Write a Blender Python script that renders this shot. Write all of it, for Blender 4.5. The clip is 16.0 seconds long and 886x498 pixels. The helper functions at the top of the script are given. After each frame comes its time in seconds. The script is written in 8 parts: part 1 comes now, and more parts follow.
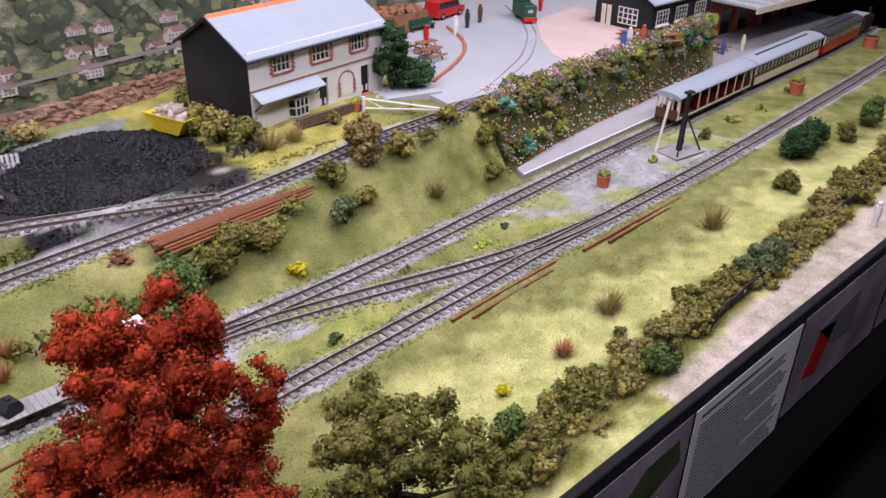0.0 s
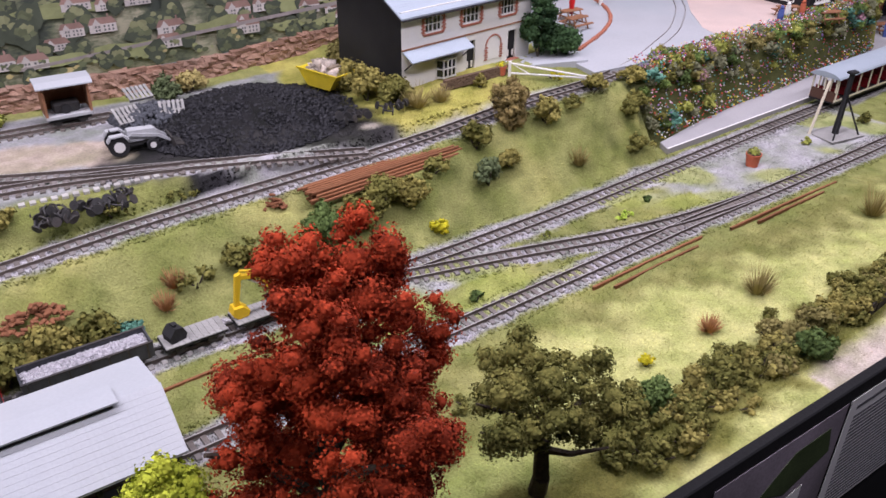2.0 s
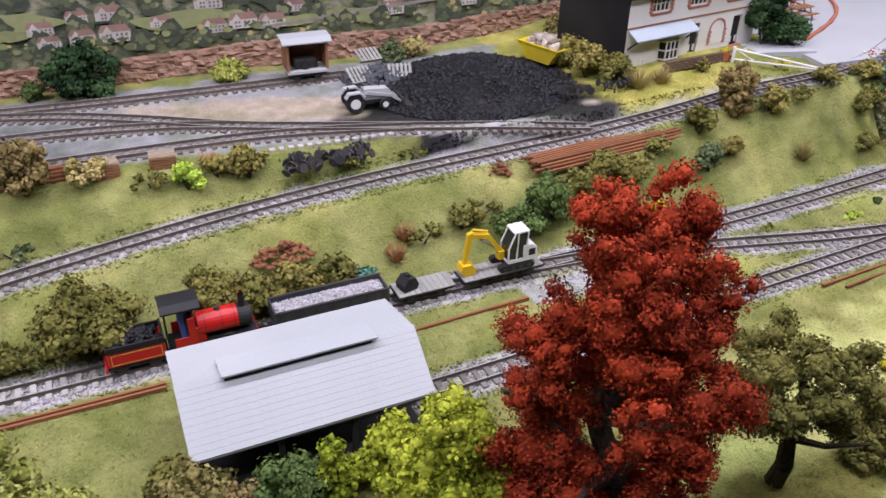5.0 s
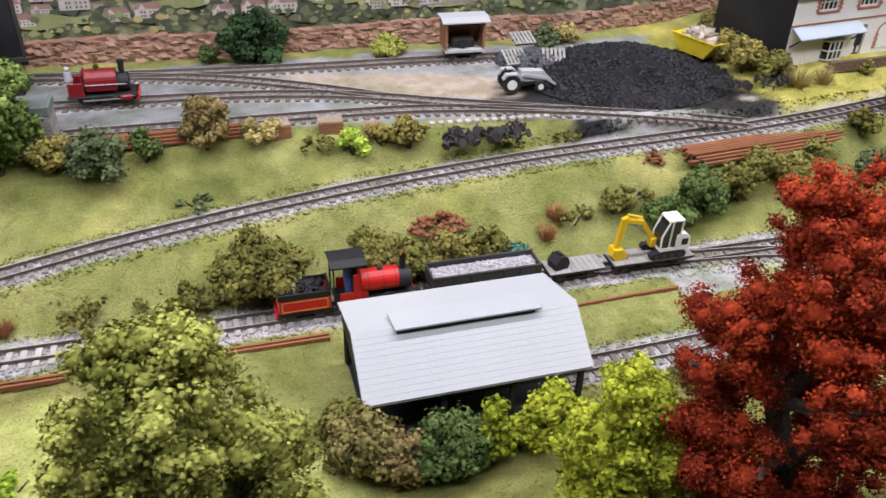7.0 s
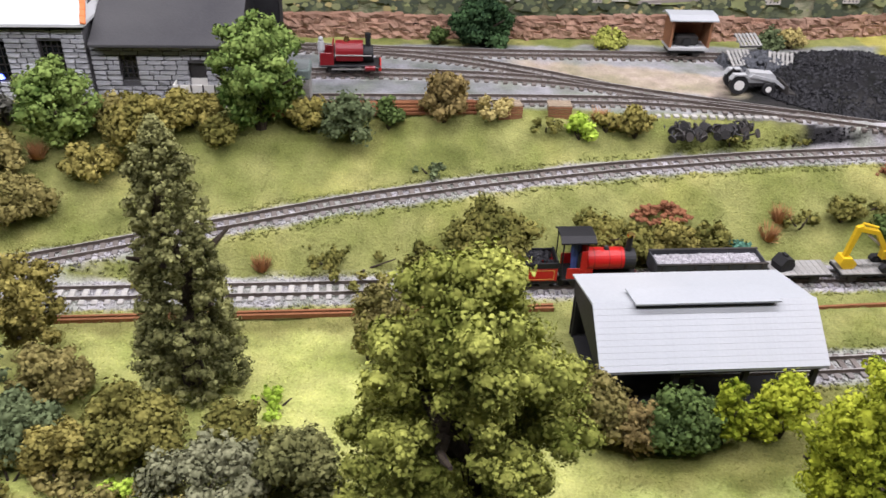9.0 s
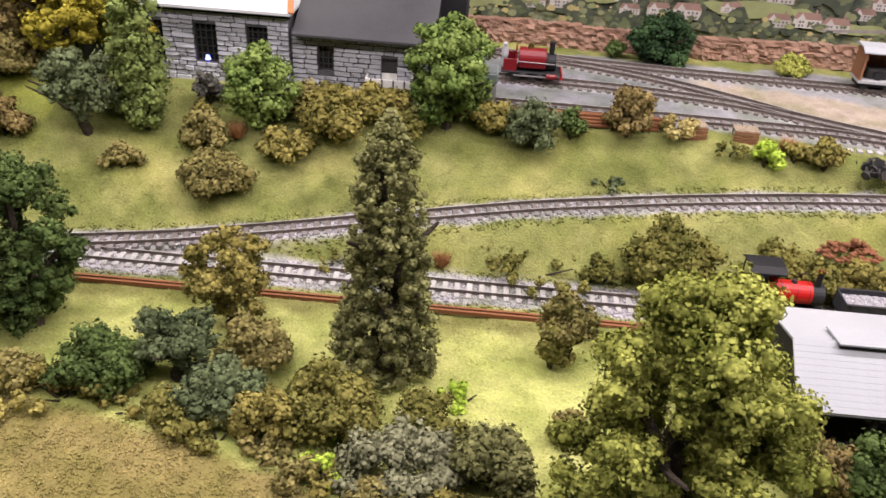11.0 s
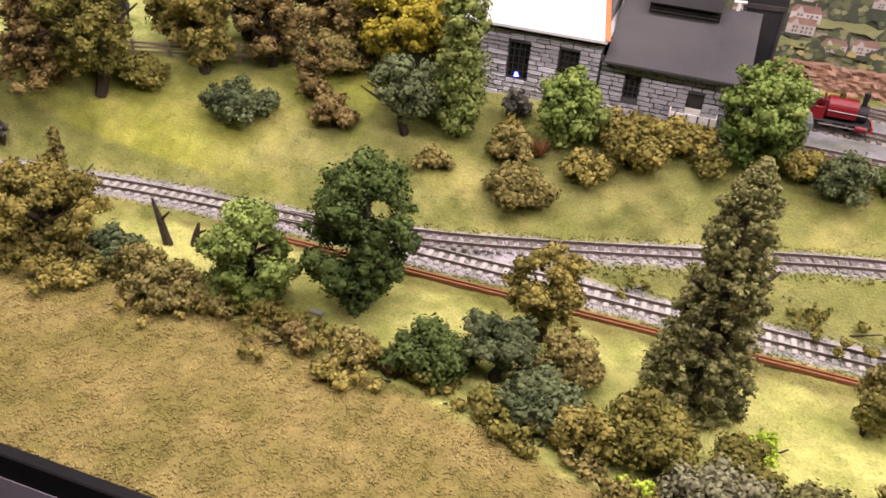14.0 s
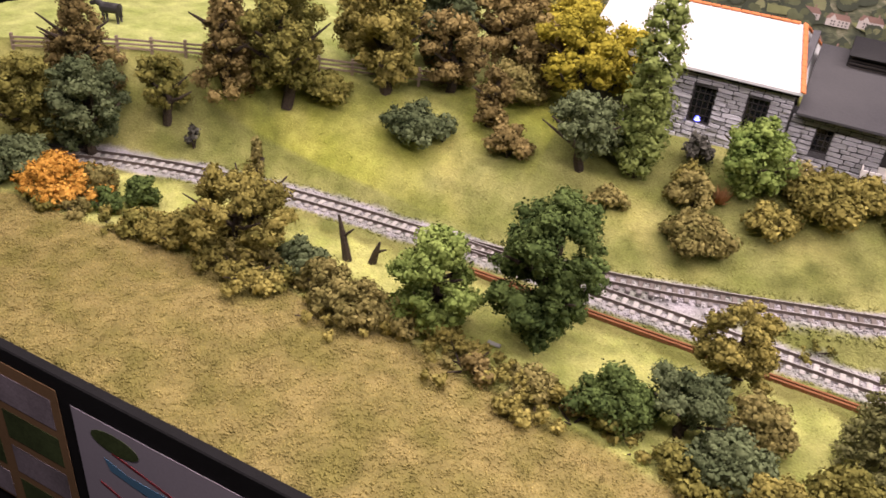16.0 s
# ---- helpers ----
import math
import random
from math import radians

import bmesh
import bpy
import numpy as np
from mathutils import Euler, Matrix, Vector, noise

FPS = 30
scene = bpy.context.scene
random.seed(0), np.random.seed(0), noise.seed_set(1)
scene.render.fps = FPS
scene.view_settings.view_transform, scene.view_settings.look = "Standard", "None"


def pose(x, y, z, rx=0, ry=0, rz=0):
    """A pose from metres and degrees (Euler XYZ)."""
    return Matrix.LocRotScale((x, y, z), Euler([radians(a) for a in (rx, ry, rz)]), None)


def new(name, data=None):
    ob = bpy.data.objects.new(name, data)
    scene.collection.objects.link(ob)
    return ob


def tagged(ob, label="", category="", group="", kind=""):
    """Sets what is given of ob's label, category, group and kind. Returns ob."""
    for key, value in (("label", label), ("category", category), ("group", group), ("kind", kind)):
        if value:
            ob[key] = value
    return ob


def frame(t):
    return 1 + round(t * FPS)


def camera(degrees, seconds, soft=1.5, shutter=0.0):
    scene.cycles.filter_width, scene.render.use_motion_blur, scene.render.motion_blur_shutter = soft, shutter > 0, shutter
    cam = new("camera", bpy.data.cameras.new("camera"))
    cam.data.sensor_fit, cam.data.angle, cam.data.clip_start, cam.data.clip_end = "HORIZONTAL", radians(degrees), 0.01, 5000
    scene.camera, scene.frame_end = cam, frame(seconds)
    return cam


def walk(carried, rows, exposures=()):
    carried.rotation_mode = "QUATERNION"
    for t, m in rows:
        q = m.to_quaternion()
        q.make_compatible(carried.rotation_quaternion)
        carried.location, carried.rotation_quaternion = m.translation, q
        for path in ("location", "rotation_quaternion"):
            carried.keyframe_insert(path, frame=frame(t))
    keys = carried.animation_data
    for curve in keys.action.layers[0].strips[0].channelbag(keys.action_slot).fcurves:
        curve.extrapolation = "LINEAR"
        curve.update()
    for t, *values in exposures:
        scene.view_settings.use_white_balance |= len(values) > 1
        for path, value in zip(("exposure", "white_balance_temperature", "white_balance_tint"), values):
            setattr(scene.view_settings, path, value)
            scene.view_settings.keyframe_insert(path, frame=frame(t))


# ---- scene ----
cam = camera(57.82, 16.0, soft=1.55, shutter=0.25)
U = 0.1  # one building unit is a decimetre
# seconds, eye, yaw, pitch, roll
PATH = [
    (0, 0.062, 0.380, 4.738, -43.78, -29.08, 1.13),
    (0.5, -0.050, 0.436, 4.687, -42.01, -29.35, 1.43),
    (1, -0.140, 0.440, 4.658, -39.23, -29.76, 0.91),
    (1.5, -0.235, 0.484, 4.601, -36.69, -30.19, 0.60),
    (2, -0.313, 0.565, 4.575, -35.20, -30.72, 0.89),
    (2.5, -0.407, 0.618, 4.555, -33.68, -30.90, 0.87),
    (3, -0.569, 0.645, 4.531, -32.00, -31.00, 0.73),
    (3.5, -0.749, 0.718, 4.483, -29.81, -31.23, 0.51),
    (4, -0.901, 0.784, 4.486, -28.09, -31.41, 0.60),
    (4.5, -1.061, 0.857, 4.474, -26.10, -31.57, 0.76),
    (7, -1.823, 0.826, 4.404, -16.46, -32.47, 1.74),
    (7.5, -2.110, 0.770, 4.420, -13.79, -32.42, 1.83),
    (8, -2.359, 0.723, 4.359, -11.16, -32.29, 1.99),
    (8.5, -2.570, 0.627, 4.348, -7.51, -32.51, 1.61),
    (9, -2.732, 0.585, 4.345, -5.11, -32.68, 1.98),
    (9.5, -2.907, 0.561, 4.363, -2.84, -32.86, 2.31),
    (12, -3.935, 0.427, 4.370, 6.93, -32.62, 4.42),
    (12.5, -4.092, 0.343, 4.416, 9.45, -32.75, 4.37),
    (13, -4.305, 0.258, 4.458, 11.46, -32.87, 4.60),
    (13.5, -4.561, 0.167, 4.509, 13.69, -32.88, 4.84),
    (14, -4.824, 0.109, 4.507, 16.58, -32.88, 4.76),
    (14.5, -4.987, 0.069, 4.547, 19.10, -32.89, 4.72),
    (15, -5.209, 0.000, 4.574, 21.10, -32.74, 5.09),
    (15.5, -5.399, -0.067, 4.591, 22.58, -32.57, 5.51),
    (16, -5.649, -0.144, 4.576, 24.36, -32.28, 6.13),
]


def eye_pose(x, y, z, yaw, pitch, roll):
    return pose(x * U, y * U, z * U, 0, 0, yaw) @ pose(0, 0, 0, 90 + pitch) @ pose(0, 0, 0, 0, 0, roll)


# the clip's white balance drifts warmer along the way
walk(cam, [(t, eye_pose(*row)) for t, *row in PATH], [(0.0, -0.27, 5950, 28), (4.5, -0.26, 5900, 25), (7.0, -0.08, 6100, 17), (9.5, -0.02, 6200, 17), (12.5, 0.09, 7000, 29), (16.0, 0.1, 7050, 31)])

# ---- light ----
world = bpy.data.worlds.new("hall")
world.use_nodes = True
scene.world = world
world.node_tree.nodes["Background"].inputs[0].default_value = (0.9, 0.93, 1.0, 1)
world.node_tree.nodes["Background"].inputs[1].default_value = 0.04


def strip_lamp(x, y, z, length, width, watts, colour, tilt=0):
    """A lighting strip of the layout's own pelmet, over the board."""
    lamp = bpy.data.lights.new("layout_light", "AREA")
    lamp.shape, lamp.size, lamp.size_y, lamp.energy, lamp.color = "RECTANGLE", length * U, width * U, watts, colour
    ob = new("layout_light", lamp)
    ob.matrix_world = pose(x * U, y * U, z * U, tilt)
    return tagged(ob, "long white lighting strip above the layout", "lamp")


strip_lamp(1.0, 6.8, 12.5, 34, 1.4, 42, (1.0, 0.96, 0.94))
strip_lamp(1.0, 0.6, 11.5, 34, 1.2, 27, (1.0, 0.96, 0.94), 32)


# ---- materials ----
def material(name, colour, rough=0.7, spread=0.25, grain=6.0, bump=0.3, metal=0.0, island=0.0, objects=0.0, fine=40.0, stain=None, stain_amount=0.4, gloss=0.3):
    """A paint or natural surface: colour varied at two scales, by piece and by object, with a fine relief. grain and fine: cells a decimetre."""
    m = bpy.data.materials.new(name)
    m.use_nodes = True
    nt = m.node_tree
    n, l = nt.nodes, nt.links
    b = n["Principled BSDF"]
    b.inputs["Roughness"].default_value, b.inputs["Metallic"].default_value = rough, metal
    b.inputs["Specular IOR Level"].default_value = gloss
    co = n.new("ShaderNodeTexCoord")
    big, small = n.new("ShaderNodeTexNoise"), n.new("ShaderNodeTexNoise")
    big.inputs["Scale"].default_value, small.inputs["Scale"].default_value = grain * 10, fine * 10
    big.inputs["Detail"].default_value, small.inputs["Detail"].default_value = 4, 3
    for t in (big, small):
        l.new(co.outputs["Object"], t.inputs["Vector"])
    add = n.new("ShaderNodeMath")
    add.operation = "ADD"
    l.new(big.outputs[0], add.inputs[0])
    l.new(small.outputs[0], add.inputs[1])
    value = add.outputs[0]
    for amount, kind, out in ((island, "ShaderNodeNewGeometry", "Random Per Island"), (objects, "ShaderNodeObjectInfo", "Random")):
        if amount:
            src, mul = n.new(kind), n.new("ShaderNodeMath")
            mul.operation = "MULTIPLY_ADD"
            mul.inputs[1].default_value = amount
            l.new(src.outputs[out], mul.inputs[0])
            l.new(value, mul.inputs[2])
            value = mul.outputs[0]
    span = n.new("ShaderNodeMapRange")
    high = 1.5 + 0.8 * (island + objects)
    span.inputs["From Min"].default_value, span.inputs["From Max"].default_value = 0.55, high
    span.inputs["To Min"].default_value, span.inputs["To Max"].default_value = 1 - spread, 1 + spread
    l.new(value, span.inputs["Value"])
    mix = n.new("ShaderNodeVectorMath")
    mix.operation = "SCALE"
    mix.inputs[0].default_value = colour
    l.new(span.outputs[0], mix.inputs["Scale"])
    out = mix.outputs[0]
    if stain:
        blot, ramp, over = n.new("ShaderNodeTexNoise"), n.new("ShaderNodeMapRange"), n.new("ShaderNodeMix")
        blot.inputs["Scale"].default_value, blot.inputs["Detail"].default_value = grain * 4, 6
        l.new(co.outputs["Object"], blot.inputs["Vector"])
        l.new(blot.outputs[0], ramp.inputs["Value"])
        ramp.inputs["From Min"].default_value, ramp.inputs["From Max"].default_value = 0.45, 0.7
        ramp.inputs["To Max"].default_value = stain_amount
        over.data_type = "RGBA"
        l.new(ramp.outputs[0], over.inputs["Factor"])
        l.new(out, over.inputs["A"])
        over.inputs["B"].default_value = (*stain, 1)
        out = over.outputs["Result"]
    l.new(out, b.inputs["Base Color"])
    if bump:
        relief = n.new("ShaderNodeBump")
        relief.inputs["Strength"].default_value, relief.inputs["Distance"].default_value = bump, 0.002
        l.new(add.outputs[0], relief.inputs["Height"])
        l.new(relief.outputs[0], b.inputs["Normal"])
    return m


def foliage_material(name, dark, light, scale=2.2):
    """Flock on foam: dark and light clumps, each flake a little its own."""
    m = bpy.data.materials.new(name)
    m.use_nodes = True
    n, l = m.node_tree.nodes, m.node_tree.links
    b = n["Principled BSDF"]
    b.inputs["Roughness"].default_value = 0.85
    b.inputs["Specular IOR Level"].default_value = 0.15
    co, tex, geo, info = n.new("ShaderNodeTexCoord"), n.new("ShaderNodeTexNoise"), n.new("ShaderNodeNewGeometry"), n.new("ShaderNodeObjectInfo")
    tex.inputs["Scale"].default_value, tex.inputs["Detail"].default_value = scale * 10, 3
    l.new(co.outputs["Object"], tex.inputs["Vector"])
    a, c = n.new("ShaderNodeMath"), n.new("ShaderNodeMath")
    a.operation = c.operation = "MULTIPLY_ADD"
    a.inputs[1].default_value, c.inputs[1].default_value = 0.24, 0.16
    l.new(geo.outputs["Random Per Island"], a.inputs[0])
    l.new(tex.outputs[0], a.inputs[2])
    l.new(info.outputs["Random"], c.inputs[0])
    l.new(a.outputs[0], c.inputs[2])
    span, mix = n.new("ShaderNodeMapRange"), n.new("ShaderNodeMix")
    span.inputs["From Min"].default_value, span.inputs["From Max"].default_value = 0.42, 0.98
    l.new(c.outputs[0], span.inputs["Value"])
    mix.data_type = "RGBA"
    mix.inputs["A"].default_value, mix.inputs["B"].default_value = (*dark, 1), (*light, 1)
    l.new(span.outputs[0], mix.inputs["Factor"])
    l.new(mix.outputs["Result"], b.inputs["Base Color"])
    return m


LEAF = {
    "olive": foliage_material("olive_flock", (0.063, 0.069, 0.014), (0.265, 0.241, 0.063)),
    "green": foliage_material("green_flock", (0.028, 0.052, 0.014), (0.144, 0.207, 0.057)),
    "dark": foliage_material("dark_green_flock", (0.014, 0.034, 0.014), (0.069, 0.132, 0.046)),
    "blue": foliage_material("blue_green_flock", (0.038, 0.056, 0.023), (0.175, 0.215, 0.10)),
    "light": foliage_material("light_green_flock", (0.055, 0.105, 0.02), (0.29, 0.38, 0.10)),
    "lime": foliage_material("lime_flock", (0.12, 0.17, 0.008), (0.52, 0.56, 0.05)),
    "bright": foliage_material("bright_lime_flock", (0.2, 0.32, 0.02), (0.62, 0.80, 0.12)),
    "sap": foliage_material("sap_green_flock", (0.095, 0.115, 0.016), (0.50, 0.52, 0.12)),
    "khaki": foliage_material("khaki_flock", (0.092, 0.086, 0.023), (0.380, 0.322, 0.115)),
    "mustard": foliage_material("mustard_flock", (0.098, 0.092, 0.021), (0.414, 0.351, 0.098)),
    "brown": foliage_material("autumn_brown_flock", (0.069, 0.052, 0.017), (0.356, 0.270, 0.103)),
    "rust": foliage_material("rust_grass", (0.28, 0.14, 0.06), (0.58, 0.32, 0.14)),
    "straw": foliage_material("straw_grass", (0.22, 0.18, 0.06), (0.52, 0.43, 0.17)),
    "yellow": foliage_material("yellow_flowers", (0.25, 0.25, 0.01), (0.85, 0.72, 0.02)),
    "gold": foliage_material("golden_yellow_flock", (0.17, 0.155, 0.015), (0.52, 0.44, 0.06)),
    "orange": foliage_material("orange_flock", (0.35, 0.16, 0.02), (0.85, 0.47, 0.10)),
    # the maple's near-black end puts shade between its lobes into the colour
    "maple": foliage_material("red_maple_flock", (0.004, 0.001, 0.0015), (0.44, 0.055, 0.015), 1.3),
    "poplar": foliage_material("poplar_flock", (0.052, 0.083, 0.018), (0.270, 0.333, 0.098)),
    "conifer": foliage_material("conifer_flock", (0.055, 0.06, 0.02), (0.36, 0.36, 0.14)),
    "slate": foliage_material("grey_purple_flock", (0.045, 0.045, 0.038), (0.17, 0.165, 0.135)),
    "sage": foliage_material("sage_flock", (0.09, 0.10, 0.05), (0.32, 0.32, 0.19)),
    "white": foliage_material("white_flowers", (0.3, 0.35, 0.25), (0.8, 0.8, 0.75)),
    "red": foliage_material("red_flowers", (0.12, 0.06, 0.02), (0.65, 0.09, 0.03)),
    "pink": foliage_material("pink_flowers", (0.16, 0.08, 0.09), (0.6, 0.35, 0.42)),
    "teal": foliage_material("teal_flowers", (0.03, 0.09, 0.06), (0.16, 0.36, 0.27)),
}
BARK = material("dark_bark", (0.055, 0.042, 0.03), 0.9, 0.5, 5, 0.8)
STEEL = material("worn_rail_steel", (0.42, 0.40, 0.385), 0.4, 0.25, 5, 0.1, metal=0.3)
RAILSIDE = material("rusty_rail", (0.12, 0.098, 0.085), 0.8, 0.4, 5, 0.2)
SLEEPER = material("grey_brown_sleeper", (0.155, 0.135, 0.12), 0.9, 0.35, 4, 0.4, objects=0.5, stain=(0.25, 0.24, 0.24), stain_amount=0.5)
PALE_SLEEPER = material("pale_concrete_sleeper", (0.42, 0.41, 0.38), 0.9, 0.25, 4, 0.3, objects=0.5, stain=(0.2, 0.18, 0.17), stain_amount=0.4)
STONE_CHIP = material("ballast_stone", (0.36, 0.35, 0.37), 0.9, 0.5, 3, 0.2, island=1.2)
COAL = material("coal", (0.02, 0.02, 0.023), 0.55, 0.6, 6, 0.5, island=0.8, gloss=0.25)
RUST = material("rusty_orange_rails", (0.22, 0.09, 0.04), 0.85, 0.35, 4, 0.4, objects=0.6)
BLACK = material("matt_black_paint", (0.014, 0.014, 0.016), 0.6, 0.3, 3, 0.15, stain=(0.05, 0.05, 0.05), stain_amount=0.3)
CLOTH = material("black_fascia_board", (0.006, 0.006, 0.007), 0.85, 0.4, 4, 0.2)
WHITE = material("white_paint", (0.74, 0.73, 0.70), 0.6, 0.06, 3, 0.1, stain=(0.5, 0.47, 0.42), stain_amount=0.25)
SLATE_BLUE = material("grey_blue_slates", (0.33, 0.38, 0.43), 0.65, 0.12, 2, 0.15, objects=0.3, stain=(0.35, 0.38, 0.4), stain_amount=0.3)
PALE_ROOF = material("pale_grey_corrugated_roof", (0.37, 0.39, 0.41), 0.6, 0.07, 2, 0.08, stain=(0.5, 0.5, 0.5), stain_amount=0.3)
DARK_ROOF = material("dark_grey_roof_felt", (0.045, 0.045, 0.05), 0.85, 0.2, 2, 0.2, stain=(0.09, 0.09, 0.09), stain_amount=0.5)
WHITE_ROOF = material("whitish_roof_sheet", (0.62, 0.64, 0.65), 0.65, 0.06, 2, 0.1, stain=(0.5, 0.5, 0.5), stain_amount=0.3)
ORANGE_TILE = material("orange_ridge_tile", (0.60, 0.20, 0.075), 0.75, 0.2, 4, 0.2, objects=0.4)
BRICK = material("red_brick", (0.36, 0.13, 0.085), 0.85, 0.25, 5, 0.3, objects=0.5)
STONE = material("grey_blue_building_stone", (0.43, 0.44, 0.47), 0.85, 0.4, 4, 0.7, objects=0.7, stain=(0.12, 0.12, 0.135), stain_amount=0.5)
MORTAR = material("dark_mortar", (0.10, 0.10, 0.108), 0.95, 0.3, 5, 0.4)
WALLSTONE = material("reddish_brown_wall_stone", (0.27, 0.155, 0.105), 0.9, 0.55, 4, 0.8, objects=1.0, island=0.8, stain=(0.36, 0.26, 0.20), stain_amount=0.5)
GLASS = material("dark_window_glass", (0.012, 0.015, 0.02), 0.1, 0.2, 2, 0.0, gloss=0.6)
RED = material("red_loco_paint", (0.50, 0.014, 0.012), 0.35, 0.15, 3, 0.05, gloss=0.5)
MAROON = material("crimson_loco_paint", (0.17, 0.008, 0.012), 0.35, 0.2, 3, 0.05, gloss=0.5)
GREEN_PAINT = material("dark_green_paint", (0.025, 0.075, 0.045), 0.45, 0.2, 3, 0.1)
DARK_METAL = material("grimy_dark_metal", (0.035, 0.034, 0.034), 0.55, 0.4, 4, 0.2, stain=(0.09, 0.07, 0.055), stain_amount=0.4)
GREY_METAL = material("pale_grey_paint", (0.42, 0.43, 0.44), 0.5, 0.15, 3, 0.15, stain=(0.2, 0.19, 0.18), stain_amount=0.4)
BRASS = material("polished_brass", (0.75, 0.5, 0.2), 0.25, 0.1, 3, 0, metal=1.0)
YELLOW = material("yellow_plant_paint", (0.72, 0.47, 0.015), 0.45, 0.12, 3, 0.1, stain=(0.3, 0.2, 0.05), stain_amount=0.3)
SKIP_YELLOW = material("yellow_skip_paint", (0.75, 0.58, 0.02), 0.5, 0.15, 3, 0.15, stain=(0.15, 0.11, 0.03), stain_amount=0.6)
TIMBER = material("weathered_timber", (0.30, 0.24, 0.17), 0.8, 0.35, 5, 0.4, objects=0.6)
GREY_TIMBER = material("grey_timber_planks", (0.28, 0.275, 0.26), 0.85, 0.3, 5, 0.4, objects=0.6)
BROWN_TIMBER = material("brown_timber", (0.26, 0.12, 0.06), 0.75, 0.3, 4, 0.3, objects=0.5)
TERRACOTTA = material("terracotta", (0.50, 0.13, 0.065), 0.75, 0.2, 4, 0.2)
CREAM = material("cream_coach_paint", (0.70, 0.64, 0.50), 0.5, 0.1, 3, 0.1)
COACH_BROWN = material("brown_coach_paint", (0.10, 0.05, 0.035), 0.5, 0.2, 3, 0.1)
RUBBER = material("black_rubber", (0.02, 0.02, 0.021), 0.8, 0.3, 4, 0.2)
TARMAC = material("pale_blue_grey_paving", (0.40, 0.41, 0.43), 0.9, 0.10, 1.2, 0.25, stain=(0.33, 0.38, 0.41), stain_amount=0.7)
PINK_PAVE = material("pinkish_gravel", (0.60, 0.47, 0.42), 0.9, 0.12, 3, 0.3, stain=(0.52, 0.43, 0.40), stain_amount=0.5)
PLATFORM = material("grey_platform_surface", (0.36, 0.35, 0.355), 0.9, 0.12, 2, 0.3, stain=(0.28, 0.28, 0.29), stain_amount=0.5)
PATH_MAT = material("pinkish_stony_path", (0.50, 0.42, 0.37), 0.95, 0.22, 5, 0.6, stain=(0.38, 0.33, 0.29), stain_amount=0.5)


# ---- building blocks ----
def thing(name, x, y, z, rz=0, label="", category="", group="", kind=""):
    ob = new(name)
    ob.empty_display_size = 0.01
    ob.matrix_basis = pose(x * U, y * U, z * U, 0, 0, rz)
    return tagged(ob, label, category, group, kind)


def mesh_of(name, shape, mat):
    me = bpy.data.meshes.new(name)
    if isinstance(shape, tuple):
        verts, faces = np.asarray(shape[0], float) * U, shape[1]
        if isinstance(faces, np.ndarray):
            k = faces.shape[1]
            me.vertices.add(len(verts))
            me.vertices.foreach_set("co", verts.ravel())
            me.loops.add(faces.size)
            me.loops.foreach_set("vertex_index", faces.ravel())
            me.polygons.add(len(faces))
            me.polygons.foreach_set("loop_start", np.arange(0, faces.size, k))
            me.update(calc_edges=True)
        else:
            me.from_pydata(verts.tolist(), [], faces)
    else:
        bmesh.ops.scale(shape, vec=(U, U, U), verts=shape.verts)
        bmesh.ops.recalc_face_normals(shape, faces=shape.faces)
        shape.to_mesh(me)
        shape.free()
    if mat:
        me.materials.append(mat)
    return me


def part(name, shape, mat, parent, label=""):
    """One mesh under a thing or a part; the shape is in decimetres about its parent."""
    ob = new(name, mesh_of(name, shape, mat))
    ob.parent = parent
    return tagged(ob, label)


def again(name, me, parent, x, y, z, rx=0, ry=0, rz=0):
    """One more piece on a mesh that is made already."""
    ob = new(name, me)
    ob.parent = parent
    ob.matrix_basis = pose(x * U, y * U, z * U, rx, ry, rz)
    return ob


def B(*boxes, bevel=0.0):
    """Boxes (x0, x1, y0, y1, z0, z1) in one bmesh, with softened edges."""
    bm = bmesh.new()
    for x0, x1, y0, y1, z0, z1 in boxes:
        made = bmesh.ops.create_cube(bm, size=1)["verts"]
        for v in made:
            v.co = Vector((x0 + (v.co.x + 0.5) * (x1 - x0), y0 + (v.co.y + 0.5) * (y1 - y0), z0 + (v.co.z + 0.5) * (z1 - z0)))
    if bevel:
        bmesh.ops.bevel(bm, geom=list(bm.edges), offset=bevel, segments=1, affect="EDGES")
    return bm


def rod(bm, a, b, r0, r1=None, seg=10):
    """A tapered rod from a to b added to bm."""
    a, b = Vector(a), Vector(b)
    d = b - a
    m = Matrix.Translation((a + b) / 2) @ d.to_track_quat("Z", "Y").to_matrix().to_4x4()
    bmesh.ops.create_cone(bm, cap_ends=True, segments=seg, radius1=r0, radius2=r0 if r1 is None else r1, depth=d.length, matrix=m)
    return bm


def R(a, b, r0, r1=None, seg=12):
    return rod(bmesh.new(), a, b, r0, r1, seg)


def prism(outline, axis, low, high):
    """An outline of (u, v) swept along an axis: for x, u and v are y and z; for y, x and z; for z, x and y."""
    bm = bmesh.new()
    place = {"x": lambda u, v, w: (w, u, v), "y": lambda u, v, w: (u, w, v), "z": lambda u, v, w: (u, v, w)}[axis]
    a = [bm.verts.new(place(u, v, low)) for u, v in outline]
    b = [bm.verts.new(place(u, v, high)) for u, v in outline]
    bm.faces.new(a), bm.faces.new(b[::-1])
    for i in range(len(a)):
        j = (i + 1) % len(a)
        bm.faces.new((a[i], b[i], b[j], a[j]))
    return bm


def smooth(ob):
    ob.data.shade_smooth()
    return ob

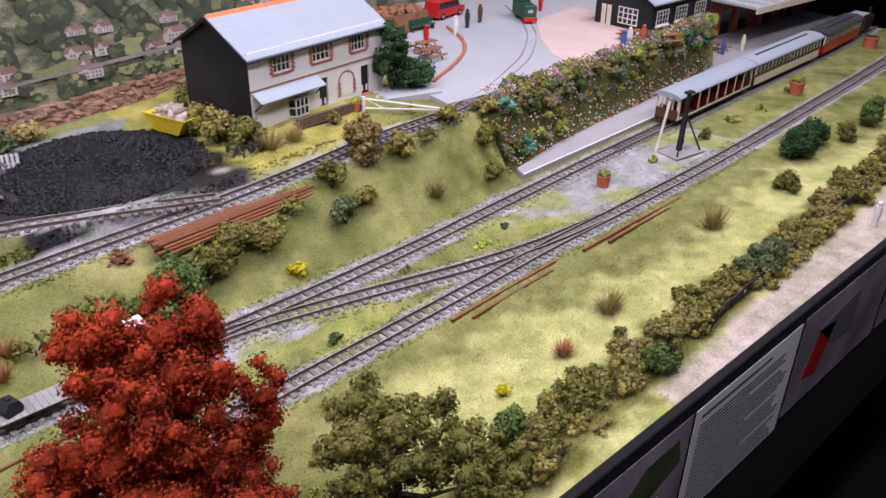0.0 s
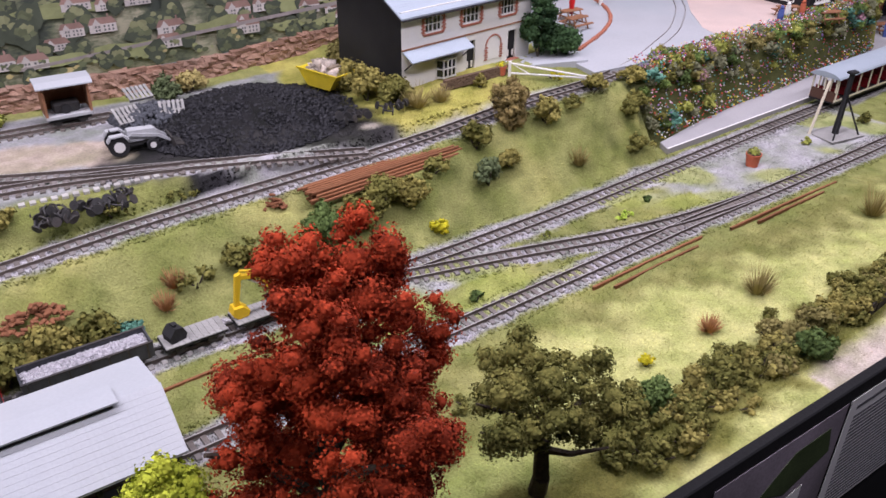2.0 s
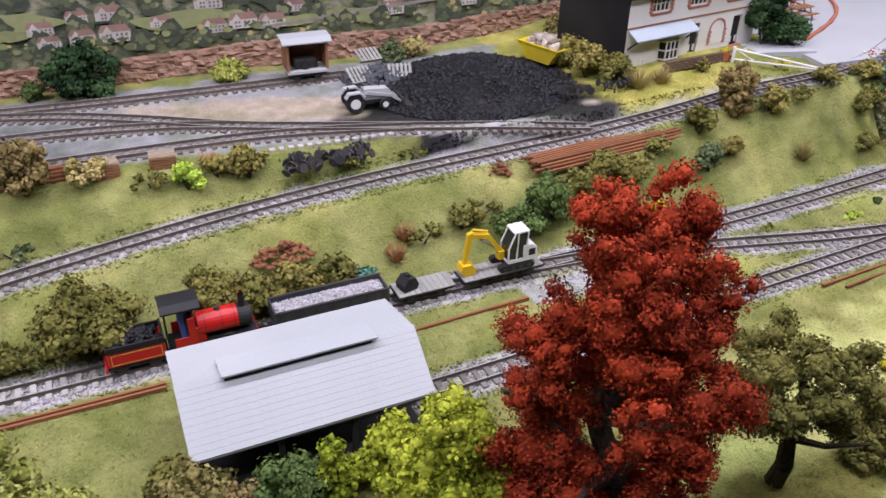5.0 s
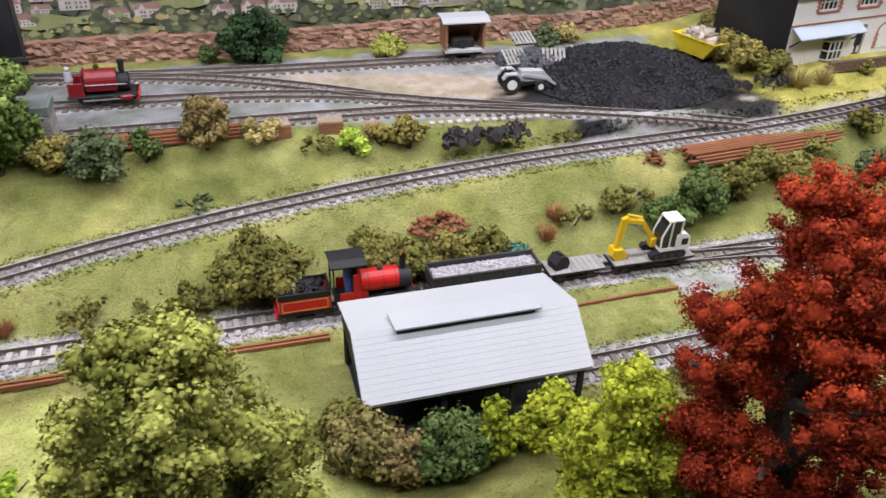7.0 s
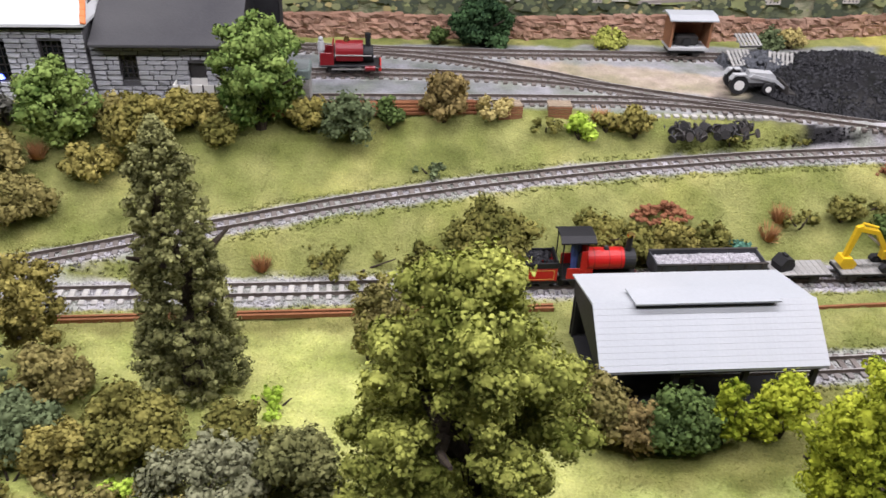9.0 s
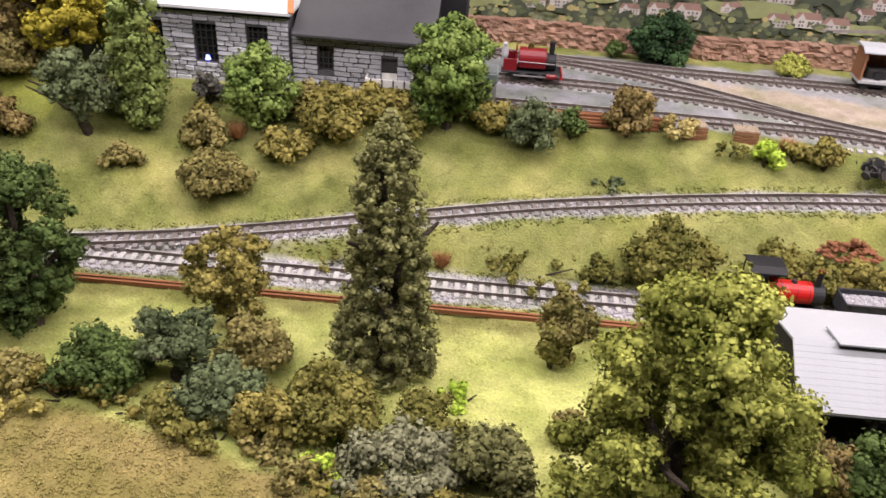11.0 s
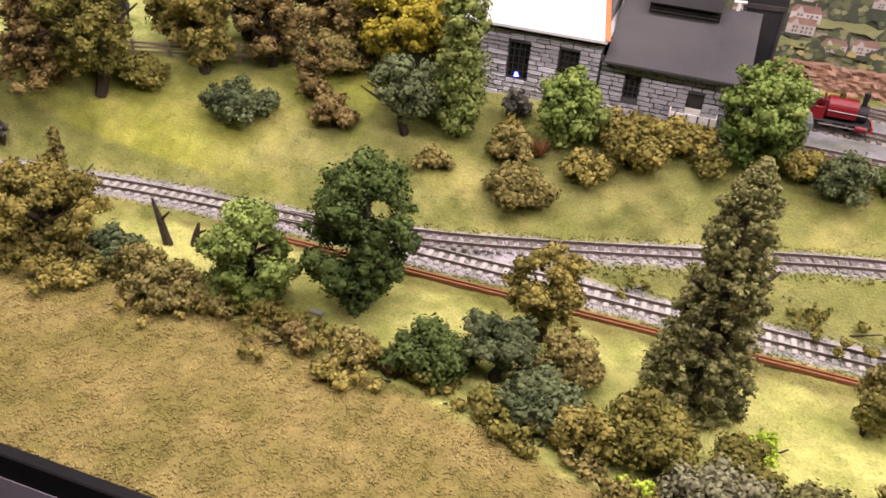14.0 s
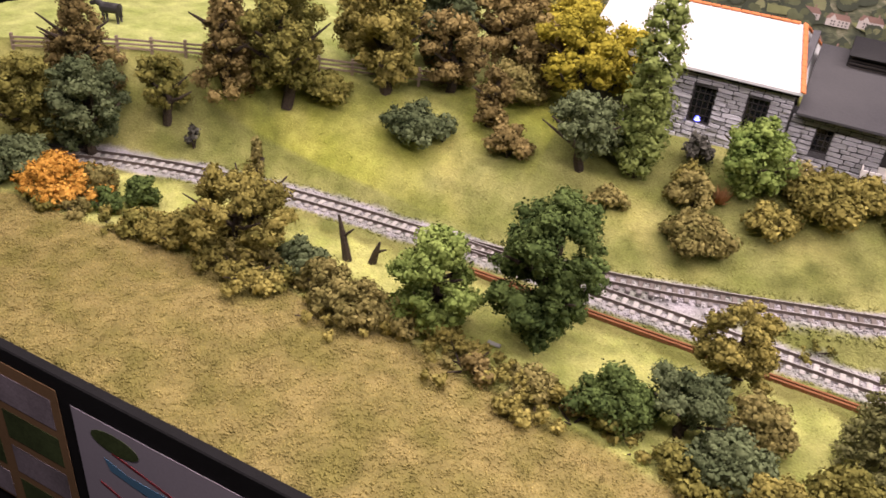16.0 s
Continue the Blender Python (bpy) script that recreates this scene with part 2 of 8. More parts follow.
# ---- the lie of the land ----
FRONT = [(-15.5, 4.6), (-14, 5.35), (-12.9, 5.9), (-11.9, 6.22), (-10.4, 6.48), (-9.5, 6.56), (-8.5, 6.64), (-3.5, 6.66), (1.5, 6.72), (4.5, 6.74), (6, 6.79), (8, 6.93), (9.4, 7.03), (11.1, 7.13), (14, 7.29), (18, 7.46), (22, 7.75)]
LOOP = [(-0.4, 5.42), (0.8, 5.43), (1.8, 5.46), (3, 5.55), (4.4, 5.6), (6.2, 5.67), (6.9, 5.71), (8.5, 5.72), (10.5, 5.76), (12.5, 5.85), (14.5, 5.98), (16.5, 6.1), (18.6, 6.25), (22, 6.5)]
CROSS = [(2.4, 6.72), (3.2, 6.66), (4.56, 6.34), (5.86, 5.99), (6.9, 5.80), (8.2, 5.73)]
MIDDLE = [(-9.0, 6.60, 0.0), (-7.9, 6.71, 0.01), (-6.55, 6.93, 0.07), (-5.3, 7.17, 0.18), (-4.2, 7.38, 0.29), (-3.0, 7.63, 0.39), (-1.6, 7.82, 0.49), (-0.3, 7.95, 0.57), (1.2, 8.05, 0.63), (2.6, 8.06, 0.68), (3.9, 8.06, 0.72), (5.1, 8.10, 0.78), (6.1, 8.18, 0.85), (7.6, 8.15, 0.91), (8.7, 8.42, 0.93), (10.4, 9.22, 0.94), (11.6, 10.1, 0.94), (12.4, 11.0, 0.94), (13.2, 12.2, 0.94)]
YARD = [("diagonal", [(3.9, 8.10), (2.9, 8.32), (1.9, 8.60), (0.85, 9.02), (0.1, 9.32), (-0.7, 9.83), (-1.6, 10.3), (-2.6, 10.62), (-4.2, 10.85)]),
        ("back", [(1.9, 10.5), (0.9, 10.53), (-1.2, 10.6), (-2.8, 10.72), (-4.2, 10.87)]),
        ("engine", [(0.2, 9.30), (-0.6, 9.62), (-1.7, 9.82), (-2.8, 9.88), (-4.2, 9.9)]),
        ("front", [(1.9, 8.58), (1.2, 8.80), (0.2, 9.0), (-1.2, 9.05), (-3.4, 9.07), (-5.4, 9.05), (-6.0, 9.03)])]
FX, FY = np.array(FRONT).T
MX, MY, MZ = np.array(MIDDLE).T
EDGE = 3.0


BANK_X, BANK_FOOT, BANK_TOP = [8.5, 9.5, 10.7, 12, 14.6, 15.5, 16.2, 22], [0, 0.15, 0.33, 0.43, 0.7, 0.9, 2.2, 2.6], [0, 0.05, 0.12, 0.2, 0.4, 0.6, 1.9, 2.3]


def height(x, y):
    """The ground: flat in front, a bank up to the middle line, and a second bank up to the yard."""
    x, y = np.asarray(x, float), np.asarray(y, float)
    yf = np.interp(x, FX, FY)
    left = x < -8.2
    ym, zm = np.interp(x, MX[:14], MY[:14]), np.interp(x, MX[:14], MZ[:14])
    ym = np.where(left, yf, ym)
    ym = np.where(x > 8.0, 8.15 + np.interp(x, BANK_X, BANK_TOP), ym)
    zm = np.where(x > 8.0, 0.92, np.where(left, 0.0, zm))
    yy = np.interp(x, [-15, -14.6, -13, -11, -9, -7, -5, -3.5, -1, 0.5, 1.5, 2.6, 4, 7.5, 8], [5.9, 6.3, 7.1, 8.0, 8.6, 8.85, 8.75, 8.86, 8.72, 8.5, 8.4, 8.3, 8.33, 8.42, 8.3])
    yy = np.maximum(yy, ym + 0.2)
    zy = np.interp(x, [-14, -9, -6, 4, 5.5], [0.95, 0.9, 0.88, 0.88, 0.93])
    y1 = np.minimum(yf + 0.22, (yf + ym) / 2)
    y1 = np.where(x > 8.0, 7.55 + np.interp(x, BANK_X, BANK_FOOT), y1)
    y2, y3 = np.maximum(ym - 0.19, np.where(x > 8.0, y1 + 0.15, -9)), ym + 0.19
    y2 = np.maximum(y2, y1 + 0.01)
    s = lambda a, b: np.clip((y - a) / np.maximum(b - a, 0.02), 0, 1)  # noqa: E731
    ease = lambda t: t * t * (3 - 2 * t) * 0.6 + t * 0.4  # noqa: E731
    z = zm * ease(s(y1, y2)) + (zy - zm) * ease(s(y3, yy))
    z = z + 0.08 * np.clip((x - 4.7) * 2.5, 0, 1) * np.clip((8.2 - x) * 1.5, 0, 1) * np.clip((y - 8.75) * 3.5, 0, 1)
    return z


def wobble(x, y, scale, seed=0.0):
    """Smooth noise of about -1 to 1 from a few crossing waves."""
    a = np.sin(x * scale + 1.7 * np.sin(y * scale * 0.7 + seed)) + np.sin(y * scale * 1.3 + 1.3 * np.sin(x * scale * 0.9 + seed * 2.1)) + np.sin((x + y) * scale * 0.8 + seed * 3)
    return a / 3


def near(x, y, line):
    """The distance of points from a line of (x, y, ...)."""
    best = np.full(np.shape(x), 99.0)
    for (ax, ay, *_), (bx, by, *_) in zip(line, line[1:]):
        dx, dy = bx - ax, by - ay
        t = np.clip(((x - ax) * dx + (y - ay) * dy) / (dx * dx + dy * dy), 0, 1)
        best = np.minimum(best, np.hypot(x - ax - t * dx, y - ay - t * dy))
    return best


HEDGE_X, HEDGE_Y = [-16, -12.4, -10.3, -8.0, -6.3, -5.3, -4.5, -3.6, -2.6], [4.7, 4.75, 5.0, 4.95, 4.72, 4.5, 4.15, 3.75, 3.0]


def ground_colour(x, y):
    """The flock and grit that lie on the ground, place by place."""
    n1, n2, n3 = wobble(x, y, 1.7, 0.3), wobble(x, y, 5.1, 1.1), wobble(x, y, 13.0, 2.0)
    ragged = 0.5 * n2 + 0.5 * n3
    c = np.empty((len(x), 3))
    olive, meadow, bank = np.array([0.20, 0.195, 0.065]), np.array([0.44, 0.435, 0.17]), np.array([0.215, 0.222, 0.076])
    c[:] = bank
    yf = np.interp(x, FX, FY)

    def lay(mask, colour):
        m = np.clip(mask, 0, 1)[:, None]
        c[:] = c * (1 - m) + np.asarray(colour) * m

    lay((n1 * 0.7 + ragged * 0.3) * 0.8, [0.285, 0.285, 0.094])
    lay((wobble(x, y, 3.3, 4.0) * 0.8 + ragged * 0.5) * 1.1 - 0.1, [0.36, 0.335, 0.12])
    lay((wobble(x, y, 2.6, 7.0) * 0.8 + n3 * 0.5) * 1.2 - 0.25, [0.13, 0.14, 0.045])
    front = np.clip((yf - 0.3 + (5.25 - yf + 0.3) * np.clip((x + 2.6) * 1.5, 0, 1) - y) * 6 + ragged, 0, 1)
    lay(front, olive)
    lay(front * np.clip((5.0 - 0.15 * np.sin(x) - y) * 2.2 + ragged * 0.8, 0, 1) * np.clip((x - 2.7) * 1.5, 0, 1), meadow)
    lay(front * np.clip((-1.0 - x) * 2, 0, 1) * np.clip((6.1 - y) * 5 + ragged, 0, 1), [0.45, 0.46, 0.16])
    lay(front * np.clip((x + 1.6) * 2, 0, 1) * np.clip((3.4 - x) * 1.5, 0, 1) * np.clip((4.3 - y) * 4 + ragged, 0, 1), [0.36, 0.39, 0.13])
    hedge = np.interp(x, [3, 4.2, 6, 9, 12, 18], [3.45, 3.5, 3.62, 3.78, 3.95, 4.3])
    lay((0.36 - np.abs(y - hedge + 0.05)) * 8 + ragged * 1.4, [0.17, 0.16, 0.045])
    lay(((hedge - 0.28) - y) * 10 + ragged * 0.7 - np.where(x < 5.6, 9, 0), [0.46, 0.39, 0.34])
    hy = np.interp(x, HEDGE_X, HEDGE_Y)
    lay((hy - y) * 9 + ragged * 0.6, [0.235, 0.192, 0.072])
    # slopes right of the houses and up to the yard
    lay((y > 8.3) * (x > 4.0) * np.clip(n1 + 0.6, 0, 1), [0.36, 0.325, 0.085])
    lay((y > 7.0) * (x < -8.2) * np.clip(n1 * 0.9 + 0.5 + ragged * 0.3, 0, 1), [0.335, 0.345, 0.075])
    lay(((x < -9.5) & (y > np.interp(x, [-15, -13, -11, -9.5], [6.2, 7.2, 8.1, 8.7]))).astype(float), [0.43, 0.47, 0.17])
    # yard grit, dirt road, coal dust
    yard = np.clip((y - np.interp(x, [-6.2, -5, -3.5, -1, 0.5, 1.5, 2.6, 4.0], [9.6, 8.86, 8.9, 8.8, 8.62, 8.5, 8.35, 8.3])) * 10 + ragged, 0, 1) * np.clip((11.05 - y) * 9 + ragged, 0, 1) * np.clip((4.6 - x) * 5 + ragged, 0, 1) * np.clip((x + 6.2) * 5 + ragged, 0, 1)
    yard = yard * np.clip((1.2 - ((x - 5.3) / 1.5) ** 2 - ((y - 9.6) / 1.9) ** 2) * -6 + 1, 0, 1)
    lay(yard, [0.27, 0.268, 0.28])
    lay(yard * np.clip((-0.6 - x) * 0.8, 0, 1) * np.clip(0.75 + 0.5 * ragged, 0, 1), [0.15, 0.155, 0.168])
    lay(yard * np.clip((1.0 - np.abs(y - (9.75 - 0.28 * (x - 0.4))) * 2.2) * 3 + ragged, 0, 1) * np.clip((x + 1.2) * 3, 0, 1), [0.37, 0.305, 0.25])
    coal = (1.0 - np.hypot((x - 2.95) / 1.65, (y - 9.2) / 1.45)) * 6 + ragged
    lay(coal, [0.016, 0.0155, 0.017])
    lay(((0.42 - near(x, y, [(1.3, 8.86), (3.2, 8.62), (4.2, 8.45)])) * 6 + ragged) * 0.9, [0.035, 0.033, 0.034])
    lay((0.14 - np.hypot((x - 4.25) / 1.3, y - 8.55)) * 9 + ragged * 0.6, [0.36, 0.32, 0.27])
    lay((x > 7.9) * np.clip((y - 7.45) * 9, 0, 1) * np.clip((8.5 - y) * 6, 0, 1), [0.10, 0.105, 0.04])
    # ballast under the lines
    for line, w in ((FRONT, 0.25), (LOOP, 0.22), (CROSS, 0.22), (MIDDLE[:14], 0.21), *((row, 0.17) for _, row in YARD)):
        lay((w - near(x, y, line)) * 22 + ragged * 0.9, [0.37, 0.355, 0.375])
    gap = ((x > 2.2) & (x < 12) & (y > np.interp(x, [2, 7, 12], [5.5, 5.7, 5.8])) & (y < yf)).astype(float)
    lay(gap * np.clip(np.abs(x - 6.0) * 1.2 - 1.0 + ragged * 0.6, 0, 1) * np.clip((near(x, y, FRONT) < 0.55) | (x > 7.6), 0, 1), [0.36, 0.35, 0.36])
    lay(gap * np.clip((n2 + n1 - 0.35) * 3, 0, 1) * 0.8, [0.30, 0.32, 0.09])
    lay((0.15 - near(x, y, [(4.6, 8.09), (7.6, 8.15)])) * 20, [0.045, 0.043, 0.045])
    lay((0.15 - near(x, y, FRONT)) * 20 * (x > 10.2), [0.07, 0.068, 0.07])
    lay((0.15 - near(x, y, YARD[3][1])) * 12 * (x < -1.6), [0.07, 0.07, 0.075])
    return np.clip(c, 0, 1)


def surface_material(name, relief=0.5):
    """Takes its colour from the flock laid on the ground, broken up by grain at two scales."""
    m = bpy.data.materials.new(name)
    m.use_nodes = True
    n, l = m.node_tree.nodes, m.node_tree.links
    b = n["Principled BSDF"]
    b.inputs["Roughness"].default_value, b.inputs["Specular IOR Level"].default_value = 0.95, 0.1
    at, co, a, c = n.new("ShaderNodeAttribute"), n.new("ShaderNodeTexCoord"), n.new("ShaderNodeTexNoise"), n.new("ShaderNodeTexNoise")
    at.attribute_name = "flock"
    a.inputs["Scale"].default_value, a.inputs["Detail"].default_value = 450, 3
    c.inputs["Scale"].default_value, c.inputs["Detail"].default_value = 60, 5
    for t in (a, c):
        l.new(co.outputs["Object"], t.inputs["Vector"])
    add, span, mul = n.new("ShaderNodeMath"), n.new("ShaderNodeMapRange"), n.new("ShaderNodeVectorMath")
    l.new(a.outputs[0], add.inputs[0]), l.new(c.outputs[0], add.inputs[1])
    span.inputs["From Min"].default_value, span.inputs["From Max"].default_value = 0.6, 1.4
    span.inputs["To Min"].default_value, span.inputs["To Max"].default_value = 0.75, 1.45
    l.new(add.outputs[0], span.inputs["Value"])
    mul.operation = "SCALE"
    l.new(at.outputs["Color"], mul.inputs[0]), l.new(span.outputs[0], mul.inputs["Scale"])
    blot, tint, over = n.new("ShaderNodeTexNoise"), n.new("ShaderNodeMapRange"), n.new("ShaderNodeMix")
    blot.inputs["Scale"].default_value, blot.inputs["Detail"].default_value = 22, 6
    l.new(co.outputs["Object"], blot.inputs["Vector"]), l.new(blot.outputs[0], tint.inputs["Value"])
    tint.inputs["From Min"].default_value, tint.inputs["From Max"].default_value = 0.38, 0.64
    over.data_type, over.blend_type = "RGBA", "MULTIPLY"
    over.inputs["B"].default_value = (0.68, 0.74, 0.60, 1)
    l.new(tint.outputs[0], over.inputs["Factor"]), l.new(mul.outputs[0], over.inputs["A"])
    l.new(over.outputs["Result"], b.inputs["Base Color"])
    bump = n.new("ShaderNodeBump")
    bump.inputs["Strength"].default_value, bump.inputs["Distance"].default_value = relief, 0.003
    l.new(add.outputs[0], bump.inputs["Height"]), l.new(bump.outputs[0], b.inputs["Normal"])
    return m


GROUND_MAT = surface_material("flocked_ground")


def coloured(me, colours):
    rgba = np.ones((len(colours), 4), np.float32)
    rgba[:, :3] = colours
    me.color_attributes.new("flock", "FLOAT_COLOR", "POINT").data.foreach_set("color", rgba.ravel())


def terrain(x, y):
    """The ground's surface with its small unevenness, smooth where the lines lie."""
    rails = np.minimum.reduce([near(x, y, row) for row in (FRONT, LOOP, CROSS, MIDDLE, *(r for _, r in YARD))])
    rough = np.clip((rails - 0.16) * 4, 0, 1)
    return height(x, y) - 0.014 + rough * (0.03 * wobble(x, y, 2.1, 0.5) + 0.012 * wobble(x, y, 9, 1.5) + 0.006)


def make_ground():
    xs, ys = np.arange(-16, 22.01, 0.055), np.arange(EDGE, 13.61, 0.055)
    gx, gy = (a.ravel() for a in np.meshgrid(xs, ys))
    gz = terrain(gx, gy) + np.random.normal(0, 0.004, len(gx))
    gz += 0.30 * np.clip(1 - np.hypot((gx - 3.15) / 1.1, (gy - 9.75) / 0.9) ** 1.4, 0, 1)
    gz += np.where(gy < EDGE + 0.03, -0.02, 0)
    w, h = len(xs), len(ys)
    i = np.arange(w * h).reshape(h, w)
    faces = np.stack([i[:-1, :-1], i[:-1, 1:], i[1:, 1:], i[1:, :-1]], -1).reshape(-1, 4)
    me = mesh_of("ground", (np.stack([gx, gy, gz], -1), faces), GROUND_MAT)
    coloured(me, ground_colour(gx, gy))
    ob = new("ground", me)
    ob.data.shade_smooth()
    return tagged(ob, "flocked model landscape with grass, ballast and coal dust", "ground", kind="structure")


make_ground()


def scatter(name, label, count, region, size, mat_or_none, blade, seed, tone=(0.9, 1.25)):
    """Loose grains (four-sided) or upright grass blades over a part of the ground, as one piece of stuff."""
    g = np.random.default_rng(seed)
    x, y = g.uniform(region[0], region[1], count * 3), g.uniform(region[2], region[3], count * 3)
    keep = region[4](x, y)
    x, y = x[keep][:count], y[keep][:count]
    k = len(x)
    z = terrain(x, y) + 0.001
    turn, s = g.uniform(0, 6.283, k), size * g.uniform(0.6, 1.4, k)
    if blade:
        lean = g.uniform(-1.6, 1.6, (k, 2)) * s[:, None]
        w = 0.10 * s
        base = np.stack([x, y, z], -1)
        side = np.stack([np.cos(turn) * w, np.sin(turn) * w, 0 * x], -1)
        tip = base + np.stack([lean[:, 0], lean[:, 1], s], -1)
        verts = np.stack([base - side, base + side, tip], 1).reshape(-1, 3)
        faces = np.arange(3 * k).reshape(-1, 3)
        colours = np.repeat(ground_colour(x, y) * g.uniform(0.95, 1.55, (k, 1)), 3, 0)
    else:
        corner = np.array([[1, 1, 1], [1, -1, -1], [-1, 1, -1], [-1, -1, 1]]) * 0.5
        verts = corner[None] * g.uniform(0.5, 1.1, (k, 4, 3)) * s[:, None, None]
        c, sn = np.cos(turn)[:, None], np.sin(turn)[:, None]
        verts = np.stack([verts[..., 0] * c - verts[..., 1] * sn, verts[..., 0] * sn + verts[..., 1] * c, verts[..., 2]], -1)
        verts = (verts + np.stack([x, y, z + 0.1 * s], -1)[:, None]).reshape(-1, 3)
        faces = (np.array([[0, 1, 2], [0, 2, 3], [0, 3, 1], [1, 3, 2]])[None] + 4 * np.arange(k)[:, None, None]).reshape(-1, 3)
        colours = np.repeat(ground_colour(x, y) * g.uniform(*tone, (k, 1)), 4, 0)
    me = mesh_of(name, (verts, faces), mat_or_none or GROUND_MAT)
    if mat_or_none is None:
        coloured(me, np.clip(colours, 0, 1))
    return tagged(new(name, me), label, name.split("_")[0], kind="stuff")


def off_rails(x, y):
    return np.minimum.reduce([near(x, y, row) for row in (FRONT, LOOP, CROSS, MIDDLE, *(r for _, r in YARD))]) > 0.26


def on_ballast(x, y):
    d = np.minimum.reduce([near(x, y, row) for row in (FRONT, LOOP, CROSS, MIDDLE[:14])])
    return (d < 0.27) & (d > 0.0)


# ---- railway lines ----
GAUGE = 0.165
sleeper_mesh = mesh_of("sleeper", B((-0.026, 0.026, -0.15, 0.15, -0.03, 0.009), bevel=0.004), SLEEPER)
pale_mesh = mesh_of("sleeper", B((-0.026, 0.026, -0.15, 0.15, -0.03, 0.009), bevel=0.004), PALE_SLEEPER)


def resample(points, step):
    """A smooth line through points, at even steps: places and headings."""
    p = np.array([(*q, 0.0)[:3] for q in points], float)
    d = np.r_[0, np.cumsum(np.linalg.norm(np.diff(p[:, :2], axis=0), axis=1))]
    fine = np.linspace(0, d[-1], max(4, int(d[-1] / 0.05)))
    q = np.stack([np.interp(fine, d, p[:, k]) for k in range(3)], -1)
    for _ in range(60):
        q[1:-1] = (q[:-2] + 2 * q[1:-1] + q[2:]) / 4
    e = np.r_[0, np.cumsum(np.linalg.norm(np.diff(q[:, :2], axis=0), axis=1))]
    at = np.arange(0, e[-1], step)
    q = np.stack([np.interp(at, e, q[:, k]) for k in range(3)], -1)
    t = np.gradient(q[:, :2], axis=0)
    return q, np.arctan2(t[:, 1], t[:, 0])


def railway(points, label, lift=0.0, pitch=0.115, pale=False, embedded=False):
    """A line of track: two rails and its sleepers."""
    q, a = resample(points, pitch)
    q[:, 2] += lift
    track = thing("railway_track", 0, 0, 0, label=label, category="railway track", group="model railway lines")
    prof = [(-0.010, 0.003), (-0.003, 0.008), (-0.0055, 0.034), (-0.0055, 0.042), (0.0055, 0.042), (0.0055, 0.034), (0.003, 0.008), (0.010, 0.003)]
    for side in (-1, 1):
        n = np.stack([-np.sin(a), np.cos(a), 0 * a], -1)
        verts = np.concatenate([q + n * (side * GAUGE / 2 + u) + np.array([0, 0, v]) for u, v in prof]).reshape(8, -1, 3).transpose(1, 0, 2).reshape(-1, 3)
        faces = [[8 * i + j, 8 * i + (j + 1) % 8, 8 * i + 8 + (j + 1) % 8, 8 * i + 8 + j] for i in range(len(q) - 1) for j in range(8)]
        rail = part("rail", (verts, faces), RAILSIDE, track, "steel rail with a bright running head")
        rail.data.materials.append(STEEL)
        for poly in rail.data.polygons:
            if poly.index % 8 == 3:
                poly.material_index = 1
    if not embedded:
        g = random.Random(label)
        for (x, y, z), h in list(zip(q, a))[:300]:
            again("sleeper", pale_mesh if pale else sleeper_mesh, track, x, y, z + g.uniform(-0.003, 0.001), rz=math.degrees(h) + g.uniform(-2, 2))
    return track


railway([p for p in FRONT if p[0] <= 1.6], "front line with pale sleepers in grey ballast", 0.0, pale=True)
railway([p for p in FRONT if p[0] >= 1.5], "front line past the platform with dark sleepers", 0.0005)
railway(LOOP, "loop line leading into the open shed", 0.001)
railway(CROSS, "crossover track between the front line and loop", 0.002)
railway(MIDDLE[:15], "middle line climbing the grassy bank", 0.0015)
railway(MIDDLE[14:], "curved tramway rails set in the paving", 0.0, embedded=True)
for number, (what, row) in enumerate(YARD):
    railway([(x, y, np.interp(x, [2.5, 4.2], [0.88, 0.73])) for x, y in row], f"{what} track of the goods yard in dark ballast", 0.0006 * number)

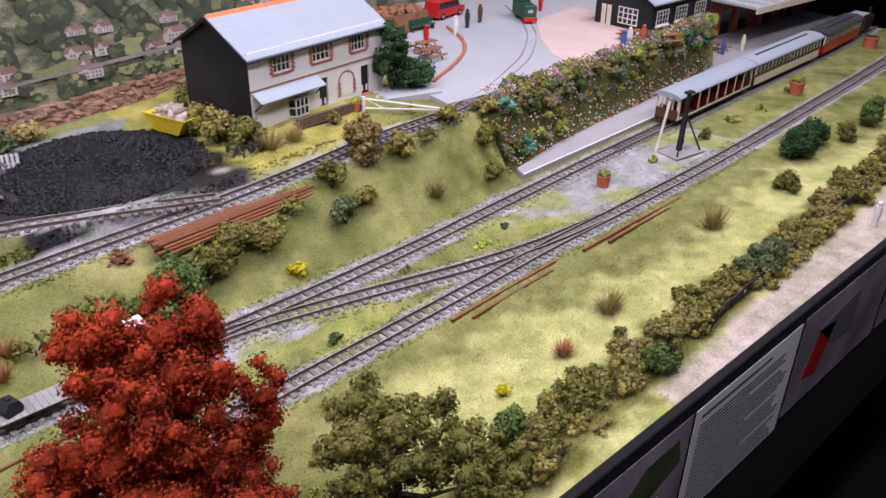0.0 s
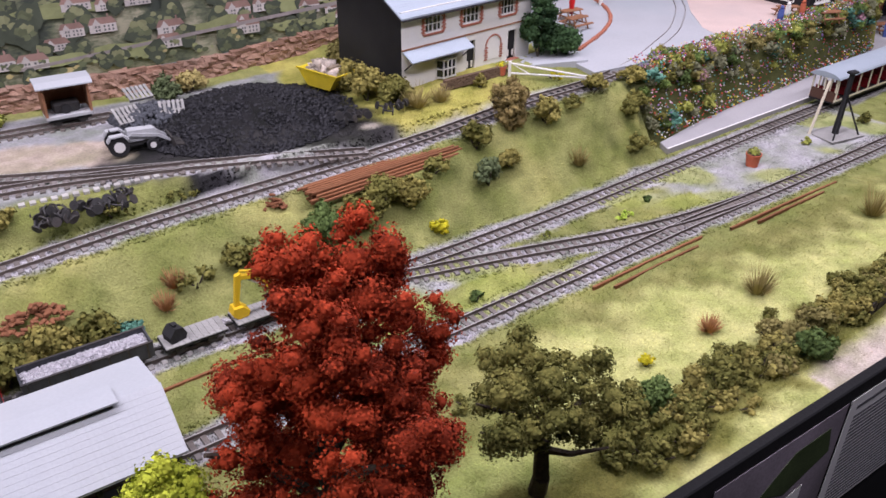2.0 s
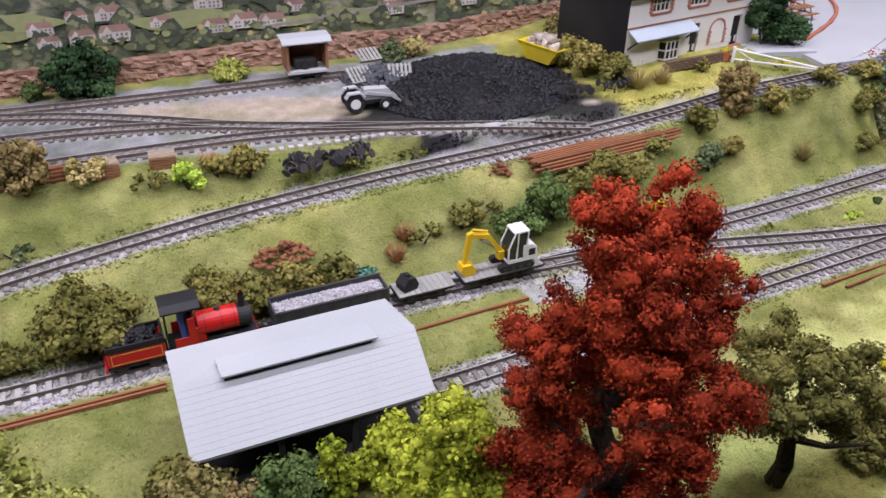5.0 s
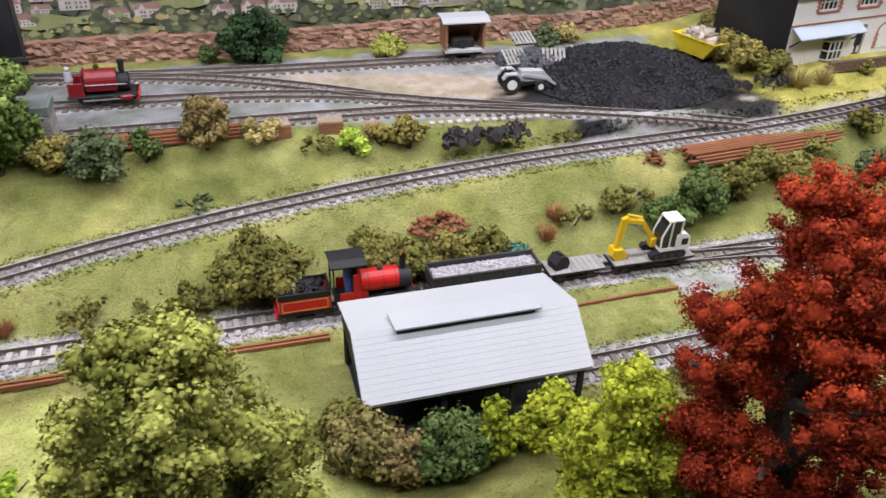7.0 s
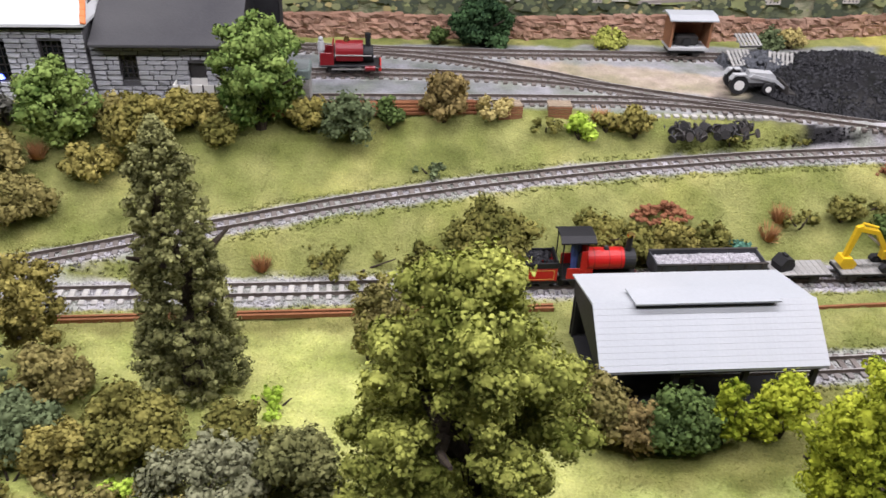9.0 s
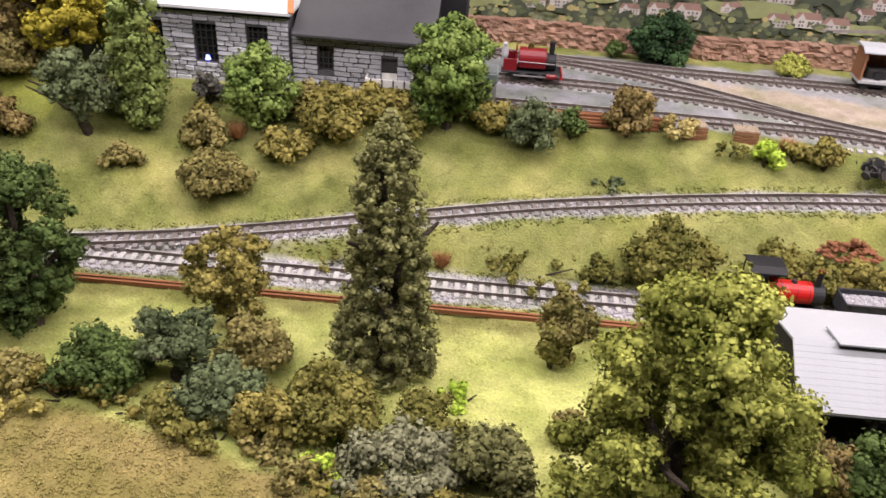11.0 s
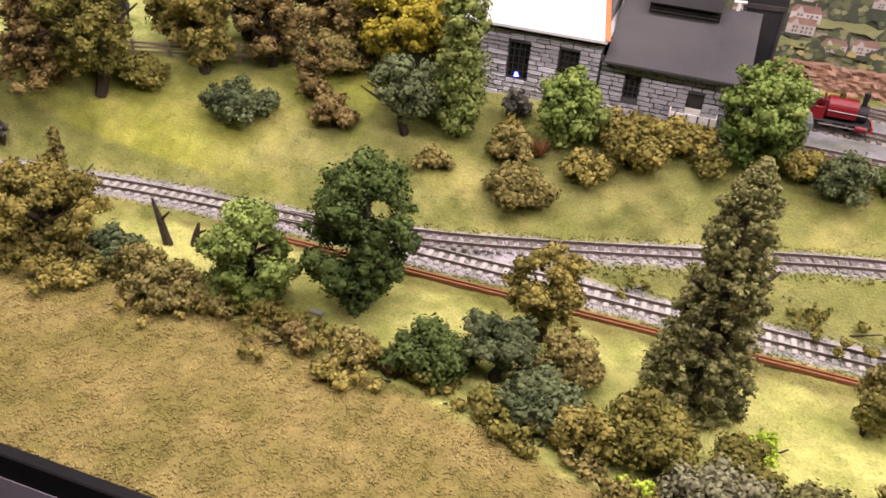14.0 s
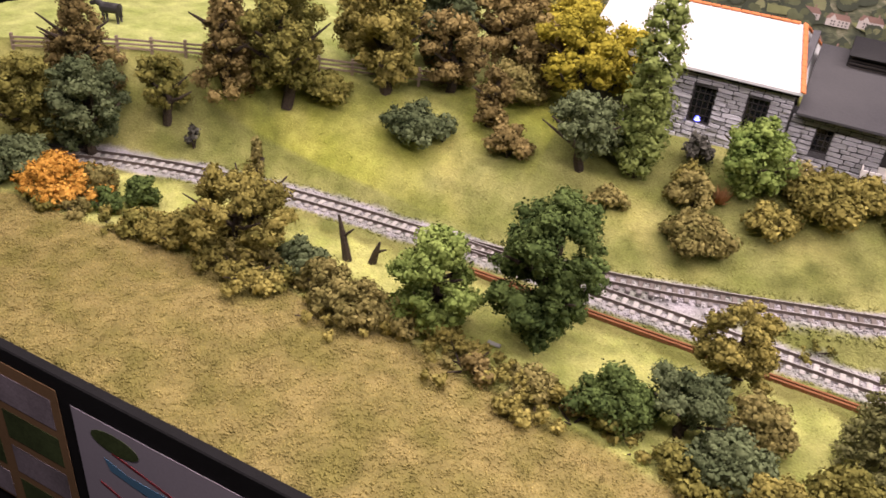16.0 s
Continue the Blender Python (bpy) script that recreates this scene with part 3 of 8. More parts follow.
# ---- trees and bushes ----
def flakes(clumps, chip, seed, cover=1.5, core=0.66):
    """A crown: for each clump (x, y, z, rx, ry, rz) a lumpy core and many folded flakes that stand off it."""
    g = np.random.default_rng(seed)
    verts, faces, base = [], [], 0
    ico = bmesh.new()
    bmesh.ops.create_icosphere(ico, subdivisions=1, radius=1)
    iv, jf = np.array([v.co for v in ico.verts]), np.array([[v.index for v in f.verts] for f in ico.faces])
    ico.free()
    for cx, cy, cz, rx, ry, rz in clumps:
        r = np.array([rx, ry, rz])
        lump = 1 + 0.22 * g.normal(size=(len(iv), 1))
        verts.append(iv * r * core * lump.clip(0.6, 1.3) + (cx, cy, cz))
        faces.append(jf + base)
        base += len(iv)
        area = 4 * math.pi * ((rx * ry) ** 1.6 / 3 + (rx * rz) ** 1.6 / 3 + (ry * rz) ** 1.6 / 3) ** (1 / 1.6)
        k = int(cover * area / (chip * chip))
        d = g.normal(size=(k, 3))
        d /= np.linalg.norm(d, axis=1)[:, None]
        w = 1 + 0.16 * np.sin(d[:, 0] * 5 + cx * 9) * np.sin(d[:, 1] * 5 + cy * 7) + 0.14 * np.sin(d[:, 2] * 7 + cz * 8)
        p = d * r * (w * (0.66 + 0.42 * g.random(k) ** 0.7))[:, None] + (cx, cy, cz)
        out = d * 1.0 + g.normal(size=(k, 3)) * 0.36
        out /= np.linalg.norm(out, axis=1)[:, None]
        t = np.cross(out, g.normal(size=(k, 3)))
        t /= np.linalg.norm(t, axis=1)[:, None] + 1e-6
        u = np.cross(out, t)
        s = (chip * g.uniform(0.45, 1.15, k))[:, None] * 0.62
        fold = out * s * g.uniform(0.2, 0.7, (k, 1))
        quad = np.stack([p - t * s, p - u * s * 0.8 + fold, p + t * s, p + u * s * 0.8 + fold], 1).reshape(-1, 3)
        verts.append(quad)
        o = base + 4 * np.arange(k)[:, None]
        faces.append(np.concatenate([o + [0, 1, 3], o + [1, 2, 3]]))
        base += 4 * k
    return np.concatenate(verts), np.concatenate(faces)


def dome(g, w, d, h, n, low=0.15):
    """Clumps heaped into a bush of that width, depth and height."""
    out = []
    for k in range(n):
        a, rr = g.uniform(0, 6.283), math.sqrt(g.random())
        top = math.sqrt(max(0.05, 1 - rr * rr * 0.85))
        zc = h * (low + (top - low) * (0.35 + 0.5 * g.random()))
        s = g.uniform(0.75, 1.2)
        r = 0.5 * s * min(w, h * 1.4) * (0.62 if n < 8 else 0.46)
        cx, cy, cz = math.cos(a) * rr * (w / 2 - r * 0.7), math.sin(a) * rr * (d / 2 - r * 0.7), max(zc, r * 0.5)
        out.append((cx, cy, cz, r * 0.8, r * 0.8, r * 0.65))
        for _ in range(3):
            v = Vector((g.gauss(0, 1), g.gauss(0, 1), abs(g.gauss(0.1, 0.8)))).normalized() * r * 0.75
            q = r * g.uniform(0.3, 0.55)
            out.append((cx + v.x, cy + v.y, cz + v.z, q, q, q * g.uniform(0.7, 1.1)))
    return out


KIND_WORDS = {"olive": "olive-green", "green": "mid-green", "dark": "dark green", "blue": "blue-green", "light": "light green", "lime": "yellow-lime", "bright": "bright lime", "sap": "sap-green", "khaki": "khaki", "mustard": "mustard-green", "brown": "autumn-brown", "rust": "rusty-orange", "straw": "straw-coloured", "yellow": "yellow-flowering", "gold": "golden-yellow", "orange": "orange", "maple": "deep red", "conifer": "dark olive", "poplar": "leaf-green", "slate": "grey-purple", "sage": "sage-grey", "white": "white-flowering", "red": "red-flowering", "pink": "pink-flowering", "teal": "teal"}
COUNT = [0]


def bush(x, y, w, h, kind, where, depth=None, z=None, n=None, chip=0.035):
    COUNT[0] += 1
    g = random.Random(COUNT[0] * 7 + 3)
    n = n or max(6, min(26, int(10 * w * h / 0.12) + 5))
    if "bank" in where or "hedge" in where or "cottage" in where:
        w, h = w * 1.22, h * 1.2
    if where == "on the front bank" and x < 1:
        w, h = w * 1.2, h * 1.12
    if "open shed" in where:
        w, h = w * 1.25, h * 1.22
    z = float(height(x, y)) - 0.02 if z is None else z
    low = "low " if h < 0.2 else ""
    top = thing("bush", x, y, z, g.uniform(-20, 20), f"{low}{KIND_WORDS[kind]} foam-flock bush {where}", "bush", "bushes on the layout")
    part("foliage", flakes(dome(g, w, depth or w * 0.8, h, n), chip if y < 6 else chip * 1.2, COUNT[0], 1.3), LEAF[kind], top)
    twigs = bmesh.new()
    for k in range(3):
        a = k * 2.1 + g.random()
        rod(twigs, (0, 0, -0.02), (math.cos(a) * w * 0.25, math.sin(a) * w * 0.25, h * 0.6), 0.014, 0.006, 5)
    part("stem", twigs, BARK, top)
    return top


def tuft(x, y, w, h, kind, where, z=None, blades=200):
    """Dry grass: thin blades that fan out from one foot."""
    COUNT[0] += 1
    g = np.random.default_rng(COUNT[0])
    a, r = g.uniform(0, 6.283, blades), np.sqrt(g.random(blades))
    foot = np.stack([np.cos(a) * r * w * 0.12, np.sin(a) * r * w * 0.12, 0 * a], -1)
    lean = np.stack([np.cos(a) * r * w * 0.5, np.sin(a) * r * w * 0.5, h * g.uniform(0.25, 1.05, blades)], -1)
    side = np.stack([-np.sin(a + g.normal(size=blades)), np.cos(a), 0 * a], -1) * 0.009
    verts = np.stack([foot - side, foot + side, lean], 1).reshape(-1, 3)
    me = mesh_of("grass_tuft", (verts, np.arange(3 * blades).reshape(-1, 3)), LEAF[kind])
    ob = new("grass_tuft", me)
    ob.matrix_basis = pose(x * U, y * U, (float(height(x, y)) - 0.02 if z is None else z) * U)
    return tagged(ob, f"{KIND_WORDS[kind]} static-grass tuft {where}", "grass tuft", "grass tufts")


def limbs(g, h, spread, r, n=5, split=0.35):
    """A tapered, bent trunk with limbs."""
    bm = bmesh.new()
    last = Vector((0, 0, -0.03))
    steps = 5
    pts = [last]
    for i in range(1, steps + 1):
        pts.append(Vector((g.uniform(-1, 1) * r * 1.2, g.uniform(-1, 1) * r * 1.2, h * i / steps)))
    for i in range(steps):
        rod(bm, pts[i], pts[i + 1], r * (1.25 - i / steps * 0.8), r * (1.25 - (i + 1) / steps * 0.8), 7)
    tips = []
    for k in range(n):
        i = 1 + int((steps - 2) * (split + (1 - split) * k / n))
        a = k * 2.4 + g.uniform(-0.4, 0.4)
        mid = pts[i] + Vector((math.cos(a), math.sin(a), 0.5)) * spread * 0.45
        tip = mid + Vector((math.cos(a + 0.3), math.sin(a + 0.3), 0.7)) * spread * 0.45
        rod(bm, pts[i], mid, r * 0.6, r * 0.4, 6), rod(bm, mid, tip, r * 0.4, r * 0.15, 6)
        tips.append(tip)
    return bm, tips


def tree(x, y, w, h, kind, label, trunk=0.25, n=22, chip=0.04, clump=0.22, z=None, squash=0.85, seed=None, sub=6, shape="round", cover=1.35):
    """A tree of that crown width and whole height: a trunk with limbs, and a crown of clumps with gaps."""
    COUNT[0] += 1
    g = random.Random(seed or COUNT[0] * 13)
    top = thing("tree", x, y, float(height(x, y)) - 0.02 if z is None else z, g.uniform(0, 360), label, "tree", "trees on the layout")
    bm, tips = limbs(g, h * 0.8, w * 0.45, 0.03 + 0.022 * h, 6)
    part("trunk", bm, BARK, top, "dark bare trunk and limbs")
    low, clumps = h * trunk, []
    for k in range(n):
        f = (k + g.random()) / n
        if shape == "cone":
            rad = w / 2 * (1.0 - f) ** 0.75 + 0.03
        elif shape == "spire":
            rad = w / 2 * (0.40 + 0.60 * (1 - f)) * min(1.0, (1 - f) * 7) ** 0.5
        elif shape == "lobed":
            rad = w / 2 * (0.72 + 0.28 * math.sin(math.pi * min(1, f * 1.15))) * (1.0 if f < 0.8 else 1.0 - (f - 0.8) * 1.6)
        elif shape == "column":
            rad = w / 2 * (0.55 + 0.45 * math.sin(math.pi * min(1, f * 0.8 + 0.18)))
        else:
            rad = w / 2 * math.sqrt(max(0.08, 1 - (1.75 * f - 0.85) ** 2))
        a = k * 2.399 + g.uniform(-0.5, 0.5)
        r = clump * g.uniform(0.7, 1.3) * (0.6 + 0.4 * (1 - f) if shape not in ("round", "lobed") else 1)
        dist = max(0, rad - r * 0.8) * (0.5 + 0.6 * g.random())
        cx, cy, cz = math.cos(a) * dist, math.sin(a) * dist, low + (h - low - r * 0.5) * f
        if shape not in ("round", "lobed"):
            clumps.append((cx, cy, cz, r, r, r * squash))
            continue
        clumps.append((cx, cy, cz, r * 0.72, r * 0.72, r * 0.6))
        for _ in range(sub):
            v = Vector((g.gauss(0, 1), g.gauss(0, 1), g.gauss(0.25, 0.8))).normalized() * r * 0.8
            q = r * g.uniform(0.28, 0.52)
            clumps.append((cx + v.x, cy + v.y, cz + v.z * squash, q, q, q * g.uniform(0.7, 1.1)))
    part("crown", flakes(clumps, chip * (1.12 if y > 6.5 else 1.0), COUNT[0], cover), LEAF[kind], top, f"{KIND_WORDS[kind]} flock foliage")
    return top

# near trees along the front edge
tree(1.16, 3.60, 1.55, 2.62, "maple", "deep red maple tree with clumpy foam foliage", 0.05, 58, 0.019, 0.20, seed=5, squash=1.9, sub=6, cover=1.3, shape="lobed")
tree(-2.3, 3.85, 1.35, 2.15, "sap", "tall sap-green broadleaf tree beside the grass", 0.05, 50, 0.028, 0.2, seed=8, sub=6, cover=1.5)
tree(0.2, 3.75, 0.8, 1.5, "lime", "small yellow-lime tree in front of the open shed", 0.15, 28, 0.026, 0.17, seed=9)
tree(2.72, 3.6, 1.2, 1.32, "olive", "gnarled olive-green oak with a bare forked trunk", 0.45, 17, 0.024, 0.15, seed=11)
tree(-4.2, 5.45, 0.92, 2.27, "conifer", "tall tapering dark olive conifer tree", 0.02, 520, 0.026, 0.06, shape="spire", seed=12, cover=1.5)
tree(-7.2, 5.6, 1.05, 1.52, "green", "dark green broadleaf tree beside the field hedge", 0.08, 34, 0.032, 0.17, seed=14)
tree(-8.1, 5.2, 0.85, 1.02, "light", "light green rounded tree by the field hedge", 0.1, 24, 0.032, 0.16, seed=15)
tree(-5.55, 5.75, 0.8, 0.95, "mustard", "thin mustard-brown tree beside the front line", 0.3, 20, 0.030, 0.13, seed=16)
tree(-5.75, 5.1, 0.75, 0.6, "blue", "low spreading blue-green tree with forked trunk", 0.55, 9, 0.030, 0.14, seed=17)
tree(-2.75, 5.75, 0.55, 0.66, "khaki", "small khaki tree with a crooked trunk", 0.45, 9, 0.030, 0.13, seed=18)
# trees on the banks and by the engine shed
tree(-4.0, 8.58, 1.1, 1.15, "light", "light green tree between the yard and bank", 0.15, 22, 0.036, 0.18, seed=21)
tree(-6.0, 8.4, 0.85, 0.85, "light", "light green tree in front of the stone shed", 0.1, 20, 0.036, 0.17, seed=22)
tree(-7.22, 8.25, 0.62, 2.0, "poplar", "tall green poplar beside the stone engine shed", 0.04, 80, 0.036, 0.13, shape="column", seed=23)
tree(-7.75, 8.05, 1.15, 0.9, "blue", "wide blue-green tree with a hollow crown", 0.4, 14, 0.034, 0.15, seed=24)
tree(-8.2, 8.75, 1.06, 1.28, "gold", "golden-yellow tree above the grassy bank", 0.3, 18, 0.034, 0.17, seed=25)
tree(-9.3, 9.4, 1.25, 1.28, "brown", "rounded autumn-brown tree above the bank", 0.25, 22, 0.036, 0.18, seed=26)
tree(-9.0, 8.2, 0.56, 0.73, "brown", "small leaning autumn-brown tree on the bank", 0.1, 12, 0.034, 0.13, seed=27)
tree(-10.35, 8.05, 1.06, 1.59, "mustard", "tall mustard-brown tree on the grassy bank", 0.12, 26, 0.034, 0.17, seed=28)
tree(-9.95, 8.75, 0.88, 1.28, "blue", "blue-green tree behind the bank", 0.15, 18, 0.036, 0.16, seed=29)
tree(-11.35, 7.35, 1.25, 1.52, "olive", "spreading olive-green tree by the field fence", 0.25, 24, 0.034, 0.18, seed=30)
tree(-12.05, 7.15, 0.88, 1.65, "brown", "cone-shaped brown conifer by the field fence", 0.05, 110, 0.034, 0.1, shape="cone", seed=31)
tree(-8.6, 9.6, 1.00, 1.22, "gold", "yellow-green tree behind the bank", 0.25, 16, 0.036, 0.17, seed=32)
tree(-9.1, 10.4, 1.25, 1.10, "dark", "dark green tree at the back of the wood", 0.2, 16, 0.04, 0.2, seed=33)
tree(-10.3, 9.9, 1.12, 1.22, "mustard", "mustard tree at the back of the wood", 0.2, 16, 0.04, 0.2, seed=34)
tree(-13.6, 6.3, 1.12, 1.40, "brown", "brown conifer at the edge of the field", 0.05, 90, 0.036, 0.11, shape="cone", seed=35)
tree(-13.1, 5.85, 1.00, 1.22, "blue", "blue-green tree beside the curving line", 0.15, 22, 0.034, 0.16, seed=36)
tree(-13.7, 5.6, 1.12, 1.16, "olive", "olive tree beside the curving line", 0.15, 20, 0.034, 0.17, seed=37)
tree(-12.6, 6.6, 0.75, 0.85, "olive", "small olive tree by the timber fence", 0.3, 12, 0.034, 0.14, seed=38)
tree(-10.35, 5.2, 1.3, 0.92, "mustard", "dense mustard-brown tree in the field hedge", 0.1, 24, 0.032, 0.16, seed=39)
tree(-10.25, 5.42, 0.3, 1.25, "khaki", "ivy-clad pole standing in the field hedge", 0.05, 40, 0.032, 0.07, shape="cone", seed=40)
tree(5.85, 7.88, 0.5, 0.55, "brown", "small brown-olive tree on the bank", 0.05, 16, 0.034, 0.13, seed=41)
tree(-0.65, 7.08, 0.62, 0.42, "olive", "low olive tree with trunk showing on bank", 0.4, 12, 0.032, 0.13, seed=42)
tree(-1.35, 11.02, 0.9, 0.62, "dark", "dark green tree in front of the stone wall", 0.1, 20, 0.034, 0.16, seed=43)

for row in (
    # beside the open shed
    (-1.17, 4.82, 0.5, 0.38, "khaki", "beside the open shed"), (-0.92, 4.68, 0.42, 0.32, "brown", "beside the open shed"),
    (-0.58, 4.66, 0.5, 0.38, "green", "in front of the open shed"), (-0.27, 4.62, 0.26, 0.58, "lime", "in front of the open shed"),
    (0.0, 4.72, 0.3, 0.35, "lime", "in front of the open shed"), (0.18, 4.66, 0.34, 0.62, "lime", "in front of the open shed"), (-1.3, 5.1, 0.4, 0.42, "olive", "at the shed corner"),
    (-2.85, 5.65, 0.36, 0.5, "olive", "beside the front line"), (1.55, 5.12, 0.4, 0.16, "olive", "beside the loop line"),
    (0.72, 4.35, 0.35, 0.3, "khaki", "in front of the open shed"),
    # field hedge
    (-6.3, 4.95, 0.6, 0.42, "green", "in the field hedge"), (-5.35, 4.82, 0.6, 0.35, "blue", "in the field hedge"),
    (-5.2, 5.25, 0.5, 0.4, "khaki", "in the field hedge"), (-4.95, 4.62, 0.5, 0.32, "mustard", "in the field hedge"),
    (-4.5, 4.72, 0.65, 0.45, "olive", "in the field hedge"), (-3.95, 4.35, 0.8, 0.32, "sage", "in the field hedge"),
    (-3.3, 4.3, 0.6, 0.4, "conifer", "in the field hedge"), (-3.55, 4.0, 0.4, 0.2, "mustard", "in the field hedge"), (-4.4, 4.32, 0.42, 0.16, "bright", "beside the field hedge"),
    (-3.55, 5.15, 0.45, 0.14, "bright", "on the bright grass"), (-2.75, 4.85, 0.35, 0.3, "khaki", "on the bright grass"),
    (-3.8, 4.75, 0.5, 0.3, "olive", "in the field hedge"), (-6.9, 4.8, 0.8, 0.2, "mustard", "in the field hedge"), (-7.6, 4.85, 0.8, 0.18, "mustard", "in the field hedge"),
    (-8.75, 4.95, 0.75, 0.32, "khaki", "in the field hedge"), (-9.25, 5.1, 0.5, 0.3, "khaki", "in the field hedge"), (-9.55, 5.25, 0.6, 0.3, "blue", "in the field hedge"),
    (-9.0, 4.78, 0.9, 0.14, "mustard", "in the field hedge"), (-10.9, 5.0, 0.8, 0.25, "mustard", "in the field hedge"), (-11.3, 5.0, 0.7, 0.2, "mustard", "in the field hedge"),
    (-11.75, 5.32, 0.4, 0.3, "green", "in the field hedge"), (-11.95, 5.0, 0.35, 0.22, "green", "in the field hedge"), (-12.3, 5.2, 0.5, 0.32, "khaki", "in the field hedge"),
    (-12.55, 5.05, 0.9, 0.38, "orange", "in the field hedge"), (-13.3, 5.0, 0.8, 0.4, "blue", "in the field hedge"), (-14.2, 4.9, 0.9, 0.5, "olive", "in the field hedge"),
    (-12.15, 6.55, 0.22, 0.35, "slate", "beside the curving line"), (-10.0, 4.85, 0.9, 0.25, "mustard", "in the field hedge"),
    # banks below the yard
    (-3.03, 8.42, 0.55, 0.42, "blue", "on the yard bank"), (-2.65, 8.55, 0.3, 0.3, "green", "on the yard bank"), (-2.05, 8.62, 0.45, 0.5, "brown", "on the yard bank"),
    (-1.5, 8.68, 0.45, 0.2, "straw", "on the yard bank"), (-0.6, 8.4, 0.32, 0.22, "bright", "on the yard bank"), (-2.23, 8.05, 0.32, 0.1, "blue", "on the yard bank"),
    (0.0, 8.38, 0.32, 0.34, "mustard", "on the yard bank"), (-0.95, 8.5, 0.4, 0.12, "olive", "on the yard bank"), (-0.3, 8.45, 0.3, 0.2, "mustard", "on the yard bank"),
    (-5.15, 8.3, 0.75, 0.45, "mustard", "on the yard bank"), (-4.7, 8.55, 0.6, 0.35, "mustard", "on the yard bank"), (-6.3, 7.6, 0.7, 0.4, "khaki", "on the yard bank"),
    (-6.6, 8.6, 0.4, 0.35, "slate", "beside the stone shed"), (-5.55, 8.6, 0.5, 0.25, "khaki", "on the yard bank"), (-6.55, 8.25, 0.35, 0.25, "mustard", "on the yard bank"),
    (-9.75, 7.65, 0.65, 0.36, "blue", "on the grassy bank"), (-9.4, 7.8, 0.4, 0.26, "blue", "on the grassy bank"),
    (1.75, 8.28, 0.4, 0.1, "olive", "below the coal heap"), (1.05, 8.3, 0.35, 0.12, "olive", "below the yard"),
    (-6.45, 8.05, 0.5, 0.35, "khaki", "on the yard bank"), (-5.6, 8.02, 0.5, 0.3, "mustard", "on the yard bank"), (-8.6, 7.9, 0.45, 0.35, "brown", "on the grassy bank"), (-10.9, 7.6, 0.5, 0.35, "olive", "on the grassy bank"), (-8.9, 8.65, 0.6, 0.4, "khaki", "on the grassy bank"),
    (-7.3, 7.75, 0.4, 0.25, "khaki", "on the yard bank"), (-4.4, 8.35, 0.4, 0.25, "olive", "on the yard bank"), (-3.5, 8.55, 0.4, 0.3, "mustard", "on the yard bank"),
    # bank between the front and middle lines
    (-2.3, 6.98, 0.4, 0.16, "olive", "on the front bank"), (-4.9, 6.9, 0.5, 0.1, "olive", "on the front bank"), (1.5, 7.3, 0.4, 0.16, "olive", "on the front bank"), (1.95, 7.35, 0.4, 0.2, "olive", "on the front bank"), (4.5, 7.6, 0.4, 0.16, "olive", "on the front bank"), (5.55, 7.5, 0.3, 0.2, "mustard", "on the front bank"),
    (-1.7, 6.98, 0.6, 0.48, "olive", "on the front bank"), (-0.28, 6.98, 0.34, 0.3, "olive", "on the front bank"), (0.12, 7.02, 0.38, 0.3, "mustard", "on the front bank"),
    (0.5, 7.1, 0.34, 0.26, "olive", "on the front bank"), (0.72, 7.05, 0.24, 0.18, "teal", "on the front bank"), (-2.9, 6.98, 0.8, 0.15, "olive", "on the front bank"), (-3.3, 7.02, 0.4, 0.12, "olive", "on the front bank"),
    (2.55, 7.2, 0.5, 0.3, "green", "on the front bank"), (2.95, 7.25, 0.5, 0.4, "green", "on the front bank"), (3.3, 7.3, 0.38, 0.38, "olive", "on the front bank"),
    (3.65, 7.38, 0.42, 0.42, "olive", "on the front bank"), (4.0, 7.4, 0.4, 0.32, "mustard", "on the front bank"), (2.2, 7.42, 0.4, 0.14, "olive", "on the front bank"),
    (5.2, 7.72, 0.36, 0.28, "olive", "on the front bank"), (5.15, 7.38, 0.32, 0.3, "blue", "on the front bank"), (6.35, 7.78, 0.34, 0.3, "mustard", "on the front bank"),
    (6.9, 7.85, 0.4, 0.14, "olive", "on the front bank"), (7.35, 7.95, 0.4, 0.2, "mustard", "on the front bank"), (4.25, 7.1, 0.22, 0.14, "yellow", "on the front bank"),
    (7.75, 7.35, 0.5, 0.2, "olive", "at the platform end"), (7.9, 7.65, 0.55, 0.25, "olive", "at the platform end"), (8.05, 7.95, 0.5, 0.22, "mustard", "at the platform end"),
    # yard and house
    (2.45, 10.72, 0.42, 0.32, "blue", "behind the pallets"), (2.85, 10.95, 0.4, 0.3, "straw", "by the stone wall"), (0.3, 10.95, 0.55, 0.28, "sap", "by the stone wall"),
    (-1.95, 11.05, 0.3, 0.22, "green", "by the stone wall"), (4.6, 9.3, 0.45, 0.38, "mustard", "beside the cottage"), (4.85, 8.98, 0.4, 0.3, "olive", "beside the cottage"), (4.6, 9.7, 0.4, 0.35, "mustard", "beside the cottage"),
    (5.0, 10.6, 0.5, 0.4, "khaki", "beside the stone wall"), (6.05, 8.78, 0.2, 0.26, "mustard", "by the garden wall"),
    (7.48, 9.28, 0.5, 0.9, "dark", "growing up the cottage corner"), (7.75, 9.2, 0.6, 0.42, "dark", "beside the cottage"), (7.2, 8.6, 0.4, 0.1, "yellow", "on the grass verge"),
    # front right meadow
    (4.13, 3.78, 0.42, 0.3, "green", "on the bright meadow"), (6.1, 4.03, 0.18, 0.1, "olive", "on the bright meadow"), (4.5, 4.18, 0.19, 0.1, "yellow", "on the bright meadow"), (5.12, 3.75, 0.13, 0.1, "yellow", "on the bright meadow"),
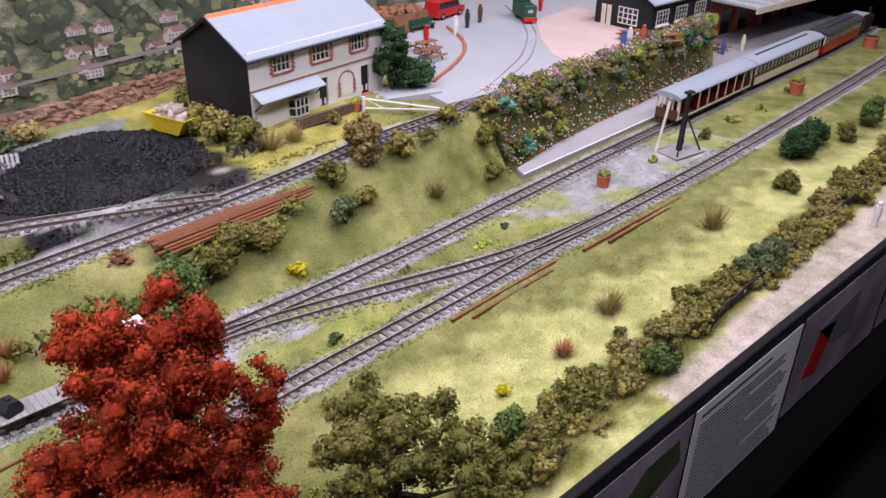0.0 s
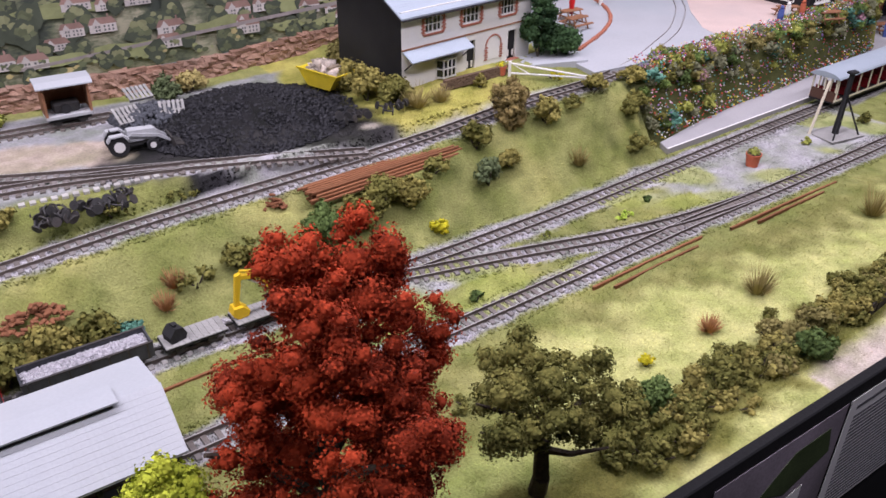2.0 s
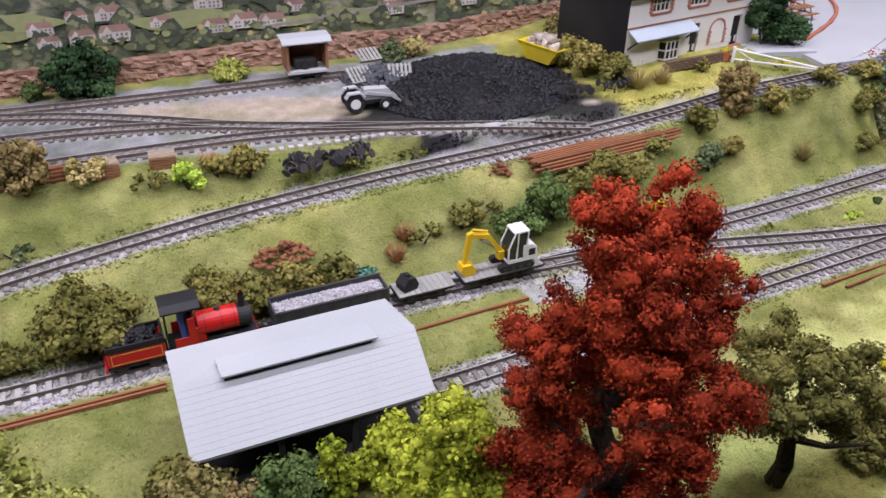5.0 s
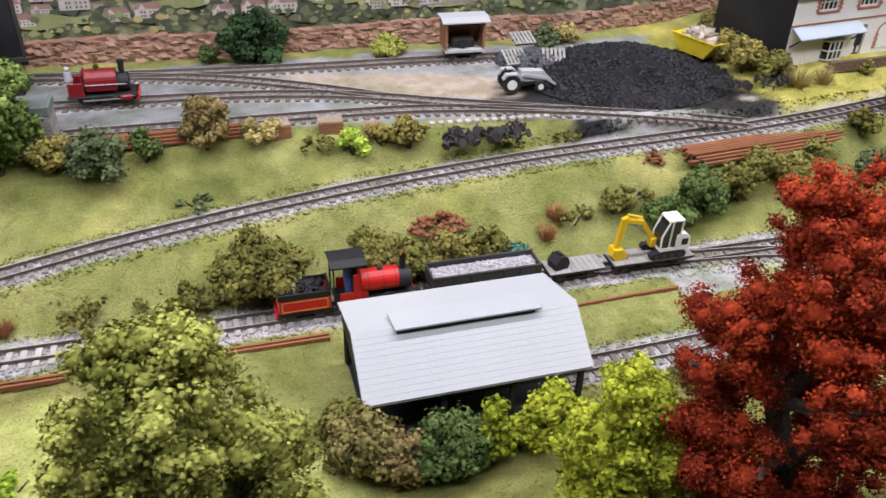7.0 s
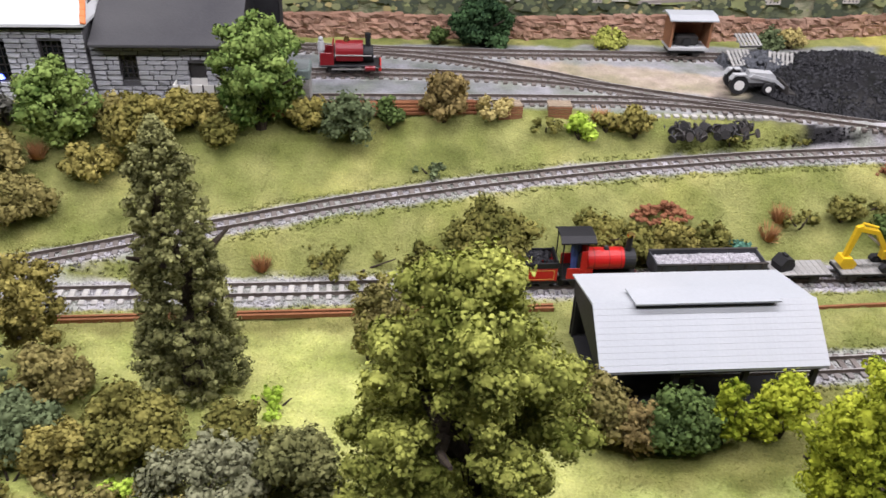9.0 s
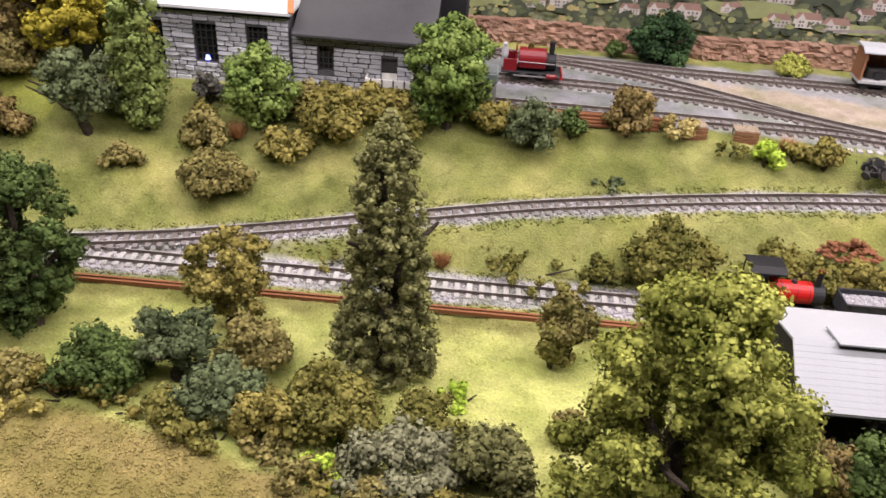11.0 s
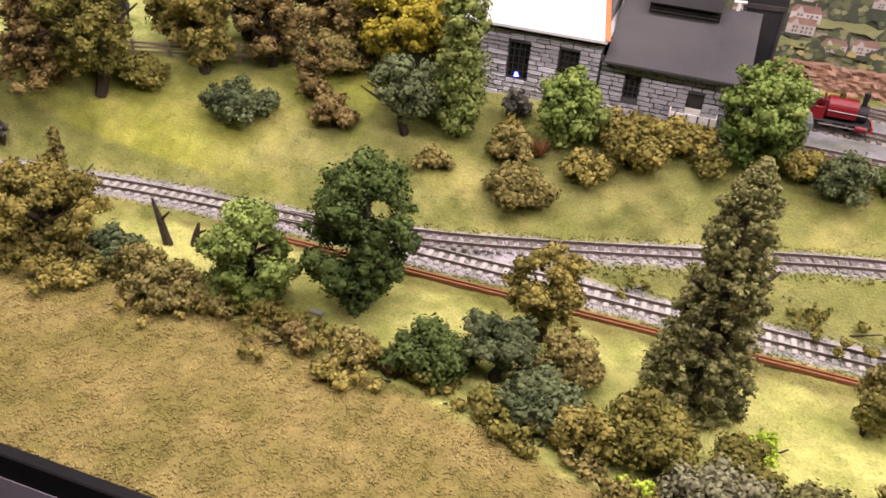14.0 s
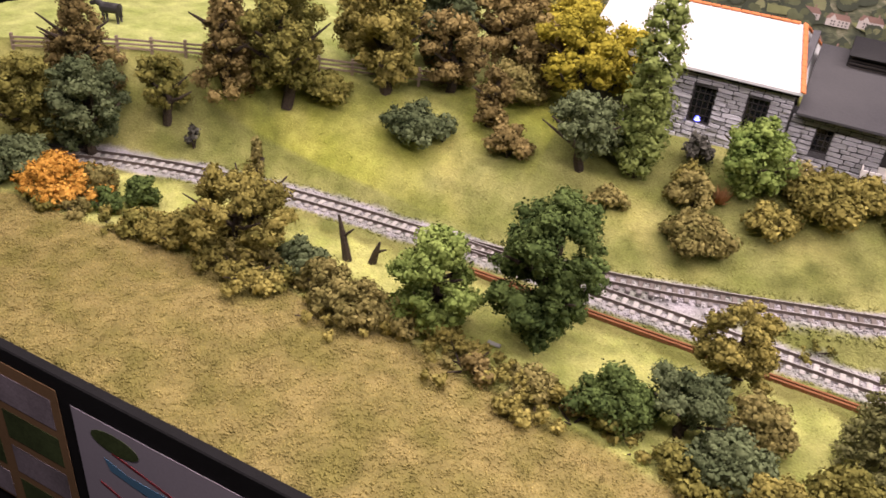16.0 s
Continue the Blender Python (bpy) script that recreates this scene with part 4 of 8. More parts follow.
    (3.25, 4.35, 0.6, 0.16, "olive", "on the meadow"), (2.85, 4.6, 0.5, 0.12, "olive", "on the meadow"), (2.3, 4.35, 0.5, 0.12, "sap", "on the meadow"), (6.8, 3.52, 0.24, 0.3, "mustard", "by the path fence"), (6.55, 3.6, 0.3, 0.2, "mustard", "by the path fence"),
    (8.45, 3.65, 0.55, 0.4, "blue", "by the path fence"), (8.1, 3.75, 0.4, 0.3, "blue", "by the path fence"), (12.2, 5.05, 0.7, 0.5, "dark", "beside the loop line"), (12.75, 5.1, 0.6, 0.45, "dark", "beside the loop line"),
    (13.4, 4.85, 0.4, 0.3, "olive", "on the meadow"), (14.5, 4.85, 0.5, 0.55, "green", "on the meadow"), (10.8, 4.55, 0.5, 0.3, "olive", "on the meadow"), (5.9, 3.4, 0.35, 0.25, "green", "in the path hedge"),
    (3.85, 5.87, 0.16, 0.1, "green", "between the tracks"), (6.95, 6.42, 0.14, 0.08, "green", "between the tracks"), (6.4, 6.3, 0.3, 0.07, "bright", "between the tracks"), (5.3, 6.45, 0.2, 0.06, "sap", "between the tracks"), (10.3, 6.45, 0.3, 0.08, "sap", "between the tracks"),
    (11.8, 6.45, 0.35, 0.14, "olive", "between the tracks"), (12.8, 6.55, 0.4, 0.12, "sap", "between the tracks"), (13.8, 6.5, 0.3, 0.1, "sap", "between the tracks"), (15.2, 6.65, 0.3, 0.12, "olive", "between the tracks"), (-2.1, 4.35, 0.15, 0.08, "yellow", "on the grass"), (-1.35, 3.95, 0.18, 0.09, "yellow", "on the grass"),
):
    bush(*row)
path_g = random.Random(19)
for k, x in enumerate(np.arange(3.5, 15, 0.12)):
    bush(float(x), float(np.interp(x, [3, 4.2, 6, 9, 12, 18], [3.45, 3.5, 3.62, 3.78, 3.95, 4.3])) + path_g.uniform(-0.24, 0.2), path_g.uniform(0.32, 0.5), path_g.uniform(0.12, 0.19), path_g.choice(("olive", "mustard", "olive", "khaki", "olive", "mustard")), "in the path hedge", n=6)
for row in ((6.35, 4.35, 0.5, 0.32, "straw", "on the bright meadow"), (5.4, 4.2, 0.3, 0.18, "rust", "on the bright meadow"), (9.0, 4.65, 0.55, 0.38, "straw", "on the bright meadow"), (1.3, 7.35, 0.3, 0.2, "rust", "on the front bank"), (1.15, 7.2, 0.3, 0.2, "rust", "on the front bank"), (-3.87, 6.95, 0.24, 0.2, "rust", "on the front bank"), (6.6, 7.35, 0.4, 0.25, "straw", "on the front bank"), (5.0, 8.72, 0.55, 0.32, "straw", "by the garden wall"), (5.35, 8.7, 0.4, 0.25, "straw", "by the garden wall"), (-0.35, 8.55, 0.3, 0.18, "rust", "on the yard bank"), (-6.2, 8.2, 0.3, 0.2, "rust", "on the yard bank")):
    tuft(*row)

hedge_g = random.Random(41)
for x in np.arange(-12.8, -3.2, 0.27):
    kind = hedge_g.choice(["khaki", "mustard", "olive", "khaki", "brown", "olive"])
    bush(float(x) + hedge_g.uniform(-0.08, 0.08), float(np.interp(x, HEDGE_X, HEDGE_Y)) + hedge_g.uniform(-0.03, 0.12), hedge_g.uniform(0.3, 0.5), hedge_g.uniform(0.1, 0.24), kind, "in the field hedge", n=6)
tree(-9.7, 8.5, 0.9, 1.0, "brown", "autumn-brown tree in the hillside wood", 0.15, 18, 0.036, 0.18, seed=51)
tree(-10.9, 8.5, 1.0, 1.2, "mustard", "mustard tree in the hillside wood", 0.15, 20, 0.036, 0.19, seed=52)
tree(-8.75, 9.0, 0.8, 1.0, "brown", "brown tree in the hillside wood", 0.2, 16, 0.036, 0.18, seed=53)
tree(-11.75, 7.75, 0.7, 1.0, "dark", "dark green tree by the field fence", 0.15, 16, 0.036, 0.17, seed=54)
tree(-7.75, 9.15, 0.8, 1.1, "gold", "yellow-green tree behind the poplar", 0.25, 16, 0.036, 0.17, seed=55)
tree(-9.2, 10.0, 1.1, 1.2, "olive", "olive tree at the back of the wood", 0.2, 18, 0.04, 0.2, seed=56)
tree(-10.4, 9.3, 0.9, 1.2, "blue", "blue-green tree at the back of the wood", 0.2, 18, 0.04, 0.18, seed=57)

# the flower bank between platform and paving: many small clumps, each its own plant
flower_g = random.Random(77)
for k in range(300):
    fx = flower_g.uniform(8.1, 15.4)
    up = flower_g.random()
    low = 7.64 + np.interp(fx, BANK_X, BANK_FOOT)
    fy = float(low + (8.3 + np.interp(fx, BANK_X, BANK_TOP) - low) * up)
    if fx < 8.9 and up > (fx - 7.9):
        continue
    kind = flower_g.choice(["olive", "sap", "light", "sage", "olive", "khaki", "sage", "sap", "pink", "light", "mustard", "green", "sage", "teal", "olive", "sage"])
    w = flower_g.uniform(0.22, 0.42)
    shape = flakes(dome(flower_g, w, w, w * 0.55, 4), 0.04, k + 900, 1.3)
    ob = new("flowering_plant", mesh_of("flowering_plant", shape, LEAF[kind]))
    ob.matrix_basis = pose(fx * U, fy * U, float(height(fx, fy)) * U - 0.002)
    tagged(ob, f"{KIND_WORDS[kind]} garden plant on the flower bank", "plant", "flower bank plants")



def petals(name, label, tint, count, seed):
    """Tiny flower heads strewn over the bank's plants, one colour at a time."""
    g = np.random.default_rng(seed)
    x, up = g.uniform(8.3, 15.3, count), g.random(count)
    low = 7.52 + np.interp(x, BANK_X, BANK_FOOT)
    y = low + (8.28 + np.interp(x, BANK_X, BANK_TOP) - low) * up
    z = height(x, y) + g.uniform(0.08, 0.21, count)
    corner = np.array([[1, 0, 0], [-0.5, 0.87, 0], [-0.5, -0.87, 0], [0, 0, 1.2]])
    verts = corner[None] * (g.uniform(0.010, 0.024, (count, 1, 1))) + np.stack([x, y, z], -1)[:, None]
    faces = (np.array([[0, 1, 3], [1, 2, 3], [2, 0, 3], [0, 2, 1]])[None] + 4 * np.arange(count)[:, None, None]).reshape(-1, 3)
    tagged(new(name, mesh_of(name, (verts.reshape(-1, 3), faces), material(name, tint, 0.8, 0.25, 6, 0, island=0.6))), label, "flowers", kind="stuff")


for number, (word, tint) in enumerate((("white", (0.75, 0.74, 0.72)), ("pink", (0.65, 0.28, 0.38)), ("red", (0.55, 0.06, 0.04)), ("yellow", (0.70, 0.55, 0.05)), ("purple", (0.26, 0.16, 0.36)), ("teal", (0.16, 0.42, 0.36)))):
    petals(f"{word}_flowers", f"tiny {word} flower heads on the garden bank", tint, 620, 60 + number)

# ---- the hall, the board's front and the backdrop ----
# near-black colour makes the hall read as unlit; its unseen walls are added
HALL = material("unlit_hall_black", (0.006, 0.006, 0.007), 0.8, 0.3, 1, 0.1)
tagged(new("floor", mesh_of("floor", B((-60, 70, -50, 60, -9.6, -9.5)), HALL)), "hall floor coloured near-black as if unlit", "floor", kind="structure")
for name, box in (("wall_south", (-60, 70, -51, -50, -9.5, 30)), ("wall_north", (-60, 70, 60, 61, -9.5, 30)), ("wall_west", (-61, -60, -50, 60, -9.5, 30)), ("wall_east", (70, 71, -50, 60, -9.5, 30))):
    tagged(new(name, mesh_of(name, B(box), HALL)), "added hall wall coloured near-black as if unlit", "wall", kind="structure")
tagged(new("baseboard", mesh_of("baseboard", B((-16, 22, EDGE, 13.6, -0.6, -0.12)), CLOTH)), "dark plywood base under the landscape", "baseboard", kind="structure")
fascia = thing("fascia", 0, EDGE, 0, label="black front board of the layout with pictures", category="fascia", kind="structure")
part("panel", B((-16, 22, -0.10, -0.003, -3.2, 0.04), bevel=0.012), CLOTH, fascia, "black painted front panel")
PAPER = material("grey_display_paper", (0.80, 0.80, 0.78), 0.7, 0.06, 1, 0.05)
INK = material("grey_print", (0.13, 0.13, 0.14), 0.7, 0.2, 4, 0)
PHOTO = material("purple_grey_photo_print", (0.36, 0.31, 0.36), 0.35, 0.5, 1.2, 0, stain=(0.05, 0.05, 0.04), stain_amount=0.9)
PHOTO_GREEN = material("green_photo_print", (0.07, 0.10, 0.04), 0.4, 0.6, 2, 0)
MAP_BLUE = material("blue_map_print", (0.10, 0.26, 0.42), 0.5, 0.1, 2, 0)
MAP_PAPER = material("pale_lilac_map_print", (0.43, 0.40, 0.47), 0.5, 0.12, 0.8, 0, stain=(0.35, 0.33, 0.40), stain_amount=0.7)
MAP_RED = material("red_map_line", (0.35, 0.05, 0.06), 0.5, 0.1, 2, 0)
WOOD_PRINT = material("tan_wood_print", (0.28, 0.17, 0.09), 0.5, 0.2, 1.2, 0)


def sheet(name, x0, x1, top, low, mat, label, category="picture"):
    holder = thing(name, x0, EDGE - 0.108, top, label=label, category=category, group="pictures on the front board")
    part("sheet", B((0, x1 - x0, -0.006, 0, low - top, 0), bevel=0.002), mat, holder)
    return holder


def printed(holder, boxes, mat, name="print"):
    """Flat print on a sheet: bars (x0, x1, z0, z1) set just proud of it."""
    return part(name, B(*[(a, b, -0.0085, -0.0065, c, d) for a, b, c, d in boxes]), mat, holder)


text_page = sheet("information_sheet", 5.75, 7.9, -0.12, -1.62, PAPER, "grey information page with small unreadable lines of text", "notice")
g = random.Random(4)
printed(text_page, [(0.12, 0.12 + (1.9 if r % 7 != 3 else 1.1) * g.uniform(0.88, 1.0), -0.26 - r * 0.052, -0.235 - r * 0.052) for r in range(24)], INK, "text_line")
printed(text_page, [(0.12, 1.5, -0.15, -0.11)], INK, "heading")
red_photo = sheet("photo_print", 7.97, 10.6, -0.1, -1.5, PHOTO, "photo print with a red shape on lilac ground")
part("red_shape", prism([(0.35, -1.0), (0.75, -1.1), (1.0, -0.45), (0.55, -0.4)], "y", -0.009, -0.0065), RED, red_photo)
part("dark_shape", prism([(0.5, -0.38), (1.6, -0.25), (1.7, -0.9), (1.05, -0.8)], "y", -0.009, -0.0065), INK, red_photo)
scene_photo = sheet("photo_print", 3.9, 5.7, -0.12, -1.5, PHOTO, "dark photo print with green and grey shapes")
part("green_shape", prism([(0.7, -0.5), (1.1, -0.2), (1.6, -0.18), (1.7, -0.5), (1.1, -0.7)], "y", -0.009, -0.0065), PHOTO_GREEN, scene_photo)
part("pale_shape", prism([(0.3, -0.9), (1.4, -0.75), (1.4, -0.95), (0.3, -1.15)], "y", -0.009, -0.0065), PAPER, scene_photo)
sheet("photo_print", 10.7, 13.4, -0.1, -1.5, PHOTO, "lilac and grey photo print")
sheet("photo_print", 2.6, 3.8, -0.12, -1.5, PHOTO, "dark photo print on the front board")
map_sheet = sheet("map_print", -10.15, -7.3, -0.2, -2.0, MAP_PAPER, "pale lilac map print with blue lakes and red lines")
for pts in ([(0.3, -0.42), (0.55, -0.5), (0.95, -0.5), (1.2, -0.62), (1.0, -0.66), (0.6, -0.6), (0.35, -0.55)], [(1.1, -0.6), (1.5, -0.58), (1.9, -0.75), (1.75, -0.9), (1.4, -0.8), (1.15, -0.7)], [(1.8, -0.72), (2.4, -0.95), (2.3, -1.1), (1.9, -0.9)]):
    part("lake", prism(pts, "y", -0.009, -0.0065), MAP_BLUE, map_sheet, "blue lake shape")
part("line", prism([(0.4, -0.3), (1.3, -0.52), (1.8, -0.45), (2.3, -0.7), (2.3, -0.72), (1.8, -0.47), (1.3, -0.545), (0.4, -0.325)], "y", -0.009, -0.0065), MAP_RED, map_sheet, "red line")
part("line", prism([(0.2, -0.75), (2.2, -1.5), (2.2, -1.53), (0.2, -0.78)], "y", -0.009, -0.0065), MAP_RED, map_sheet, "red line")
for cx in (0.45, 2.35):
    part("inset", prism([(cx + 0.26 * math.cos(k * math.pi / 8), -0.2 + 0.11 * math.sin(k * math.pi / 8)) for k in range(16)], "y", -0.0095, -0.0065), PHOTO_GREEN, map_sheet, "dark oval inset")
frame_sheet = sheet("picture_board", -12.2, -10.3, -0.12, -2.0, WOOD_PRINT, "tan panel with rows of dark framed photos")
for r in range(4):
    for c in range(2):
        part("photo", B((0.25 + c * 0.85, 0.95 + c * 0.85, -0.0085, -0.0065, -0.5 - r * 0.45, -0.15 - r * 0.45)), PHOTO if (r + c) % 2 else PHOTO_GREEN, frame_sheet, "small dark photo")

# printed backdrop: a wooded hillside with a village, on one flat board
def hillside_print():
    """A hazy printed wood: crowns of several sizes in grey-greens and browns."""
    m = bpy.data.materials.new("hazy_hillside_print")
    m.use_nodes = True
    n, l = m.node_tree.nodes, m.node_tree.links
    b = n["Principled BSDF"]
    b.inputs["Roughness"].default_value = 0.8
    co, cell, fine, tone, warp = (n.new(k) for k in ("ShaderNodeTexCoord", "ShaderNodeTexVoronoi", "ShaderNodeTexNoise", "ShaderNodeTexNoise", "ShaderNodeTexNoise"))
    cell.inputs["Scale"].default_value, fine.inputs["Scale"].default_value, tone.inputs["Scale"].default_value, warp.inputs["Scale"].default_value = 34, 150, 9, 60
    cell.feature = "SMOOTH_F1"
    fine.inputs["Detail"].default_value = tone.inputs["Detail"].default_value = 6
    bend = n.new("ShaderNodeMix")
    bend.data_type = "VECTOR"
    bend.inputs["Factor"].default_value = 0.03
    l.new(co.outputs["Object"], bend.inputs["A"]), l.new(warp.outputs["Color"], bend.inputs["B"])
    for t in (cell, fine, tone):
        l.new(bend.outputs["Result"], t.inputs["Vector"])
    a, c = n.new("ShaderNodeMath"), n.new("ShaderNodeMath")
    a.operation = c.operation = "MULTIPLY_ADD"
    a.inputs[1].default_value, c.inputs[1].default_value = -0.75, 0.6
    l.new(cell.outputs["Distance"], a.inputs[0]), l.new(tone.outputs[0], a.inputs[2])
    l.new(fine.outputs[0], c.inputs[0]), l.new(a.outputs[0], c.inputs[2])
    ramp = n.new("ShaderNodeValToRGB")
    ramp.color_ramp.elements[0].position, ramp.color_ramp.elements[1].position = 0.22, 0.72
    ramp.color_ramp.elements[0].color, ramp.color_ramp.elements[1].color = (0.035, 0.045, 0.033, 1), (0.31, 0.295, 0.20, 1)
    mid = ramp.color_ramp.elements.new(0.46)
    mid.color = (0.115, 0.13, 0.075, 1)
    l.new(c.outputs[0], ramp.inputs[0]), l.new(ramp.outputs[0], b.inputs["Base Color"])
    return m


HAZE = hillside_print()
PRINT = {k: material(f"{k}_backdrop_print", c, 0.9, 0.35, 3, 0, island=0.6, fine=10) for k, c in (("wood", (0.055, 0.066, 0.045)), ("leaf", (0.10, 0.115, 0.062)), ("light", (0.19, 0.20, 0.105)), ("roof", (0.24, 0.15, 0.125)), ("wall", (0.40, 0.37, 0.345)), ("meadow", (0.22, 0.24, 0.11)), ("flower", (0.36, 0.30, 0.14)), ("window", (0.11, 0.11, 0.11)), ("road", (0.25, 0.22, 0.21)))}
BACK = 12.15
backdrop = thing("backdrop", 0, BACK, 0.5, label="printed backdrop board of a wooded hillside village", category="backdrop", kind="structure")
part("board", B((-16, 9.5, 0, 0.05, 0, 5.5)), HAZE, backdrop)
part("board", B((9.4, 24, 2.2, 2.25, 0, 5.5)), HAZE, backdrop)


def blob(g, r, flat, k=11):
    p1, p2 = g.uniform(0, 6), g.uniform(0, 6)
    return [(r * (1 + 0.18 * math.sin(3 * a + p1) + g.uniform(-0.14, 0.14)) * math.cos(a), flat * r * (1 + 0.16 * math.sin(4 * a + p2) + g.uniform(-0.14, 0.14)) * math.sin(a)) for a in (i * 2 * math.pi / k for i in range(k))]


def backdrop_print():
    """Crown behind crown down the hillside, with rows of houses, a lane and garden plots between them."""
    g = random.Random(31)
    layers = {k: bmesh.new() for k in PRINT}
    depth = [0.0]

    def add(kind, outline, x, z):
        depth[0] += 1
        off = -0.004 - depth[0] * 0.00001
        bm = layers[kind]
        bm.faces.new([bm.verts.new((x + u, off, z + v)) for u, v in outline])

    def crown(x, z, r):
        shade = g.random()
        add("wood", blob(g, r, 1.05), x, z)
        for k in range(9):
            a, d = g.uniform(0, 6.283), math.sqrt(g.random()) * 0.75
            u, v = math.cos(a) * d * r, math.sin(a) * d * r
            kind = "wood" if v < -0.25 * r else ("light" if v + u * 0.3 > 0.3 * r and shade > 0.35 else "leaf")
            add(kind, blob(g, r * g.uniform(0.2, 0.4), 0.85, 9), x + u, z + v)

    def house(x, z, w):
        h = w * g.uniform(0.5, 0.75)
        add("wall", [(-w, 0), (w, 0), (w, h), (-w, h)], x, z)
        add("roof", [(-w * 1.08, h), (w * 1.08, h), (w * 0.75, h + w * 0.5), (-w * 0.8, h + w * 0.5)], x, z)
        add("wall", [(-w * 0.75, h * 0.5), (-w * 0.15, h * 0.5), (-w * 0.15, h), (-w * 0.45, h + w * 0.42), (-w * 0.75, h)], x, z)
        for c in (-0.58, -0.35, 0.05, 0.35, 0.65):
            for f in (0.15, 0.58):
                add("window", [(c * w, h * f), (c * w + w * 0.14, h * f), (c * w + w * 0.14, h * (f + 0.26)), (c * w, h * (f + 0.26))], x, z)
        add("roof", [(w * 0.4, h + w * 0.45), (w * 0.52, h + w * 0.45), (w * 0.52, h + w * 0.75), (w * 0.4, h + w * 0.75)], x, z)

    rows = 13
    for r in range(rows):
        z = 2.5 - r * 0.16
        for k in range(30):
            crown(-8 + 17 * (k + g.random()) / 30, z + g.uniform(-0.09, 0.09), g.uniform(0.13, 0.24) * (1.1 - 0.03 * r))
        if r in (7, 9, 10, 11):
            for k in range(9):
                add("meadow", blob(g, g.uniform(0.25, 0.6), 0.22, 16), g.uniform(-7, 9), z - 0.05)
            x = -7 + g.random()
            while x < 8.5:
                for q in range(g.choice((1, 2, 3))):
                    house(x, z - 0.1 + g.uniform(-0.03, 0.03), g.uniform(0.13, 0.2))
                    x += 0.4
                x += g.uniform(0.5, 1.6)
        if r == 11:
            add("road", [(1.0, 0.62), (6.4, 0.93), (6.4, 0.99), (1.0, 0.66)], 0, 0)
    for k in range(260):
        add(g.choice(["flower", "light", "leaf", "leaf", "meadow", "wood"]), blob(g, g.uniform(0.02, 0.07), 0.7, 9), g.uniform(-6, 8), g.uniform(0.5, 0.74))
    for kind, bm in layers.items():
        part("printed_" + kind, bm, PRINT[kind], backdrop)


backdrop_print()


# ---- paving, platform ----
def slab(name, outline, z0, z1, mat, label, category):
    ob = new(name, mesh_of(name, prism(outline, "z", z0, z1), mat))
    return tagged(ob, label, category, kind="structure")


slab("pavement", [(7.75, 8.36), (8.6, 8.30), (10.4, 8.42), (12.5, 8.56), (15.2, 8.82), (16.1, 10.4), (22, 10.9), (22, 13.6), (6.5, 13.6), (7.2, 11.2), (7.9, 9.4)], 0.6, 0.965, TARMAC, "pale blue-grey paved forecourt with tram rails", "pavement")
slab("pavement", [(10.75, 8.58), (12.4, 8.66), (14.2, 9.2), (14.2, 11.2), (12.6, 10.9), (11.6, 9.9), (10.95, 9.1)], 0.7, 0.969, PINK_PAVE, "pinkish gravel forecourt patch", "pavement")
slab("pavement", [(6.95, 9.05), (8.0, 8.75), (8.0, 9.5), (7.2, 9.41), (6.85, 9.34)], 0.8, 1.0, TARMAC, "grey paving before the cottage door", "pavement")
slab("platform", [(8.25, 7.27), (8.35, 7.5), (9.5, 7.74), (10.7, 7.92), (12, 8.05), (14.6, 8.4), (15.6, 8.7), (16.1, 9.9), (22, 10.4), (22, 8.0), (18, 7.74), (14, 7.56), (11, 7.40)], -0.05, 0.07, PLATFORM, "grey station platform with a white edge line", "platform")
tagged(new("platform_edge_line", mesh_of("platform_edge_line", prism([(8.27, 7.275), (11, 7.405), (14, 7.565), (14, 7.59), (11, 7.43), (8.27, 7.30)], "z", 0.07, 0.074), WHITE)), "white painted line along the platform edge", "edge line", kind="structure")
KERB = material("red_brick_kerb", (0.42, 0.15, 0.09), 0.85, 0.3, 6, 0.3)
kerb_pts, _ = resample([(8.3, 9.25), (9.3, 9.75), (10.0, 10.25), (10.5, 10.9), (10.8, 11.6)], 0.09)
kerb = thing("kerb", 0, 0, 0.965, label="curved red brick kerb on the forecourt", category="kerb", kind="structure")
brick_mesh = mesh_of("brick", B((-0.04, 0.04, -0.025, 0.025, 0, 0.04), bevel=0.006), KERB)
for i, (kx, ky, _) in enumerate(kerb_pts):
    again("brick", brick_mesh, kerb, kx, ky, 0, rz=40 + 20 * math.sin(i))


